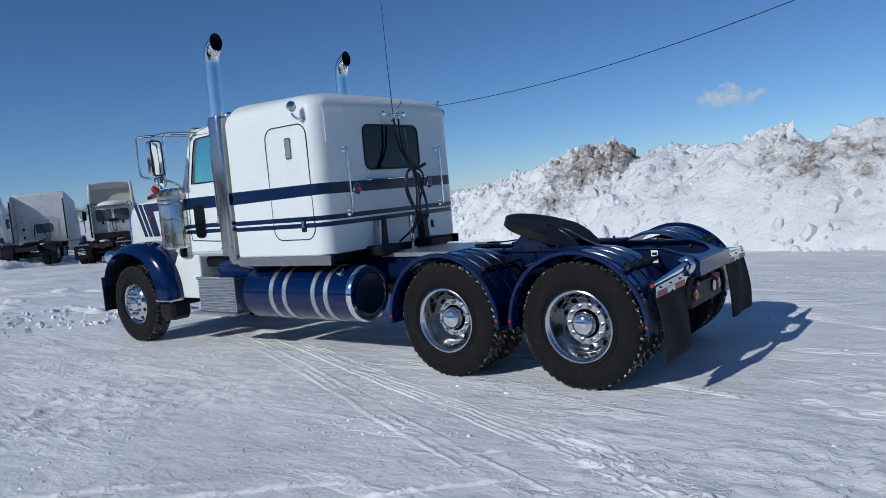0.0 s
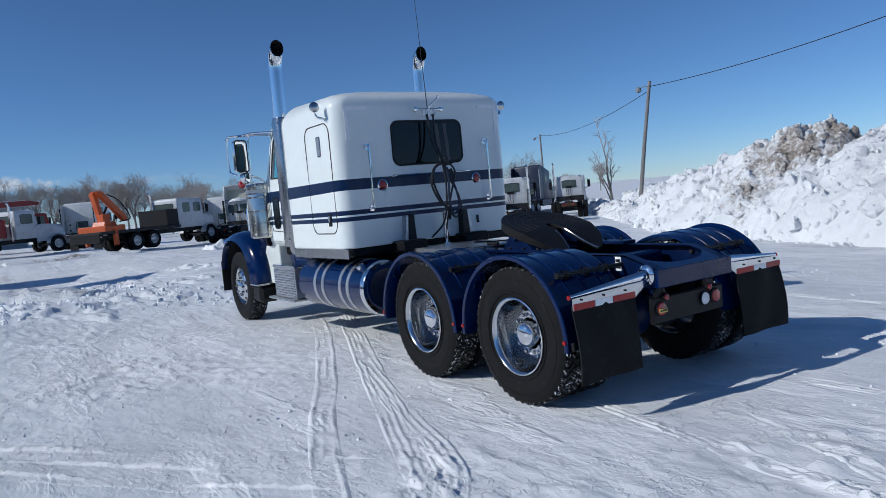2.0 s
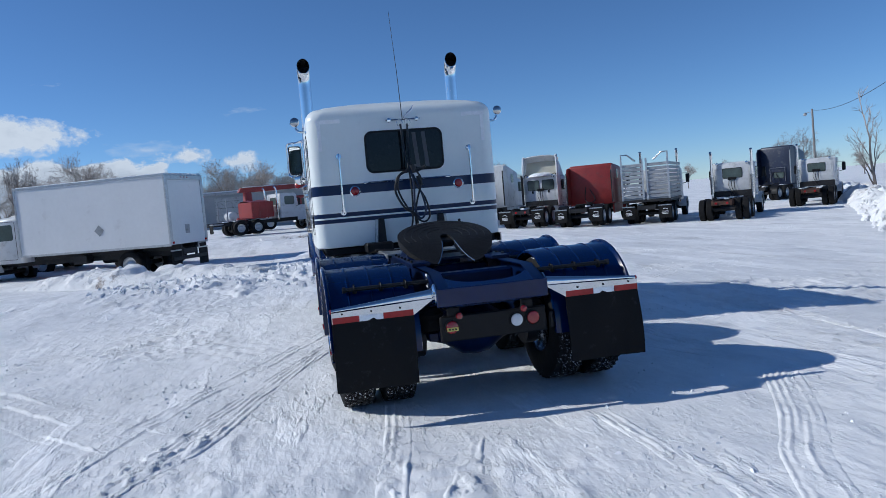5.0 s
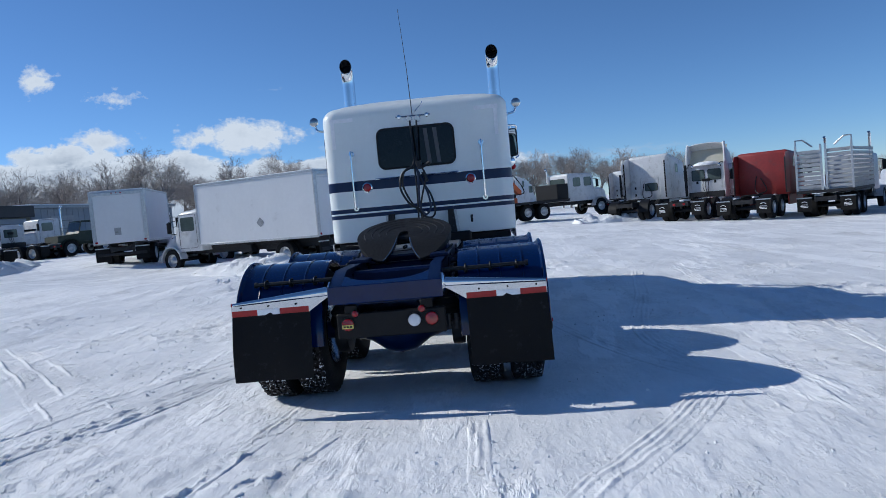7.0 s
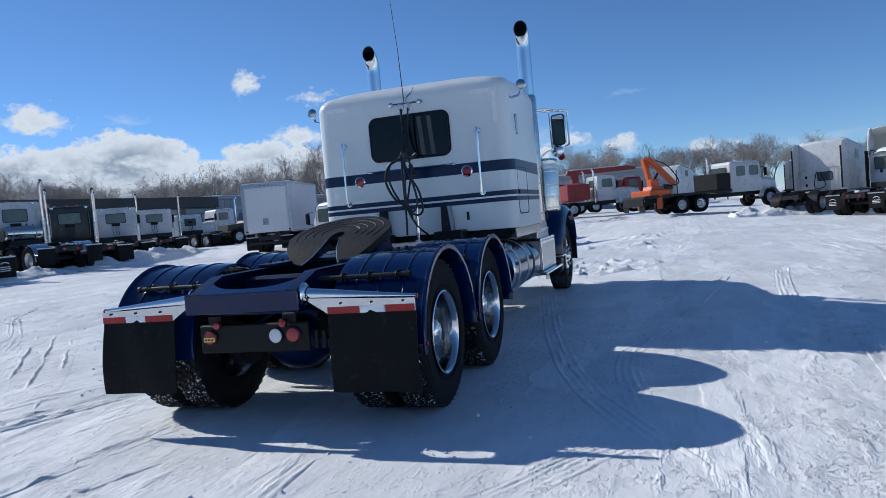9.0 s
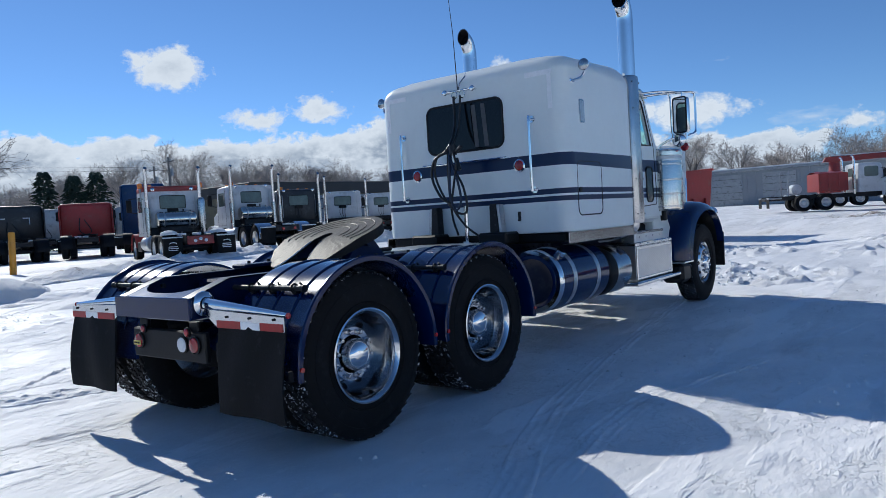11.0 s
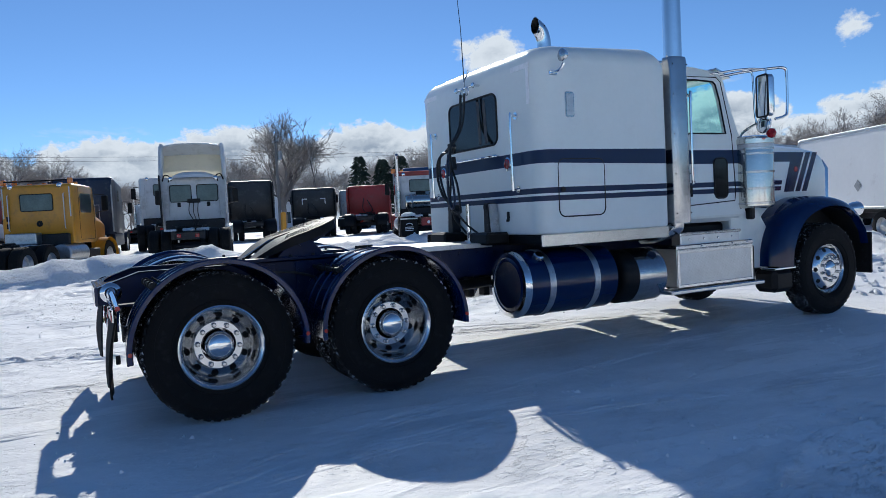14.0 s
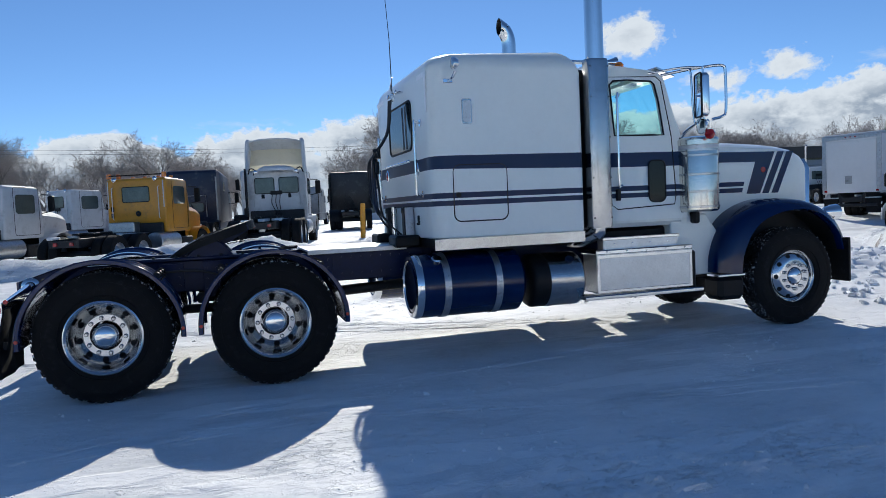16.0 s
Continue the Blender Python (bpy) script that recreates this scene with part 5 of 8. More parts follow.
# tanks
def tank(s, x0, x1, straps, mat, r=0.31, cy=0.845, cz=0.72):
    e = 0.05
    ms = Mesh().lathe([(r - e * 1.8, -0.02), (r - e, -0.012), (r, 0.03), (r, x1 - x0 - 0.03), (r - e, x1 - x0 + 0.012), (0.02, x1 - x0 + 0.03)], (x0, s * cy, cz), (1, 0, 0), 44, False, True)
    ob = part("fuel_tank", ms, M[mat], truck, "dark blue cylindrical fuel tank with metal straps")
    ring = Mesh().lathe([(r + 0.002, 0.05), (r + 0.007, 0.02), (r - 0.01, -0.016), (r - e, -0.02), (r - e - 0.004, 0.0)], (x0, s * cy, cz), (1, 0, 0), 44)
    part("end_ring", ring, M["chrome"], ob, "chrome tank end ring")
    part("end_cap", Mesh().lathe([(r - e * 1.0, -0.005), (r - e * 2, 0.03), (0.12, 0.05), (0.01, 0.05)], (x0, s * cy, cz), (1, 0, 0), 44, False, True), M["bg_navy"], ob, "dark recessed tank end")
    for x in straps:
        st = Mesh().lathe([(r + 0.001, -0.034), (r + 0.007, -0.032), (r + 0.007, 0.032), (r + 0.001, 0.034)], (x, s * cy, cz), (1, 0, 0), 44)
        part("strap", st, M["alu_dull"], ob, "brushed metal tank strap")
        part("strap_bracket", Mesh().box((x, s * 0.5, 0.72), (0.08, 0.12, 0.5), 0.01), M["dark_steel"], ob)
    part("filler_cap", Mesh().lathe([(0.05, 0), (0.05, 0.035), (0.04, 0.045), (0.005, 0.047)], (x0 + 0.2, s * (cy + 0.19), cz + r * 0.79), (0, s * 0.6, 0.8), 18, cap1=True), M["alu"], ob, "metal filler cap")
    return ob


tank(-1, 2.7, 3.78, (2.98, 3.5), "blue")
tank(1, 2.66, 4.48, (3.93, 3.7, 3.22, 3.02), "blue")
def_t = part("small_tank", Mesh().lathe([(0.05, -0.03), (0.2, -0.02), (0.25, 0.0), (0.27, 0.03), (0.27, 0.2)], (3.9, -0.85, 0.69), (1, 0, 0), 36, True), M["black"], truck, "black ended bright metal tank")
part("tank_wrap", Mesh().lathe([(0.272, 0.0), (0.275, 0.01), (0.275, 0.36), (0.26, 0.38), (0.02, 0.385)], (4.06, -0.85, 0.69), (1, 0, 0), 36, True, True), M["stainless"], def_t, "polished tank wrap")
part("filler_cap", Mesh().lathe([(0.045, 0), (0.045, 0.03), (0.005, 0.035)], (4.3, -1.03, 0.88), (0, -0.65, 0.75), 16, cap1=True), M["bg_navy"], def_t, "dark blue filler cap")

# steps on the right
rb = part("step_box", Mesh().box((5.13, -0.97, 0.73), (1.12, 0.3, 0.4), 0.012), M["diamond"], truck, "tread plate step box")
part("box_lid", Mesh().box((5.13, -0.96, 0.945), (1.14, 0.34, 0.05), 0.012), M["alu"], rb, "bright box lid edge")
for i in range(5):
    part("rivet", Mesh().lathe([(0.012, 0), (0.008, 0.008), (0.001, 0.009)], (4.68 + i * 0.23, -1.13, 0.945), (0, -1, 0), 10), M["chrome"], rb)
part("upper_step", Mesh().box((5.12, -1.0, 1.02), (0.88, 0.14, 0.13), 0.012), M["diamond"], rb, "upper tread plate step")
part("lower_step", Mesh().box((5.08, -1.1, 0.5), (1.38, 0.22, 0.04), 0.012), M["alu"], rb, "lower bright step board")
part("face_frame", Mesh().box((5.13, -1.122, 0.9), (1.12, 0.012, 0.035), 0.004).box((5.13, -1.122, 0.545), (1.12, 0.012, 0.03), 0.004).box((4.585, -1.122, 0.72), (0.03, 0.012, 0.33), 0.004).box((5.675, -1.122, 0.72), (0.03, 0.012, 0.33), 0.004), M["alu"], rb, "bright folded edge of the box face")
part("step_rail", Mesh().box((5.12, -1.068, 1.075), (0.9, 0.02, 0.03), 0.006), M["alu"], rb)
for i in range(4):
    part("rivet", Mesh().lathe([(0.012, 0), (0.008, 0.008), (0.001, 0.009)], (4.8 + i * 0.21, -1.07, 1.02), (0, -1, 0), 10), M["chrome"], rb)
part("step_end", Mesh().box((5.72, -0.97, 0.7), (0.08, 0.26, 0.4), 0.02), M["black"], rb)
# ribbed box on the left
lb = part("battery_box", Mesh().box((5.02, 0.98, 0.7), (0.74, 0.3, 0.42), 0.012), M["alu_dull"], truck, "ribbed aluminium battery box step")
for i in range(11):
    part("rib", Mesh().box((5.02, 1.133, 0.525 + i * 0.034), (0.72, 0.016, 0.018), 0.005), M["alu"], lb)
part("lid", Mesh().box((5.02, 0.97, 0.92), (0.78, 0.34, 0.035), 0.01), M["alu"], lb)
part("step_board", Mesh().box((5.1, 1.06, 0.47), (0.95, 0.24, 0.03), 0.01), M["alu_dull"], lb)
part("air_tank", Mesh().lathe([(0.05, 0), (0.12, 0.02), (0.14, 0.06), (0.14, 0.64), (0.12, 0.68), (0.05, 0.7)], (4.55, 0.8, 1.0), (1, 0, 0), 26, True, True), M["blue"], truck, "blue air tank under the cab")
part("under_cab", Mesh().box((5.0, 0, 1.1), (1.6, 1.7, 0.14), 0.03).box((6.6, 0, 0.95), (1.6, 1.0, 0.5), 0.06).box((5.3, 0, 0.85), (1.0, 0.7, 0.4), 0.06), M["black"], truck, "dark engine and gearbox underside")
part("front_axle", Mesh().box((FRONT, 0, 0.45), (0.12, 1.6, 0.12), 0.03), M["dark_steel"], truck)
for s in (1, -1):
    part("front_spring", Mesh().tube([(6.4, s * 0.42, 0.78), (6.75, s * 0.42, 0.6), (7.02, s * 0.42, 0.56), (7.3, s * 0.42, 0.6), (7.65, s * 0.42, 0.78)], 0.04, 8), M["dark_steel"], truck)
part("rating_plate", Mesh().box((-0.4, 0.44, 1.02), (0.06, 0.006, 0.11), 0.002), M["tape_white"], truck, "small white plate with dark bars")
for k in range(2):
    part("plate_bar", Mesh().box((-0.4, 0.445, 1.045 - 0.05 * k), (0.045, 0.004, 0.022), 0.001), M["black"], truck)

# ---------------------------------------------------------------- yard
def axis(lo, hi, mid, fine, coarse):
    """Grid lines, fine near the middle stretch and wider outside."""
    out, x = [mid[0]], mid[0]
    while x < mid[1]:
        x += fine
        out.append(x)
    d = fine
    while x < hi:
        d = min(coarse, d * 1.07)
        x += d
        out.append(x)
    x, d, low = mid[0], fine, []
    while x > lo:
        d = min(coarse, d * 1.07)
        x -= d
        low.append(x)
    return low[::-1] + out


gx, gy = axis(-1500, 1500, (-6.8, 7.5), 0.045, 90), axis(-1500, 1500, (-8.6, 7.2), 0.045, 90)
verts, faces = [], []
for y in gy:
    for x in gx:
        near = 1 - step01(16, 60, max(abs(x), abs(y)))
        verts.append((x, y, gz(x, y) + (relief(x, y) if near > 0 else 0) * near))
nx = len(gx)
for j in range(len(gy) - 1):
    for i in range(nx - 1):
        a = j * nx + i
        faces.append((a, a + 1, a + nx + 1, a + nx))
me = bpy.data.meshes.new("ground")
me.from_pydata(verts, [], faces)
me.shade_smooth()
me.materials.append(M["snow"])
tagged(new("ground", me), "packed snow and ice over the truck yard with tyre scuffs", "snow ground", kind="structure")


def snow_bank(name, label, line, seed, res=0.22, crisp=1.0):
    """A ploughed bank along a line of (x, y, half width, height); lumpy, with a steep ragged face."""
    pts = []
    for (a, b) in zip(line[:-1], line[1:]):
        L = math.hypot(b[0] - a[0], b[1] - a[1])
        n = max(2, int(L / res))
        pts += [[a[i] + (b[i] - a[i]) * k / n for i in range(4)] for k in range(n)]
    pts.append(list(line[-1]))
    widest = max(p[2] for p in pts)
    m = max(10, int(2 * widest / res))
    vs, fs = [], []
    for i, (x, y, w, h) in enumerate(pts):
        a, b = pts[max(0, i - 4)], pts[min(len(pts) - 1, i + 4)]
        t = Vector((b[0] - a[0], b[1] - a[1])).normalized()
        nrm = Vector((-t.y, t.x))
        for j in range(m + 1):
            u = 2 * j / m - 1
            ww = w * (1 + 0.16 * noise.noise(Vector((x * 0.5, y * 0.5, seed))) + 0.07 * noise.noise(Vector((x * 1.9, y * 1.9, seed))))
            px, py = x + nrm.x * u * ww, y + nrm.y * u * ww
            q = Vector((px * 0.35 + seed, py * 0.35, seed * 0.7))
            body = max(0, 1 - abs(u) ** 1.6) ** 0.8
            top = 0.82 + 0.2 * noise.fractal(q * 0.9, 0.9, 2.0, 3)
            rough = 1.0 if py > -9 else 0.5 + 0.5 * step01(4.0, 8.5, px)
            slab = 0.26 * step01(0.02, 0.12, noise.noise(q * 3.1)) + 0.2 * step01(0.1, 0.18, noise.noise(q * 5.6 + Vector((3, 1, 7)))) + 0.1 * step01(0.15, 0.24, noise.noise(q * 10.5))
            chunk = 0.3 * noise.fractal(q * 2.6, 0.8, 2.1, 4) + slab * rough + 0.22 * step01(0.05, 0.4, noise.noise(q * 2.1 + Vector((9, 2, 4))))
            chunk *= crisp
            hh = h * body * top + chunk * min(1, h + 0.12 * min(1, h / 0.2)) * (0.25 + 0.75 * body) * min(1, body * (3 if h > 0.2 else 1.2))
            if j in (0, m) or i in (0, len(pts) - 1):
                hh = -0.15
            vs.append((px, py, gz(px, py) + hh))
    k = m + 1
    for i in range(len(pts) - 1):
        for j in range(m):
            a = i * k + j
            fs.append((a, a + 1, a + k + 1, a + k))
    me = bpy.data.meshes.new(name)
    me.from_pydata(vs, [], fs)
    me.shade_smooth()
    me.set_sharp_from_angle(angle=radians(50))
    me.materials.append(M["pile"])
    return tagged(new(name, me), label, "snow bank", kind="stuff")


BANK = [(-22, -13, 4.0, 3.0), (-8, -15, 4.2, 3.4), (2, -17.5, 4.8, 3.5), (8, -20.5, 5.0, 3.3), (10.5, -21.6, 5.0, 3.5), (13.5, -23.2, 4.6, 2.9), (19, -27.5, 4.2, 2.2), (26, -33.5, 3.4, 1.5), (33, -40, 3, 1.4)]
snow_bank("snow_bank", "high ploughed snow bank, dirty grey brown in one stretch", BANK, 3.1, 0.14)
snow_bank("snow_bank", "low broken ridge at the foot of the high bank", [(15, -19.8, 0.8, 0.25), (22, -25.2, 1.2, 0.45), (28, -30.2, 1.5, 0.55), (34, -35, 1.7, 0.55), (43, -42, 1.6, 0.5)], 41.3, 0.14)


def clods(name, label, line, n, seed, big, mat="pile"):
    """Loose lumps of snow lying on and before a bank."""
    r3, ms = random.Random(seed), Mesh()
    dg = bpy.context.evaluated_depsgraph_get()
    for _ in range(n):
        k = r3.randrange(len(line) - 1)
        t, u = r3.random(), r3.uniform(-0.4, 1.12)
        a, b = line[k], line[k + 1]
        d = Vector((b[0] - a[0], b[1] - a[1])).normalized()
        w = a[2] + (b[2] - a[2]) * t
        x, y = a[0] + (b[0] - a[0]) * t - d.y * u * w, a[1] + (b[1] - a[1]) * t + d.x * u * w
        hit, p, _, _, _, _ = scene.ray_cast(dg, Vector((x, y, 20)), Vector((0, 0, -1)))
        if not hit:
            continue
        s = big * r3.uniform(0.25, 1.0) ** 2 + 0.04
        q = Euler((r3.uniform(0, 6), r3.uniform(0, 6), r3.uniform(0, 6))).to_matrix()
        sc = Vector((r3.uniform(0.7, 1.4), r3.uniform(0.7, 1.2), r3.uniform(0.5, 0.8))) * s * 0.5
        ring, n0 = [], Vector((r3.uniform(0, 50), r3.uniform(0, 50), 0))
        for a in (-0.95, -0.45, 0.1, 0.6, 0.95):
            rr = math.sqrt(max(0.05, 1 - a * a))
            row = []
            for k in range(7):
                d = Vector((rr * math.cos(k * 0.8976), rr * math.sin(k * 0.8976), a))
                d *= 1 + 0.55 * noise.noise(d * 1.6 + n0)
                row.append(p + Vector((0, 0, s * 0.08)) + q @ Vector((d.x * sc.x, d.y * sc.y, d.z * sc.z)))
            ring.append(row)
        ms.loft(ring, True, True, True)
    ob = part(name, ms, M[mat], None, angle=32)
    tagged(ob, label, "snow lumps", kind="stuff")


clods("snow_clods", "broken lumps of hard snow on the ploughed bank", BANK[1:], 900, 5, 0.42)
clods("snow_clods", "small crumbled lumps at the foot of the ploughed bank", BANK[1:], 2400, 6, 0.2)


def lie(x, y):
    """Height of the packed surface."""
    near = 1 - step01(16, 60, max(abs(x), abs(y)))
    return gz(x, y) + relief(x, y) * near


def tyre_track(pts, w, ribs, seed, tall=0.013, lugs=0.22):
    """A strip of snow pressed by one tyre: crumbling ridges along its grooves and faint lug prints between them."""
    line = smooth_path([(a, b, 0) for a, b in pts], 60)
    runs = [0.0]
    for a, b in zip(line[:-1], line[1:]):
        runs.append(runs[-1] + (b - a).length)
    steps, across = int(runs[-1] / 0.024), max(10, int(w / 0.013))
    vs, fs, k = [], [], 0
    for i in range(steps + 1):
        run = runs[-1] * i / steps
        while k < len(runs) - 2 and runs[k + 1] < run:
            k += 1
        p = line[k].lerp(line[k + 1], (run - runs[k]) / max(1e-6, runs[k + 1] - runs[k]))
        d = (line[k + 1] - line[k]).normalized()
        ends = step01(0, 0.5, run) * step01(0, 0.5, runs[-1] - run)
        amp = []
        for q in range(ribs):
            on = step01(-0.3, 0.25, noise.noise(Vector((run * 1.5, q * 3.7, seed))))
            amp.append(on * max(0.0, 0.8 + 0.4 * noise.noise(Vector((run * 11, q * 5.1, seed))) + 0.6 * noise.noise(Vector((run * 31, q * 2.3, seed)))))
        lug_on = step01(-0.2, 0.2, noise.noise(Vector((run * 0.7, 9.1, seed))))
        wob = 0.02 * noise.noise(Vector((run * 2.2, 1.7, seed)))
        for j in range(across + 1):
            u = j / across - 0.5
            h = 0.0
            for q in range(ribs):
                uk = ((q + 0.5) / ribs - 0.5) * 0.9 + wob / w
                h += amp[q] * math.exp(-(((u - uk) * w) / 0.012) ** 2)
            h += lugs * lug_on * max(0.0, math.sin(run * 105 + (1 if u > 0 else -1) * u * w * 60))
            rim = step01(0, 0.1, 0.5 - abs(u)) * ends
            x, y = p.x - d.y * u * w, p.y + d.x * u * w
            vs.append((x, y, lie(x, y) - 0.014 + (0.0155 + tall * h) * rim))
    n = across + 1
    for i in range(steps):
        for j in range(across):
            fs.append((i * n + j, i * n + j + 1, (i + 1) * n + j + 1, (i + 1) * n + j))
    me = bpy.data.meshes.new("tyre_track")
    me.from_pydata(vs, [], fs)
    me.shade_smooth()
    me.materials.append(M["snow"])
    tagged(new("tyre_track", me), "ribbed tyre track printed in packed snow", "tyre track", kind="stuff")


for k, (pts, w, ribs) in enumerate([
        ([(6.2, 0.25), (4.51, 0.87), (2.26, 1.84), (1.16, 2.37), (0.23, 2.77), (-1.4, 3.4)], 0.27, 3),
        ([(5.9, -0.1), (4.36, 0.51), (1.11, 1.82), (-0.97, 2.63), (-2.4, 3.1)], 0.3, 5),
        ([(3.6, 6.3), (1.71, 4.54), (0.89, 3.8), (0.08, 3.13), (-0.5, 2.65)], 0.8, 3),
        ([(0.2, 0.72), (-0.51, 0.79), (-1.33, 0.91), (-2.09, 1.05), (-3.2, 1.1), (-4.8, 0.9)], 0.24, 4),
        ([(-0.5, -2.6), (-1.57, -1.98), (-2.22, -1.54), (-2.65, -1.25), (-4.4, -0.4)], 0.34, 6),
        ([(-0.9, -0.62), (-1.68, -0.66), (-2.28, -0.67), (-2.9, -0.74), (-4.6, -0.6)], 0.18, 3),
        ([(2.6, 1.3), (0.53, 1.95), (-0.6, 2.3), (-1.36, 2.78), (-3.0, 3.6)], 0.26, 4),
        ([(-1.05, 0.28), (-1.4, 0.4), (-2.2, 0.67), (-3.4, 1.3)], 0.2, 3),
        ([(8.4, -0.45), (7.08, -0.73), (5.0, -1.1), (2.44, -1.59), (0.5, -2.1), (-1.5, -3.0)], 0.26, 4),
        ([(6.5, 9.6), (4.8, 8.6), (2.87, 6.6), (0.98, 5.58), (-1.5, 5.1)], 0.26, 4),
        ([(9.0, 15.0), (5.6, 12.4), (3.35, 10.42), (0.6, 8.2), (-2.6, 7.0)], 0.3, 4),
        ([(5.2, 9.0), (2.4, 5.9), (0.7, 5.3), (-1.8, 5.6)], 0.26, 3),
        ([(7.8, -3.6), (4.5, -3.0), (1.6, -2.4), (-0.4, -2.6)], 0.26, 4),
        ([(9.0, -4.6), (5.0, -4.2), (2.0, -4.4), (-1.4, -4.0)], 0.26, 4)]):
    tyre_track(pts, w, ribs, 3.3 + k * 5, 0.034 if w > 0.5 else 0.013)


def crumbs(n, seed):
    """Loose crumbs of snow kicked over the packed surface, thick in some stretches."""
    r5, ms = random.Random(seed), Mesh()
    while n:
        x, y = r5.uniform(-7.5, 8.5), r5.uniform(-8, 9.5)
        if noise.noise(Vector((x * 0.45, y * 0.45, 4.1))) + 0.5 * noise.noise(Vector((x * 1.7, y * 1.7, 8.1))) < r5.uniform(-0.1, 0.5) or (-0.8 < x < 7.8 and abs(y) < 1.3):
            continue
        n -= 1
        s = 0.004 + 0.017 * r5.random() ** 4
        p = Vector((x, y, lie(x, y)))
        a = r5.uniform(0, 6.28)
        e = [Vector((math.cos(a + k * 2.1) * s * r5.uniform(0.7, 1.4), math.sin(a + k * 2.1) * s * r5.uniform(0.7, 1.4), -0.003)) for k in range(3)]
        t = Vector((r5.uniform(-0.3, 0.3) * s, r5.uniform(-0.3, 0.3) * s, s * r5.uniform(0.5, 1.1)))
        ms.add([p + q for q in e] + [p + t + q * 0.4 for q in e], [(0, 1, 4, 3), (1, 2, 5, 4), (2, 0, 3, 5), (3, 4, 5)])
    tagged(part("snow_crumbs", ms, M["snow"], None, angle=20), "loose crumbs of snow scattered over the yard", "snow crumbs", kind="stuff")


crumbs(9000, 21)


def churned(label, x0, x1, y0, y1, seed, res=0.075):
    """Broken crust turned up by wheels: lumps and plates that stand out of the packed surface."""
    nx2, ny2 = int((x1 - x0) / res), int((y1 - y0) / res)
    vs, fs = [], []
    for j in range(ny2 + 1):
        for i in range(nx2 + 1):
            x, y = x0 + i * res, y0 + j * res
            fade = min(step01(0, 1.6, x - x0), step01(0, 1.6, x1 - x), step01(0, 1.2, y - y0), step01(0, 1.2, y1 - y))
            q = Vector((x * 0.6 + 0.5 * y, y * 1.2 - 0.3 * x, seed))
            where = step01(-0.25, 0.2, noise.noise(q * 0.5) + 0.5 * noise.noise(q * 1.3)) * fade
            h = 0.07 * step01(0.0, 0.35, noise.noise(q * 2.0)) + 0.04 * step01(0.05, 0.3, noise.noise(q * 4.2 + Vector((3, 1, 7)))) + 0.03 * noise.fractal(q * 5.0, 0.9, 2.1, 3)
            vs.append((x, y, lie(x, y) - 0.04 + (h + 0.03) * where))
    for j in range(ny2):
        for i in range(nx2):
            a = j * (nx2 + 1) + i
            fs.append((a, a + 1, a + nx2 + 2, a + nx2 + 1))
    me = bpy.data.meshes.new("churned_snow")
    me.from_pydata(vs, [], fs)
    me.shade_smooth()
    me.materials.append(M["snow"])
    tagged(new("churned_snow", me), label, "churned snow", kind="stuff")


churned("low churned crust of broken snow in the yard", 8.0, 24.0, -3.2, 6.6, 33.1)
churned("broken crust of snow beside the packed lane", -4.0, 7.0, 8.0, 13.0, 37.7)
for line, sd in (([(9.5, -1.6, 1.2, 0.05), (12, 0.6, 2.0, 0.1), (16, 2.0, 2.4, 0.12), (20.5, 1.4, 2.0, 0.06)], 33), ([(11, 4.4, 1.6, 0.05), (15, 4.2, 2.2, 0.11), (20, 3.0, 2.0, 0.06)], 37)):
    clods("snow_clods", "churned lumps of snow across the yard", line, 320, sd, 0.11, "snow")

# ---------------------------------------------------------------- parked vehicles in the yard
BGW = {}


def bg_wheel(v, x, y, s, steel=True):
    """A road wheel of a parked vehicle; meshes are shared."""
    if not BGW:
        t = Mesh().lathe([(0.3, -0.13), (0.4, -0.15), (0.49, -0.14), (0.52, -0.1), (0.52, 0.1), (0.49, 0.14), (0.4, 0.15), (0.3, 0.13)], n=28)
        r = Mesh().lathe([(0.31, 0.12), (0.3, 0.09), (0.27, 0.03), (0.2, 0.02), (0.16, 0.07), (0.1, 0.09), (0.01, 0.1)], n=24, cap1=True)
        BGW["t"] = part("wheel", t, M["rubber"], v, "black road wheel")
        BGW["r"] = part("rim", r, M["alu_dull"], BGW["t"], "bright metal rim")
        w = BGW["t"]
    else:
        w = new("wheel", BGW["t"].data)
        w.parent = v
        tagged(w, "black road wheel")
        r = new("rim", BGW["r"].data)
        r.parent = w
        tagged(r, "bright metal rim")
    w.matrix_local = Matrix.Translation((x, y, 0.52)) @ Matrix.Rotation(0 if s > 0 else math.pi, 4, "Z")


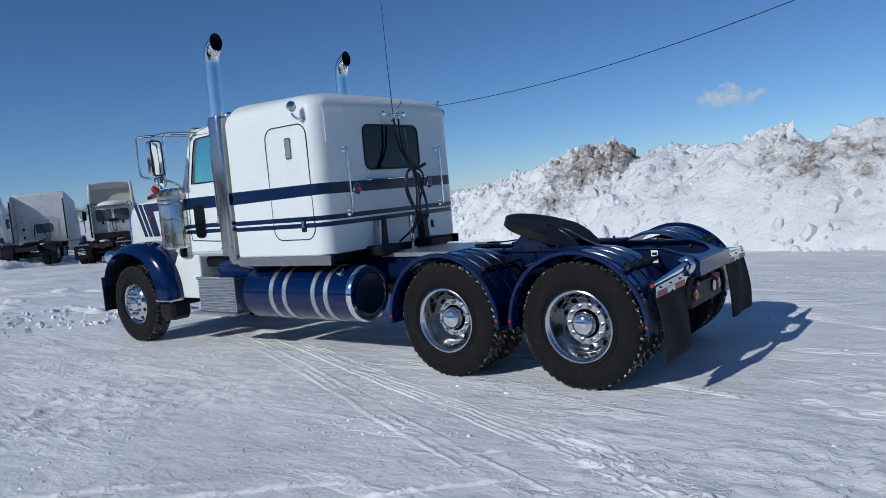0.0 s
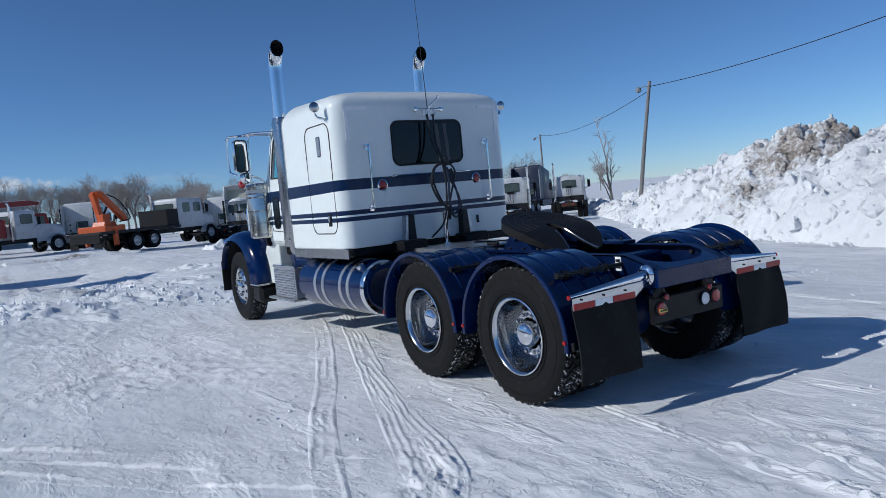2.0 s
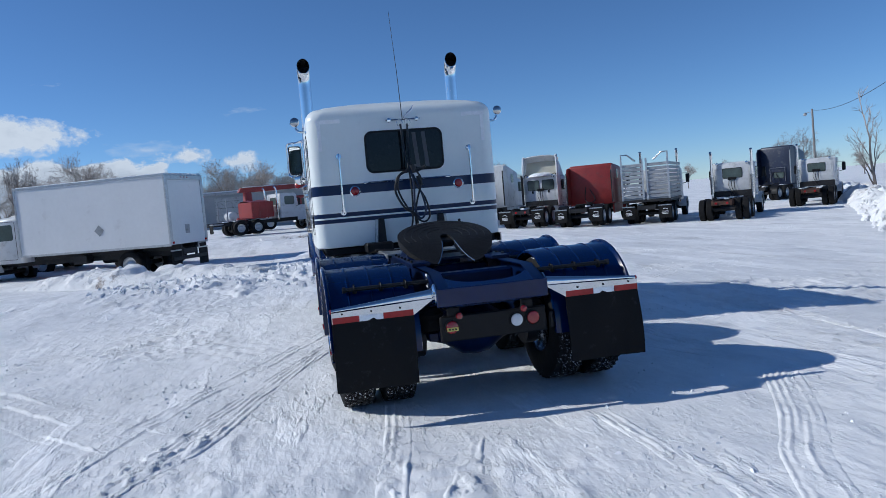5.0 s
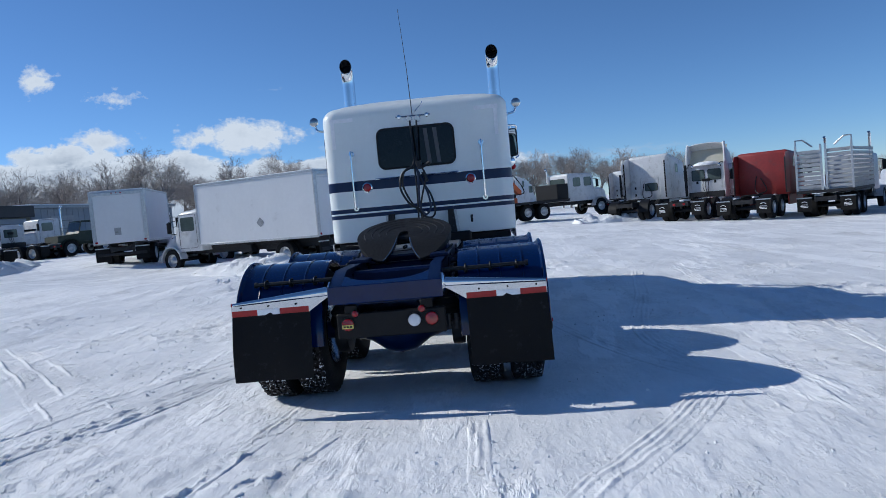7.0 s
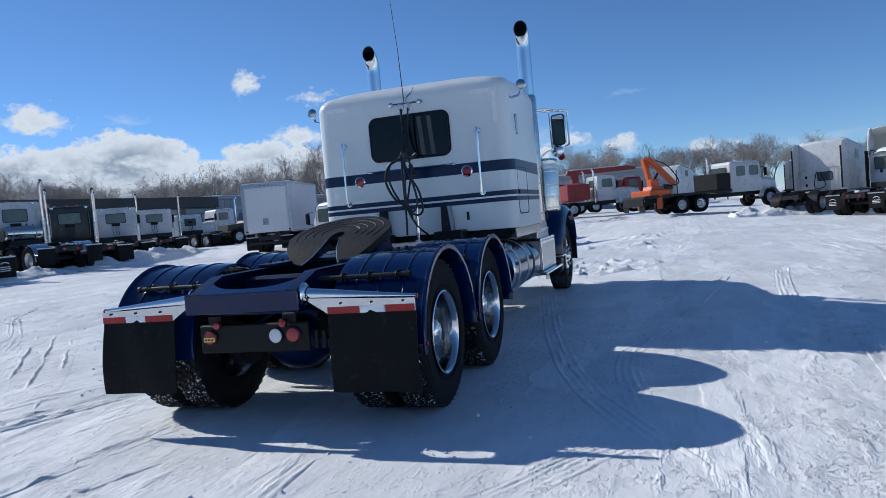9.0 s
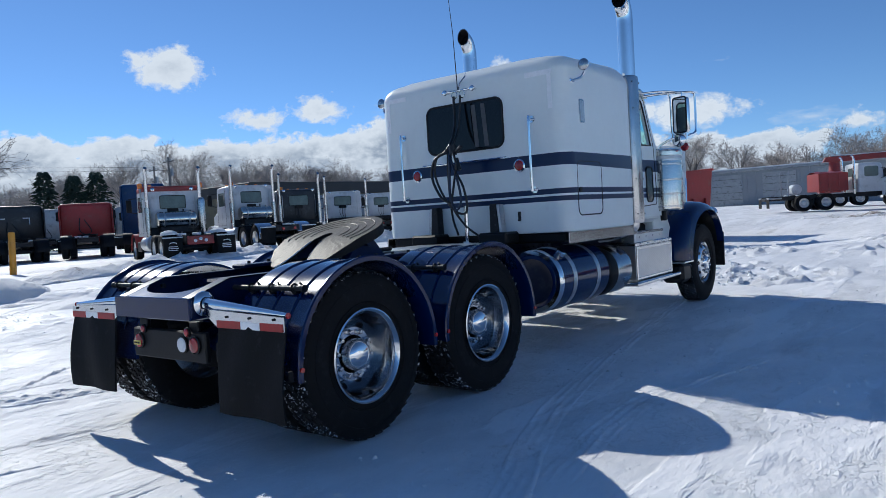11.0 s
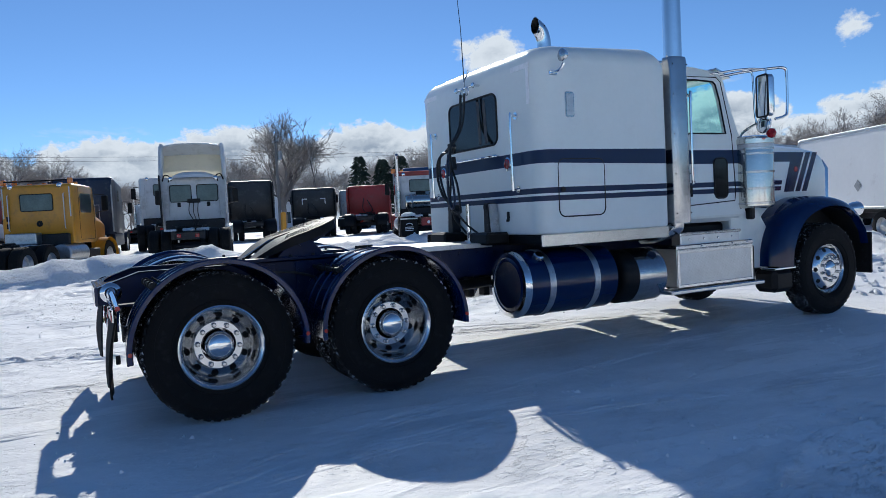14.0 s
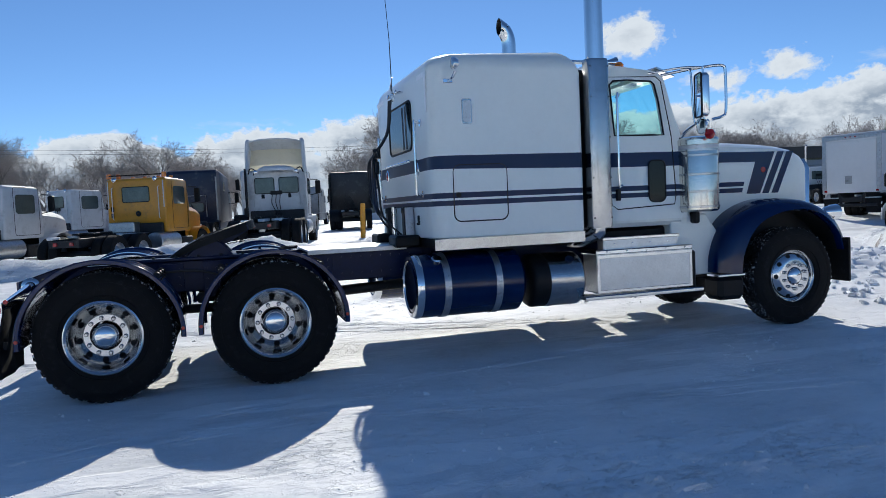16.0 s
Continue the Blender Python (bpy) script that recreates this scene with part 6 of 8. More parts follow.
def rbody(x0, x1, w, z0, z1, r=0.1, slope=0.0, lean=0.0):
    """A rounded cab or box body; slope drops the roof towards the front, lean tips the front back."""
    def loop(z, d):
        out = []
        for cx, cy, a0 in ((x1 - d, w / 2 - d, 0), (x0 + d, w / 2 - d, 90), (x0 + d, -w / 2 + d, 180), (x1 - d, -w / 2 + d, 270)):
            for k in range(4):
                a = radians(a0 + 30 * k)
                rr = r * 0.6
                px = cx + (rr * math.cos(a) - rr * (1 if a0 in (0, 270) else -1))
                py = cy + (rr * math.sin(a) - rr * (1 if a0 in (0, 90) else -1))
                f = (px - x0) / (x1 - x0)
                t = (z - z0) / (z1 - z0)
                out.append(Vector((px - lean * max(0, t - 0.45) * f, py, z - slope * f * f * max(0, t - 0.3))))
        return out
    lps = [loop(z0, 0.01), loop(z0 + 0.02, 0), loop((z0 + z1) * 0.5, 0)]
    for k in range(5):
        a = math.pi / 2 * k / 4
        lps.append(loop(z1 - r + r * math.sin(a), r * (1 - math.cos(a))))
    lps.append(loop(z1 + 0.02, min(w * 0.3, (x1 - x0) * 0.3)))
    return Mesh().loft(lps, True, True, True)


def spot(x, y, heading, lift=0.0):
    return Matrix.Translation((x, y, gz(x, y) + lift)) @ Matrix.Rotation(radians(heading), 4, "Z")


def chassis(v, L, axles, paint="dark_steel", flaps="", fw=True, front=True):
    for s in (1, -1):
        part("frame_rail", Mesh().box((L / 2, s * 0.42, 0.87), (L, 0.09, 0.26), 0.01), M[paint], v)
    for x in (0.06, L * 0.3, L * 0.55):
        part("cross_member", Mesh().box((x, 0, 0.85), (0.1, 0.8, 0.2), 0.01), M[paint], v)
    for i, x in enumerate(axles):
        steer = front and i == len(axles) - 1
        part("axle", Mesh().cyl((x, -0.95, 0.52), (x, 0.95, 0.52), 0.09, 12), M["dark_steel"], v)
        for s in (1, -1):
            bg_wheel(v, x, s * (0.98 if steer else 1.0), s)
            if not steer:
                bg_wheel(v, x, s * 0.66, s)
    if flaps:
        for s in (1, -1):
            f = part("mud_flap", Mesh().box((0.02, s * 0.9, 0.6), (0.02, 0.62, 0.62), 0.005), M["flap"], v, "black mud flap")
            part("flap_bracket", Mesh().box((0.02, s * 0.9, 0.93), (0.04, 0.66, 0.05), 0.01), M["alu_dull"], f)
            if flaps == "marked":
                for k, w in enumerate((0.3, 0.34, 0.3)):
                    part("flap_mark", Mesh().box((0.006, s * 0.9, 0.5 + 0.06 * k), (0.006, w, 0.022), 0.002), M["tape_white"], f, "plain white bar mark")
                part("flap_mark", Mesh().tube([(0.004, s * 0.9 + 0.12 * math.cos(a), 0.7 + 0.06 * math.sin(a)) for a in [radians(q) for q in range(20, 200, 20)]], 0.014, 6), M["tape_white"], f)
    r6 = random.Random(int(L * 100) + len(v.name) * 7 + len(bpy.data.objects))
    for k in range(5):
        xx = r6.uniform(0.2, L * 0.5)
        part("frame_snow", Mesh().box((xx, r6.choice((-0.42, 0.42, 0.0)) + r6.uniform(-0.1, 0.1), 1.02), (r6.uniform(0.3, 0.9), r6.uniform(0.12, 0.3), r6.uniform(0.05, 0.1)), 0.02, Matrix.Rotation(r6.uniform(-0.3, 0.3), 3, "Z")), M["pile"], v, "snow lying on the frame")
    part("air_tank", Mesh().cyl((L * 0.36, -0.3, 0.72), (L * 0.36 + 0.8, -0.3, 0.72), 0.14, 14, b=0.03), M["dark_steel"], v)
    part("battery_box", Mesh().box((L * 0.46, 0.72, 0.85), (0.6, 0.4, 0.35), 0.03), M["dark_steel"], v)
    if fw:
        x = axles[0] + 0.65
        part("fifth_wheel", Mesh().cyl((x, 0, 1.08), (x, 0, 1.14), 0.46, 24, b=0.01).box((x - 0.4, 0.25, 1.1), (0.5, 0.2, 0.05), 0.01).box((x - 0.4, -0.25, 1.1), (0.5, 0.2, 0.05), 0.01).box((x, 0, 1.03), (0.7, 0.9, 0.08), 0.02), M["grease"], v, "greased fifth wheel")


def hood_front(v, x0, x1, w, zt, paint, zb=0.75, fall=0.0):
    lp = []
    for x, ww, z in ((x0, w, zt), (x0 + (x1 - x0) * 0.6, w * 0.93, zt - 0.08 - fall * 0.45), (x1 - 0.12, w * 0.86, zt - 0.2 - fall), (x1, w * 0.78, zt - 0.42 - fall)):
        lp.append([Vector((x, y, q)) for y, q in ((ww / 2, zb), (ww / 2, z - 0.2), (ww / 2 - 0.12, z - 0.04), (0, z), (-ww / 2 + 0.12, z - 0.04), (-ww / 2, z - 0.2), (-ww / 2, zb))])
    h = part("hood", Mesh().loft(lp, False, False, True), M[paint], v)
    xf = x1 - 0.75
    for s in (1, -1):
        fen = Mesh().loft([[Vector((xf + 0.62 * math.cos(radians(a)), s * y, 0.52 + 0.62 * math.sin(radians(a)))) for y in (0.74, 1.1, 1.16, 1.15)] for a in range(-5, 186, 12)], False)
        part("fender", fen, M[paint], h)
        part("headlight", Mesh().box((x1 - 0.06, s * w * 0.36, 1.1), (0.12, 0.26, 0.2), 0.04), M["white_lens"], h)
    part("grille", Mesh().box((x1, 0, 1.15), (0.05, w * 0.5, 0.6), 0.02), M["bg_grey"], h)
    part("bumper", Mesh().box((x1 + 0.08, 0, 0.6), (0.16, 2.2, 0.3), 0.05), M["bg_grey"], h)
    return xf


def pane(v, plane, c, w, h, r=0.06, off=0.012, mat="cab_pane", label="opaque window pane, lightened for the brightness seen through it", name="window"):
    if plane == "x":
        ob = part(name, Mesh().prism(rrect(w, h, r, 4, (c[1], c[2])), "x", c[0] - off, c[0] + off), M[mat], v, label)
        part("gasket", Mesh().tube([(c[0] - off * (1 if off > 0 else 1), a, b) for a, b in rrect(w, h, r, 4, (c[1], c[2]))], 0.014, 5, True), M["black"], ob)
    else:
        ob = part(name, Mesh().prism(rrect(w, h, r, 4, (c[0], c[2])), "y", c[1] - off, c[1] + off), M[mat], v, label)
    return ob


def bg_stack(v, x, y, z1, z0=0.9):
    st = part("exhaust_pipe", Mesh().tube([(x, y, z0), (x, y, z1 - 0.25), (x - 0.05, y, z1 - 0.08), (x - 0.14, y, z1)], [0.075, 0.065, 0.065, 0.07], 12), M["chrome"], v, "chrome exhaust stack")
    part("heat_guard", Mesh().cyl((x, y, z0 + 0.3), (x, y, z0 + 1.2), 0.1, 14), M["stainless"], st)


def mirrors(v, x, w, z):
    for s in (1, -1):
        m = part("wing_mirror", Mesh().box((x, s * (w / 2 + 0.28), z), (0.12, 0.2, 0.5), 0.03), M["black"], v, "dark wing mirror")
        for dz, de in ((0.3, 0.28), (-0.3, -0.24)):
            part("mirror_arm", Mesh().tube([(x - 0.1, s * w / 2, z + dz), (x, s * (w / 2 + 0.28), z + de)], 0.018, 6), M["dark_steel"], m)


def day_tractor(label, x, y, heading, paint="bg_white", roof="", panes=1, stacks=2, zt=2.85, flaps="marked", frame="dark_steel", tank=True, amber=True, lift=0.0, fw=True, top=3.6, extra="", nose=""):
    v = thing("tractor_unit", label, "truck", spot(x, y, heading, lift), "parked trucks")
    chassis(v, 7.0, (0.9, 2.2, 6.3), frame, flaps, fw)
    cab = part("cab", rbody(3.9, 5.55, 2.1, 1.02, zt, 0.12, 0.06, 0.28), M[paint], v, "painted day cab")
    if roof:
        part("roof", rbody(3.86, 5.2, 2.14, zt - 0.13, zt + 0.07, 0.06), M[roof], cab, "red cab roof")
    xb = 3.9
    if panes == 1:
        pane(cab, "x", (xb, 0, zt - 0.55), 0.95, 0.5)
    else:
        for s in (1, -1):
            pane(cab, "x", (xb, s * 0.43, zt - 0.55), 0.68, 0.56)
    for s in (1, -1):
        pane(cab, "y", (4.8, s * 1.045, zt - 0.6), 0.8, 0.6, 0.1)
        part("door_gap", Mesh().tube([(a, s * 1.052, b) for a, b in rrect(1.05, zt - 1.2, 0.08, 3, (4.85, (zt + 1.05) / 2))], 0.008, 5, True), M["dark_steel"], cab)
    ws = part("windshield", Mesh().box((5.43, 0, zt - 0.55), (0.05, 1.8, 0.6), 0.02, Matrix.Rotation(radians(-18), 3, "Y")), M["bg_glass"], cab, "tinted windshield")
    xf = hood_front(v, 5.5, 7.05, 1.7, 1.95, nose or paint)
    for i in range(stacks):
        bg_stack(v, 3.72, (0.98, -0.98)[i], top)
    mirrors(v, 5.6, 2.1, zt - 0.6)
    if tank:
        for s in (1, -1):
            part("fuel_tank", Mesh().cyl((3.3, s * 0.88, 0.72), (4.6, s * 0.88, 0.72), 0.3, 24, b=0.03), M["alu_dull"], v, "bright metal fuel tank")
            part("step", Mesh().box((5.1, s * 0.98, 0.62), (0.8, 0.3, 0.4), 0.03), M["dark_steel"], v)
    if amber:
        for yy in (-0.7, -0.25, 0.25, 0.7):
            part("roof_lamp", Mesh().box((5.0, yy, zt + 0.06), (0.1, 0.12, 0.08), 0.02), M["amber_lens"], v, "amber roof lamp")
        part("beacon", Mesh().cyl((4.2, 0.75, zt), (4.2, 0.75, zt + 0.16), 0.07, 12, b=0.02), M["amber_lens"], v)
    if paint != "yellow":
        for k, yy in enumerate((-0.12, 0.02, 0.16)):
            part("air_hose", Mesh().tube(smooth_path([(3.87, yy, 1.95), (3.82, yy + 0.03, 1.6), (3.74, yy - 0.05 * k, 1.3), (3.5, yy * 0.5, 1.12), (3.1, yy * 0.3, 1.06)], 5), 0.014, 6), M["hose"], v, "black hanging hose")
        part("gladhand_box", Mesh().box((3.87, 0.02, 1.97), (0.06, 0.42, 0.14), 0.02), M["black"], v)
    part("bulkhead", Mesh().box((3.82, 0, 1.16), (0.14, 1.9, 0.36), 0.03), M["dark_steel"], v, "dark panel under the cab's back")
    part("deck_plate", Mesh().box((3.3, 0, 1.02), (0.9, 0.95, 0.03), 0.006), M["alu_dull"], v)
    for s in (1, -1):
        part("work_lamp", Mesh().lathe([(0.02, 0.08), (0.07, 0.05), (0.075, 0.0), (0.05, -0.015), (0.005, -0.02)], (3.84, s * 0.72, zt - 0.05), (1, 0, 0), 14), M["chrome"], cab, "round work lamp")
        part("grab_rail", Mesh().tube([(3.9, s * 0.82, zt - 0.3), (3.84, s * 0.82, zt - 0.32), (3.84, s * 0.82, 1.5), (3.9, s * 0.82, 1.48)], 0.015, 6), M["alu_dull"], cab)
    if extra:
        tk = part("back_tank", Mesh().cyl((3.52, -0.72, 1.62), (3.52, 0.72, 1.62), 0.3, 24, b=0.05), M["canister"], v, "bright metal tank across the frame")
        for yy in (-0.45, 0.45):
            part("strap", Mesh().lathe([(0.302, -0.03), (0.31, -0.02), (0.31, 0.02), (0.302, 0.03)], (3.52, yy, 1.62), (0, 1, 0), 24), M["alu_dull"], tk)
        part("tank_cradle", Mesh().box((3.52, 0, 1.2), (0.4, 1.2, 0.3), 0.03), M["dark_steel"], v)
        part("loop_hose", Mesh().tube(smooth_path([(3.8, -0.6, 1.95), (3.5, -0.75, 1.6), (3.4, -0.7, 1.3), (3.3, -0.45, 1.25), (3.6, -0.3, 1.6), (3.8, -0.35, 2.0)], 5), 0.03, 7), M["hose"], v, "black hanging hose")
    if extra == "muffler":
        part("muffler", Mesh().lathe([(0.07, 1.0), (0.14, 1.05), (0.15, 1.1), (0.15, 2.3), (0.14, 2.36), (0.07, 2.42)], (3.62, -1.0, 0), (0, 0, 1), 20, True, True), M["stainless"], v, "bright upright muffler")
        rx = part("rear_beam", Mesh().box((-0.03, 0, 0.8), (0.1, 0.9, 0.3), 0.03), M["bg_red"], v, "dark red rear beam")
        for yy in (-0.18, 0.0, 0.18):
            part("lamp", Mesh().lathe([(0.06, 0.0), (0.05, 0.02), (0.005, 0.025)], (-0.08, yy, 0.78 + (0.06 if yy == 0 else 0)), (-1, 0, 0), 14), M["white_lens"], rx, "round clear lamp")
        for s in (1, -1):
            part("beacon_post", Mesh().cyl((4.1, s * 1.12, zt - 0.5), (4.1, s * 1.12, zt), 0.03, 8).box((4.1, s * 1.08, zt - 0.4), (0.06, 0.14, 0.06), 0.01), M["bg_grey"], v)
            part("beacon", Mesh().cyl((4.1, s * 1.12, zt), (4.1, s * 1.12, zt + 0.2), 0.1, 14, b=0.03), M["amber_lens"], v, "amber beacon")
            part("tyre_snow", Mesh().lathe([(0.3, 0.0), (0.26, 0.1), (0.12, 0.16), (0.005, 0.17)], (0.9, s * 0.84, 1.02), (0, 0, 1), 14), M["pile"], v, "snow heaped on the wheels")
    if extra == "fenders":
        for s in (1, -1):
            for x0, a0, a1 in ((0.9, 75, 190), (2.2, -10, 105)):
                part("quarter_fender", Mesh().loft([[Vector((x0 + r * math.cos(radians(a)), s * yy, 0.52 + r * math.sin(radians(a)))) for yy, r in ((0.52, 0.6), (1.14, 0.6), (1.17, 0.585), (1.14, 0.59), (0.52, 0.59))] for a in range(a0, a1, 10)], True, True, True), M["alu"], v, "polished quarter fender")
    for s in (1, -1):
        part("rear_lamp", Mesh().box((-0.01, s * 0.25, 0.85), (0.04, 0.12, 0.1), 0.02), M["red_lens"], v)
    return v


def sleeper_tractor(label, x, y, heading, paint="bg_white", zt=3.7, flaps="", slope=0.7, edge="black", panel=True, lift=0.0, wide=2.42):
    v = thing("tractor_unit", label, "truck", spot(x, y, heading, lift), "parked trucks")
    chassis(v, 7.8, (0.9, 2.2, 7.0), "dark_steel", flaps)
    sl = part("sleeper", rbody(3.3, 5.4, wide, 1.02, zt, 0.16, slope), M[paint], v, "tall sleeper body")
    cab = part("cab", rbody(5.3, 6.5, 2.2, 1.02, min(2.75, zt - 0.12), 0.14, 0.1, 0.5), M[paint], v, "cab")
    for s in (1, -1):
        part("side_fairing", Mesh().prism([(2.72, 1.1), (2.72, zt - 0.4), (2.86, zt - 0.15), (3.4, zt - 0.08), (3.4, 1.1)], "y", s * (wide / 2 - 0.03), s * (wide / 2 + 0.01), 0.01), M[paint], sl, "side extender panel")
        part("rubber_edge", Mesh().box((2.7, s * wide / 2, (zt + 0.75) / 2), (0.1, 0.05, zt - 1.5), 0.01), M[edge], sl)
        pane(sl, "y", (4.3, s * (wide / 2 + 0.0), min(2.7, zt - 0.6)), 0.36, 0.5, 0.08)
        pane(cab, "y", (5.85, s * 1.1, 2.2), 0.8, 0.6, 0.1)
        part("skirt", Mesh().box((4.6, s * 1.1, 0.75), (2.4, 0.08, 0.5), 0.03), M[paint], v)
    if panel:
        pane(sl, "x", (3.3, -0.1, 1.75), 0.75, 0.42, 0.08)
        part("rear_hand_rail", Mesh().tube([(3.24, -0.6, 1.3), (3.22, -0.6, 2.3), (3.22, 0.5, 2.3), (3.24, 0.5, 1.3)], 0.018, 6), M["alu_dull"], sl)
        for z in (1.75, 1.35):
            part("latch", Mesh().box((3.29, 0.85, z), (0.03, 0.1, 0.14), 0.01), M["black"], sl)
    if paint == "bg_black" and slope > 0.1:
        for s in (1, -1):
            part("marking_tape", Mesh().box((3.285, s * 0.52, zt - 0.62), (0.012, 0.3, 0.04), 0.002), M["tape_white"], sl, "white corner tape")
            part("marking_tape", Mesh().box((3.285, s * 0.65, zt - 0.78), (0.012, 0.04, 0.32), 0.002), M["tape_white"], sl, "white corner tape")
    xf = hood_front(v, 6.4, 7.75, 1.75, 1.9, paint)
    part("windshield", Mesh().box((6.42, 0, 2.25), (0.05, 1.9, 0.75), 0.02, Matrix.Rotation(radians(-24), 3, "Y")), M["bg_glass"], cab, "tinted windshield")
    mirrors(v, 6.5, 2.2, 2.2)
    for s in (1, -1):
        part("quarter_fender", Mesh().loft([[Vector((0.9 + 0.6 * math.cos(radians(a)), s * yy, 0.52 + 0.6 * math.sin(radians(a)))) for yy in (0.66, 1.16)] for a in range(95, 200, 15)], False), M["black"], v)
    part("air_hose", Mesh().tube(smooth_path([(3.26, 0.3, 2.0), (3.1, 0.35, 1.4), (2.8, 0.1, 1.15), (3.1, -0.2, 1.3), (3.26, 0.1, 1.9)], 5), 0.025, 7), M["hose"], v, "black hanging hose")
    return v


def fairing_tractor(label, x, y, heading, paint="bg_white", lift=0.0, flaps="", inner="cream"):
    v = day_tractor(label, x, y, heading, paint, "", 2, 0, 2.78, flaps, "dark_steel", True, False, lift)
    lp = []
    for f in range(9):
        t = f / 8
        # half-shell: open at the back
        lp.append([Vector((3.95 + 0.1 * tt + 1.25 * t * (1 - 0.35 * tt), 0, 2.74 + 1.12 * tt * (1 - 0.45 * t))) for tt in (0, 0.3, 0.6, 0.85, 1.0)])
    fa = Mesh()
    for s in (1, -1):
        fa.loft([[Vector((p.x, s * (1.0 - 0.05 * i / 4), p.z)) for i, p in enumerate(row)] for row in lp], False)
    top = [[Vector((row[-1].x, yy, row[-1].z + 0.05 * (1 - (yy / 0.95) ** 2))) for yy in (-0.95, -0.7, -0.35, 0, 0.35, 0.7, 0.95)] for row in lp]
    fa.loft(top, False)
    ro = part("roof_fairing", fa, M[paint], v, "tall roof fairing open at the back")
    part("fairing_lining", Mesh().loft([[Vector((4.12 + 0.55 * q, yy * (1 - 0.04 * q), 2.8 + 0.98 * q)) for yy in (-0.97, -0.5, 0, 0.5, 0.97)] for q in (0, 0.25, 0.5, 0.75, 1.0)], False), M[inner], ro, "cream fairing lining")
    rim = Mesh()
    for s in (1, -1):
        rim.tube([(3.93, s * 1.02, 2.74), (3.96, s * 1.01, 3.3), (4.02, s * 0.98, 3.78), (4.08, s * 0.95, 3.88)], 0.075, 10)
    rim.tube([(4.05, yy, 3.86 + 0.05 * (1 - (yy / 0.95) ** 2) - 0.04 * (abs(yy) > 0.9)) for yy in (-0.93, -0.5, 0, 0.5, 0.93)], 0.035, 8)
    part("fairing_rim", rim, M[paint], ro)
    for s in (1, -1):
        part("brace", Mesh().tube(smooth_path([(3.9, s * 0.98, 2.66), (3.86, s * 0.9, 2.85), (3.9, s * 0.75, 2.8), (3.9, s * 0.8, 2.62)], 4), 0.022, 7), M["black"], ro)
        part("side_extender", Mesh().box((3.75, s * 1.06, 2.0), (0.3, 0.04, 1.7), 0.015), M["black"] if s > 0 else M[paint], v)
    for yy in (0.5, -0.45):
        part("vent_hatch", Mesh().box((3.89, yy, 1.85), (0.03, 0.11, 0.15), 0.01), M["black"], v)
    part("fairing_snow", Mesh().lathe([(0.72, 0.0), (0.66, 0.1), (0.45, 0.19), (0.01, 0.22)], (4.1, 0, 2.74), (0, 0, 1), 20), M["pile"], ro, "snow drifted in the fairing")
    return v


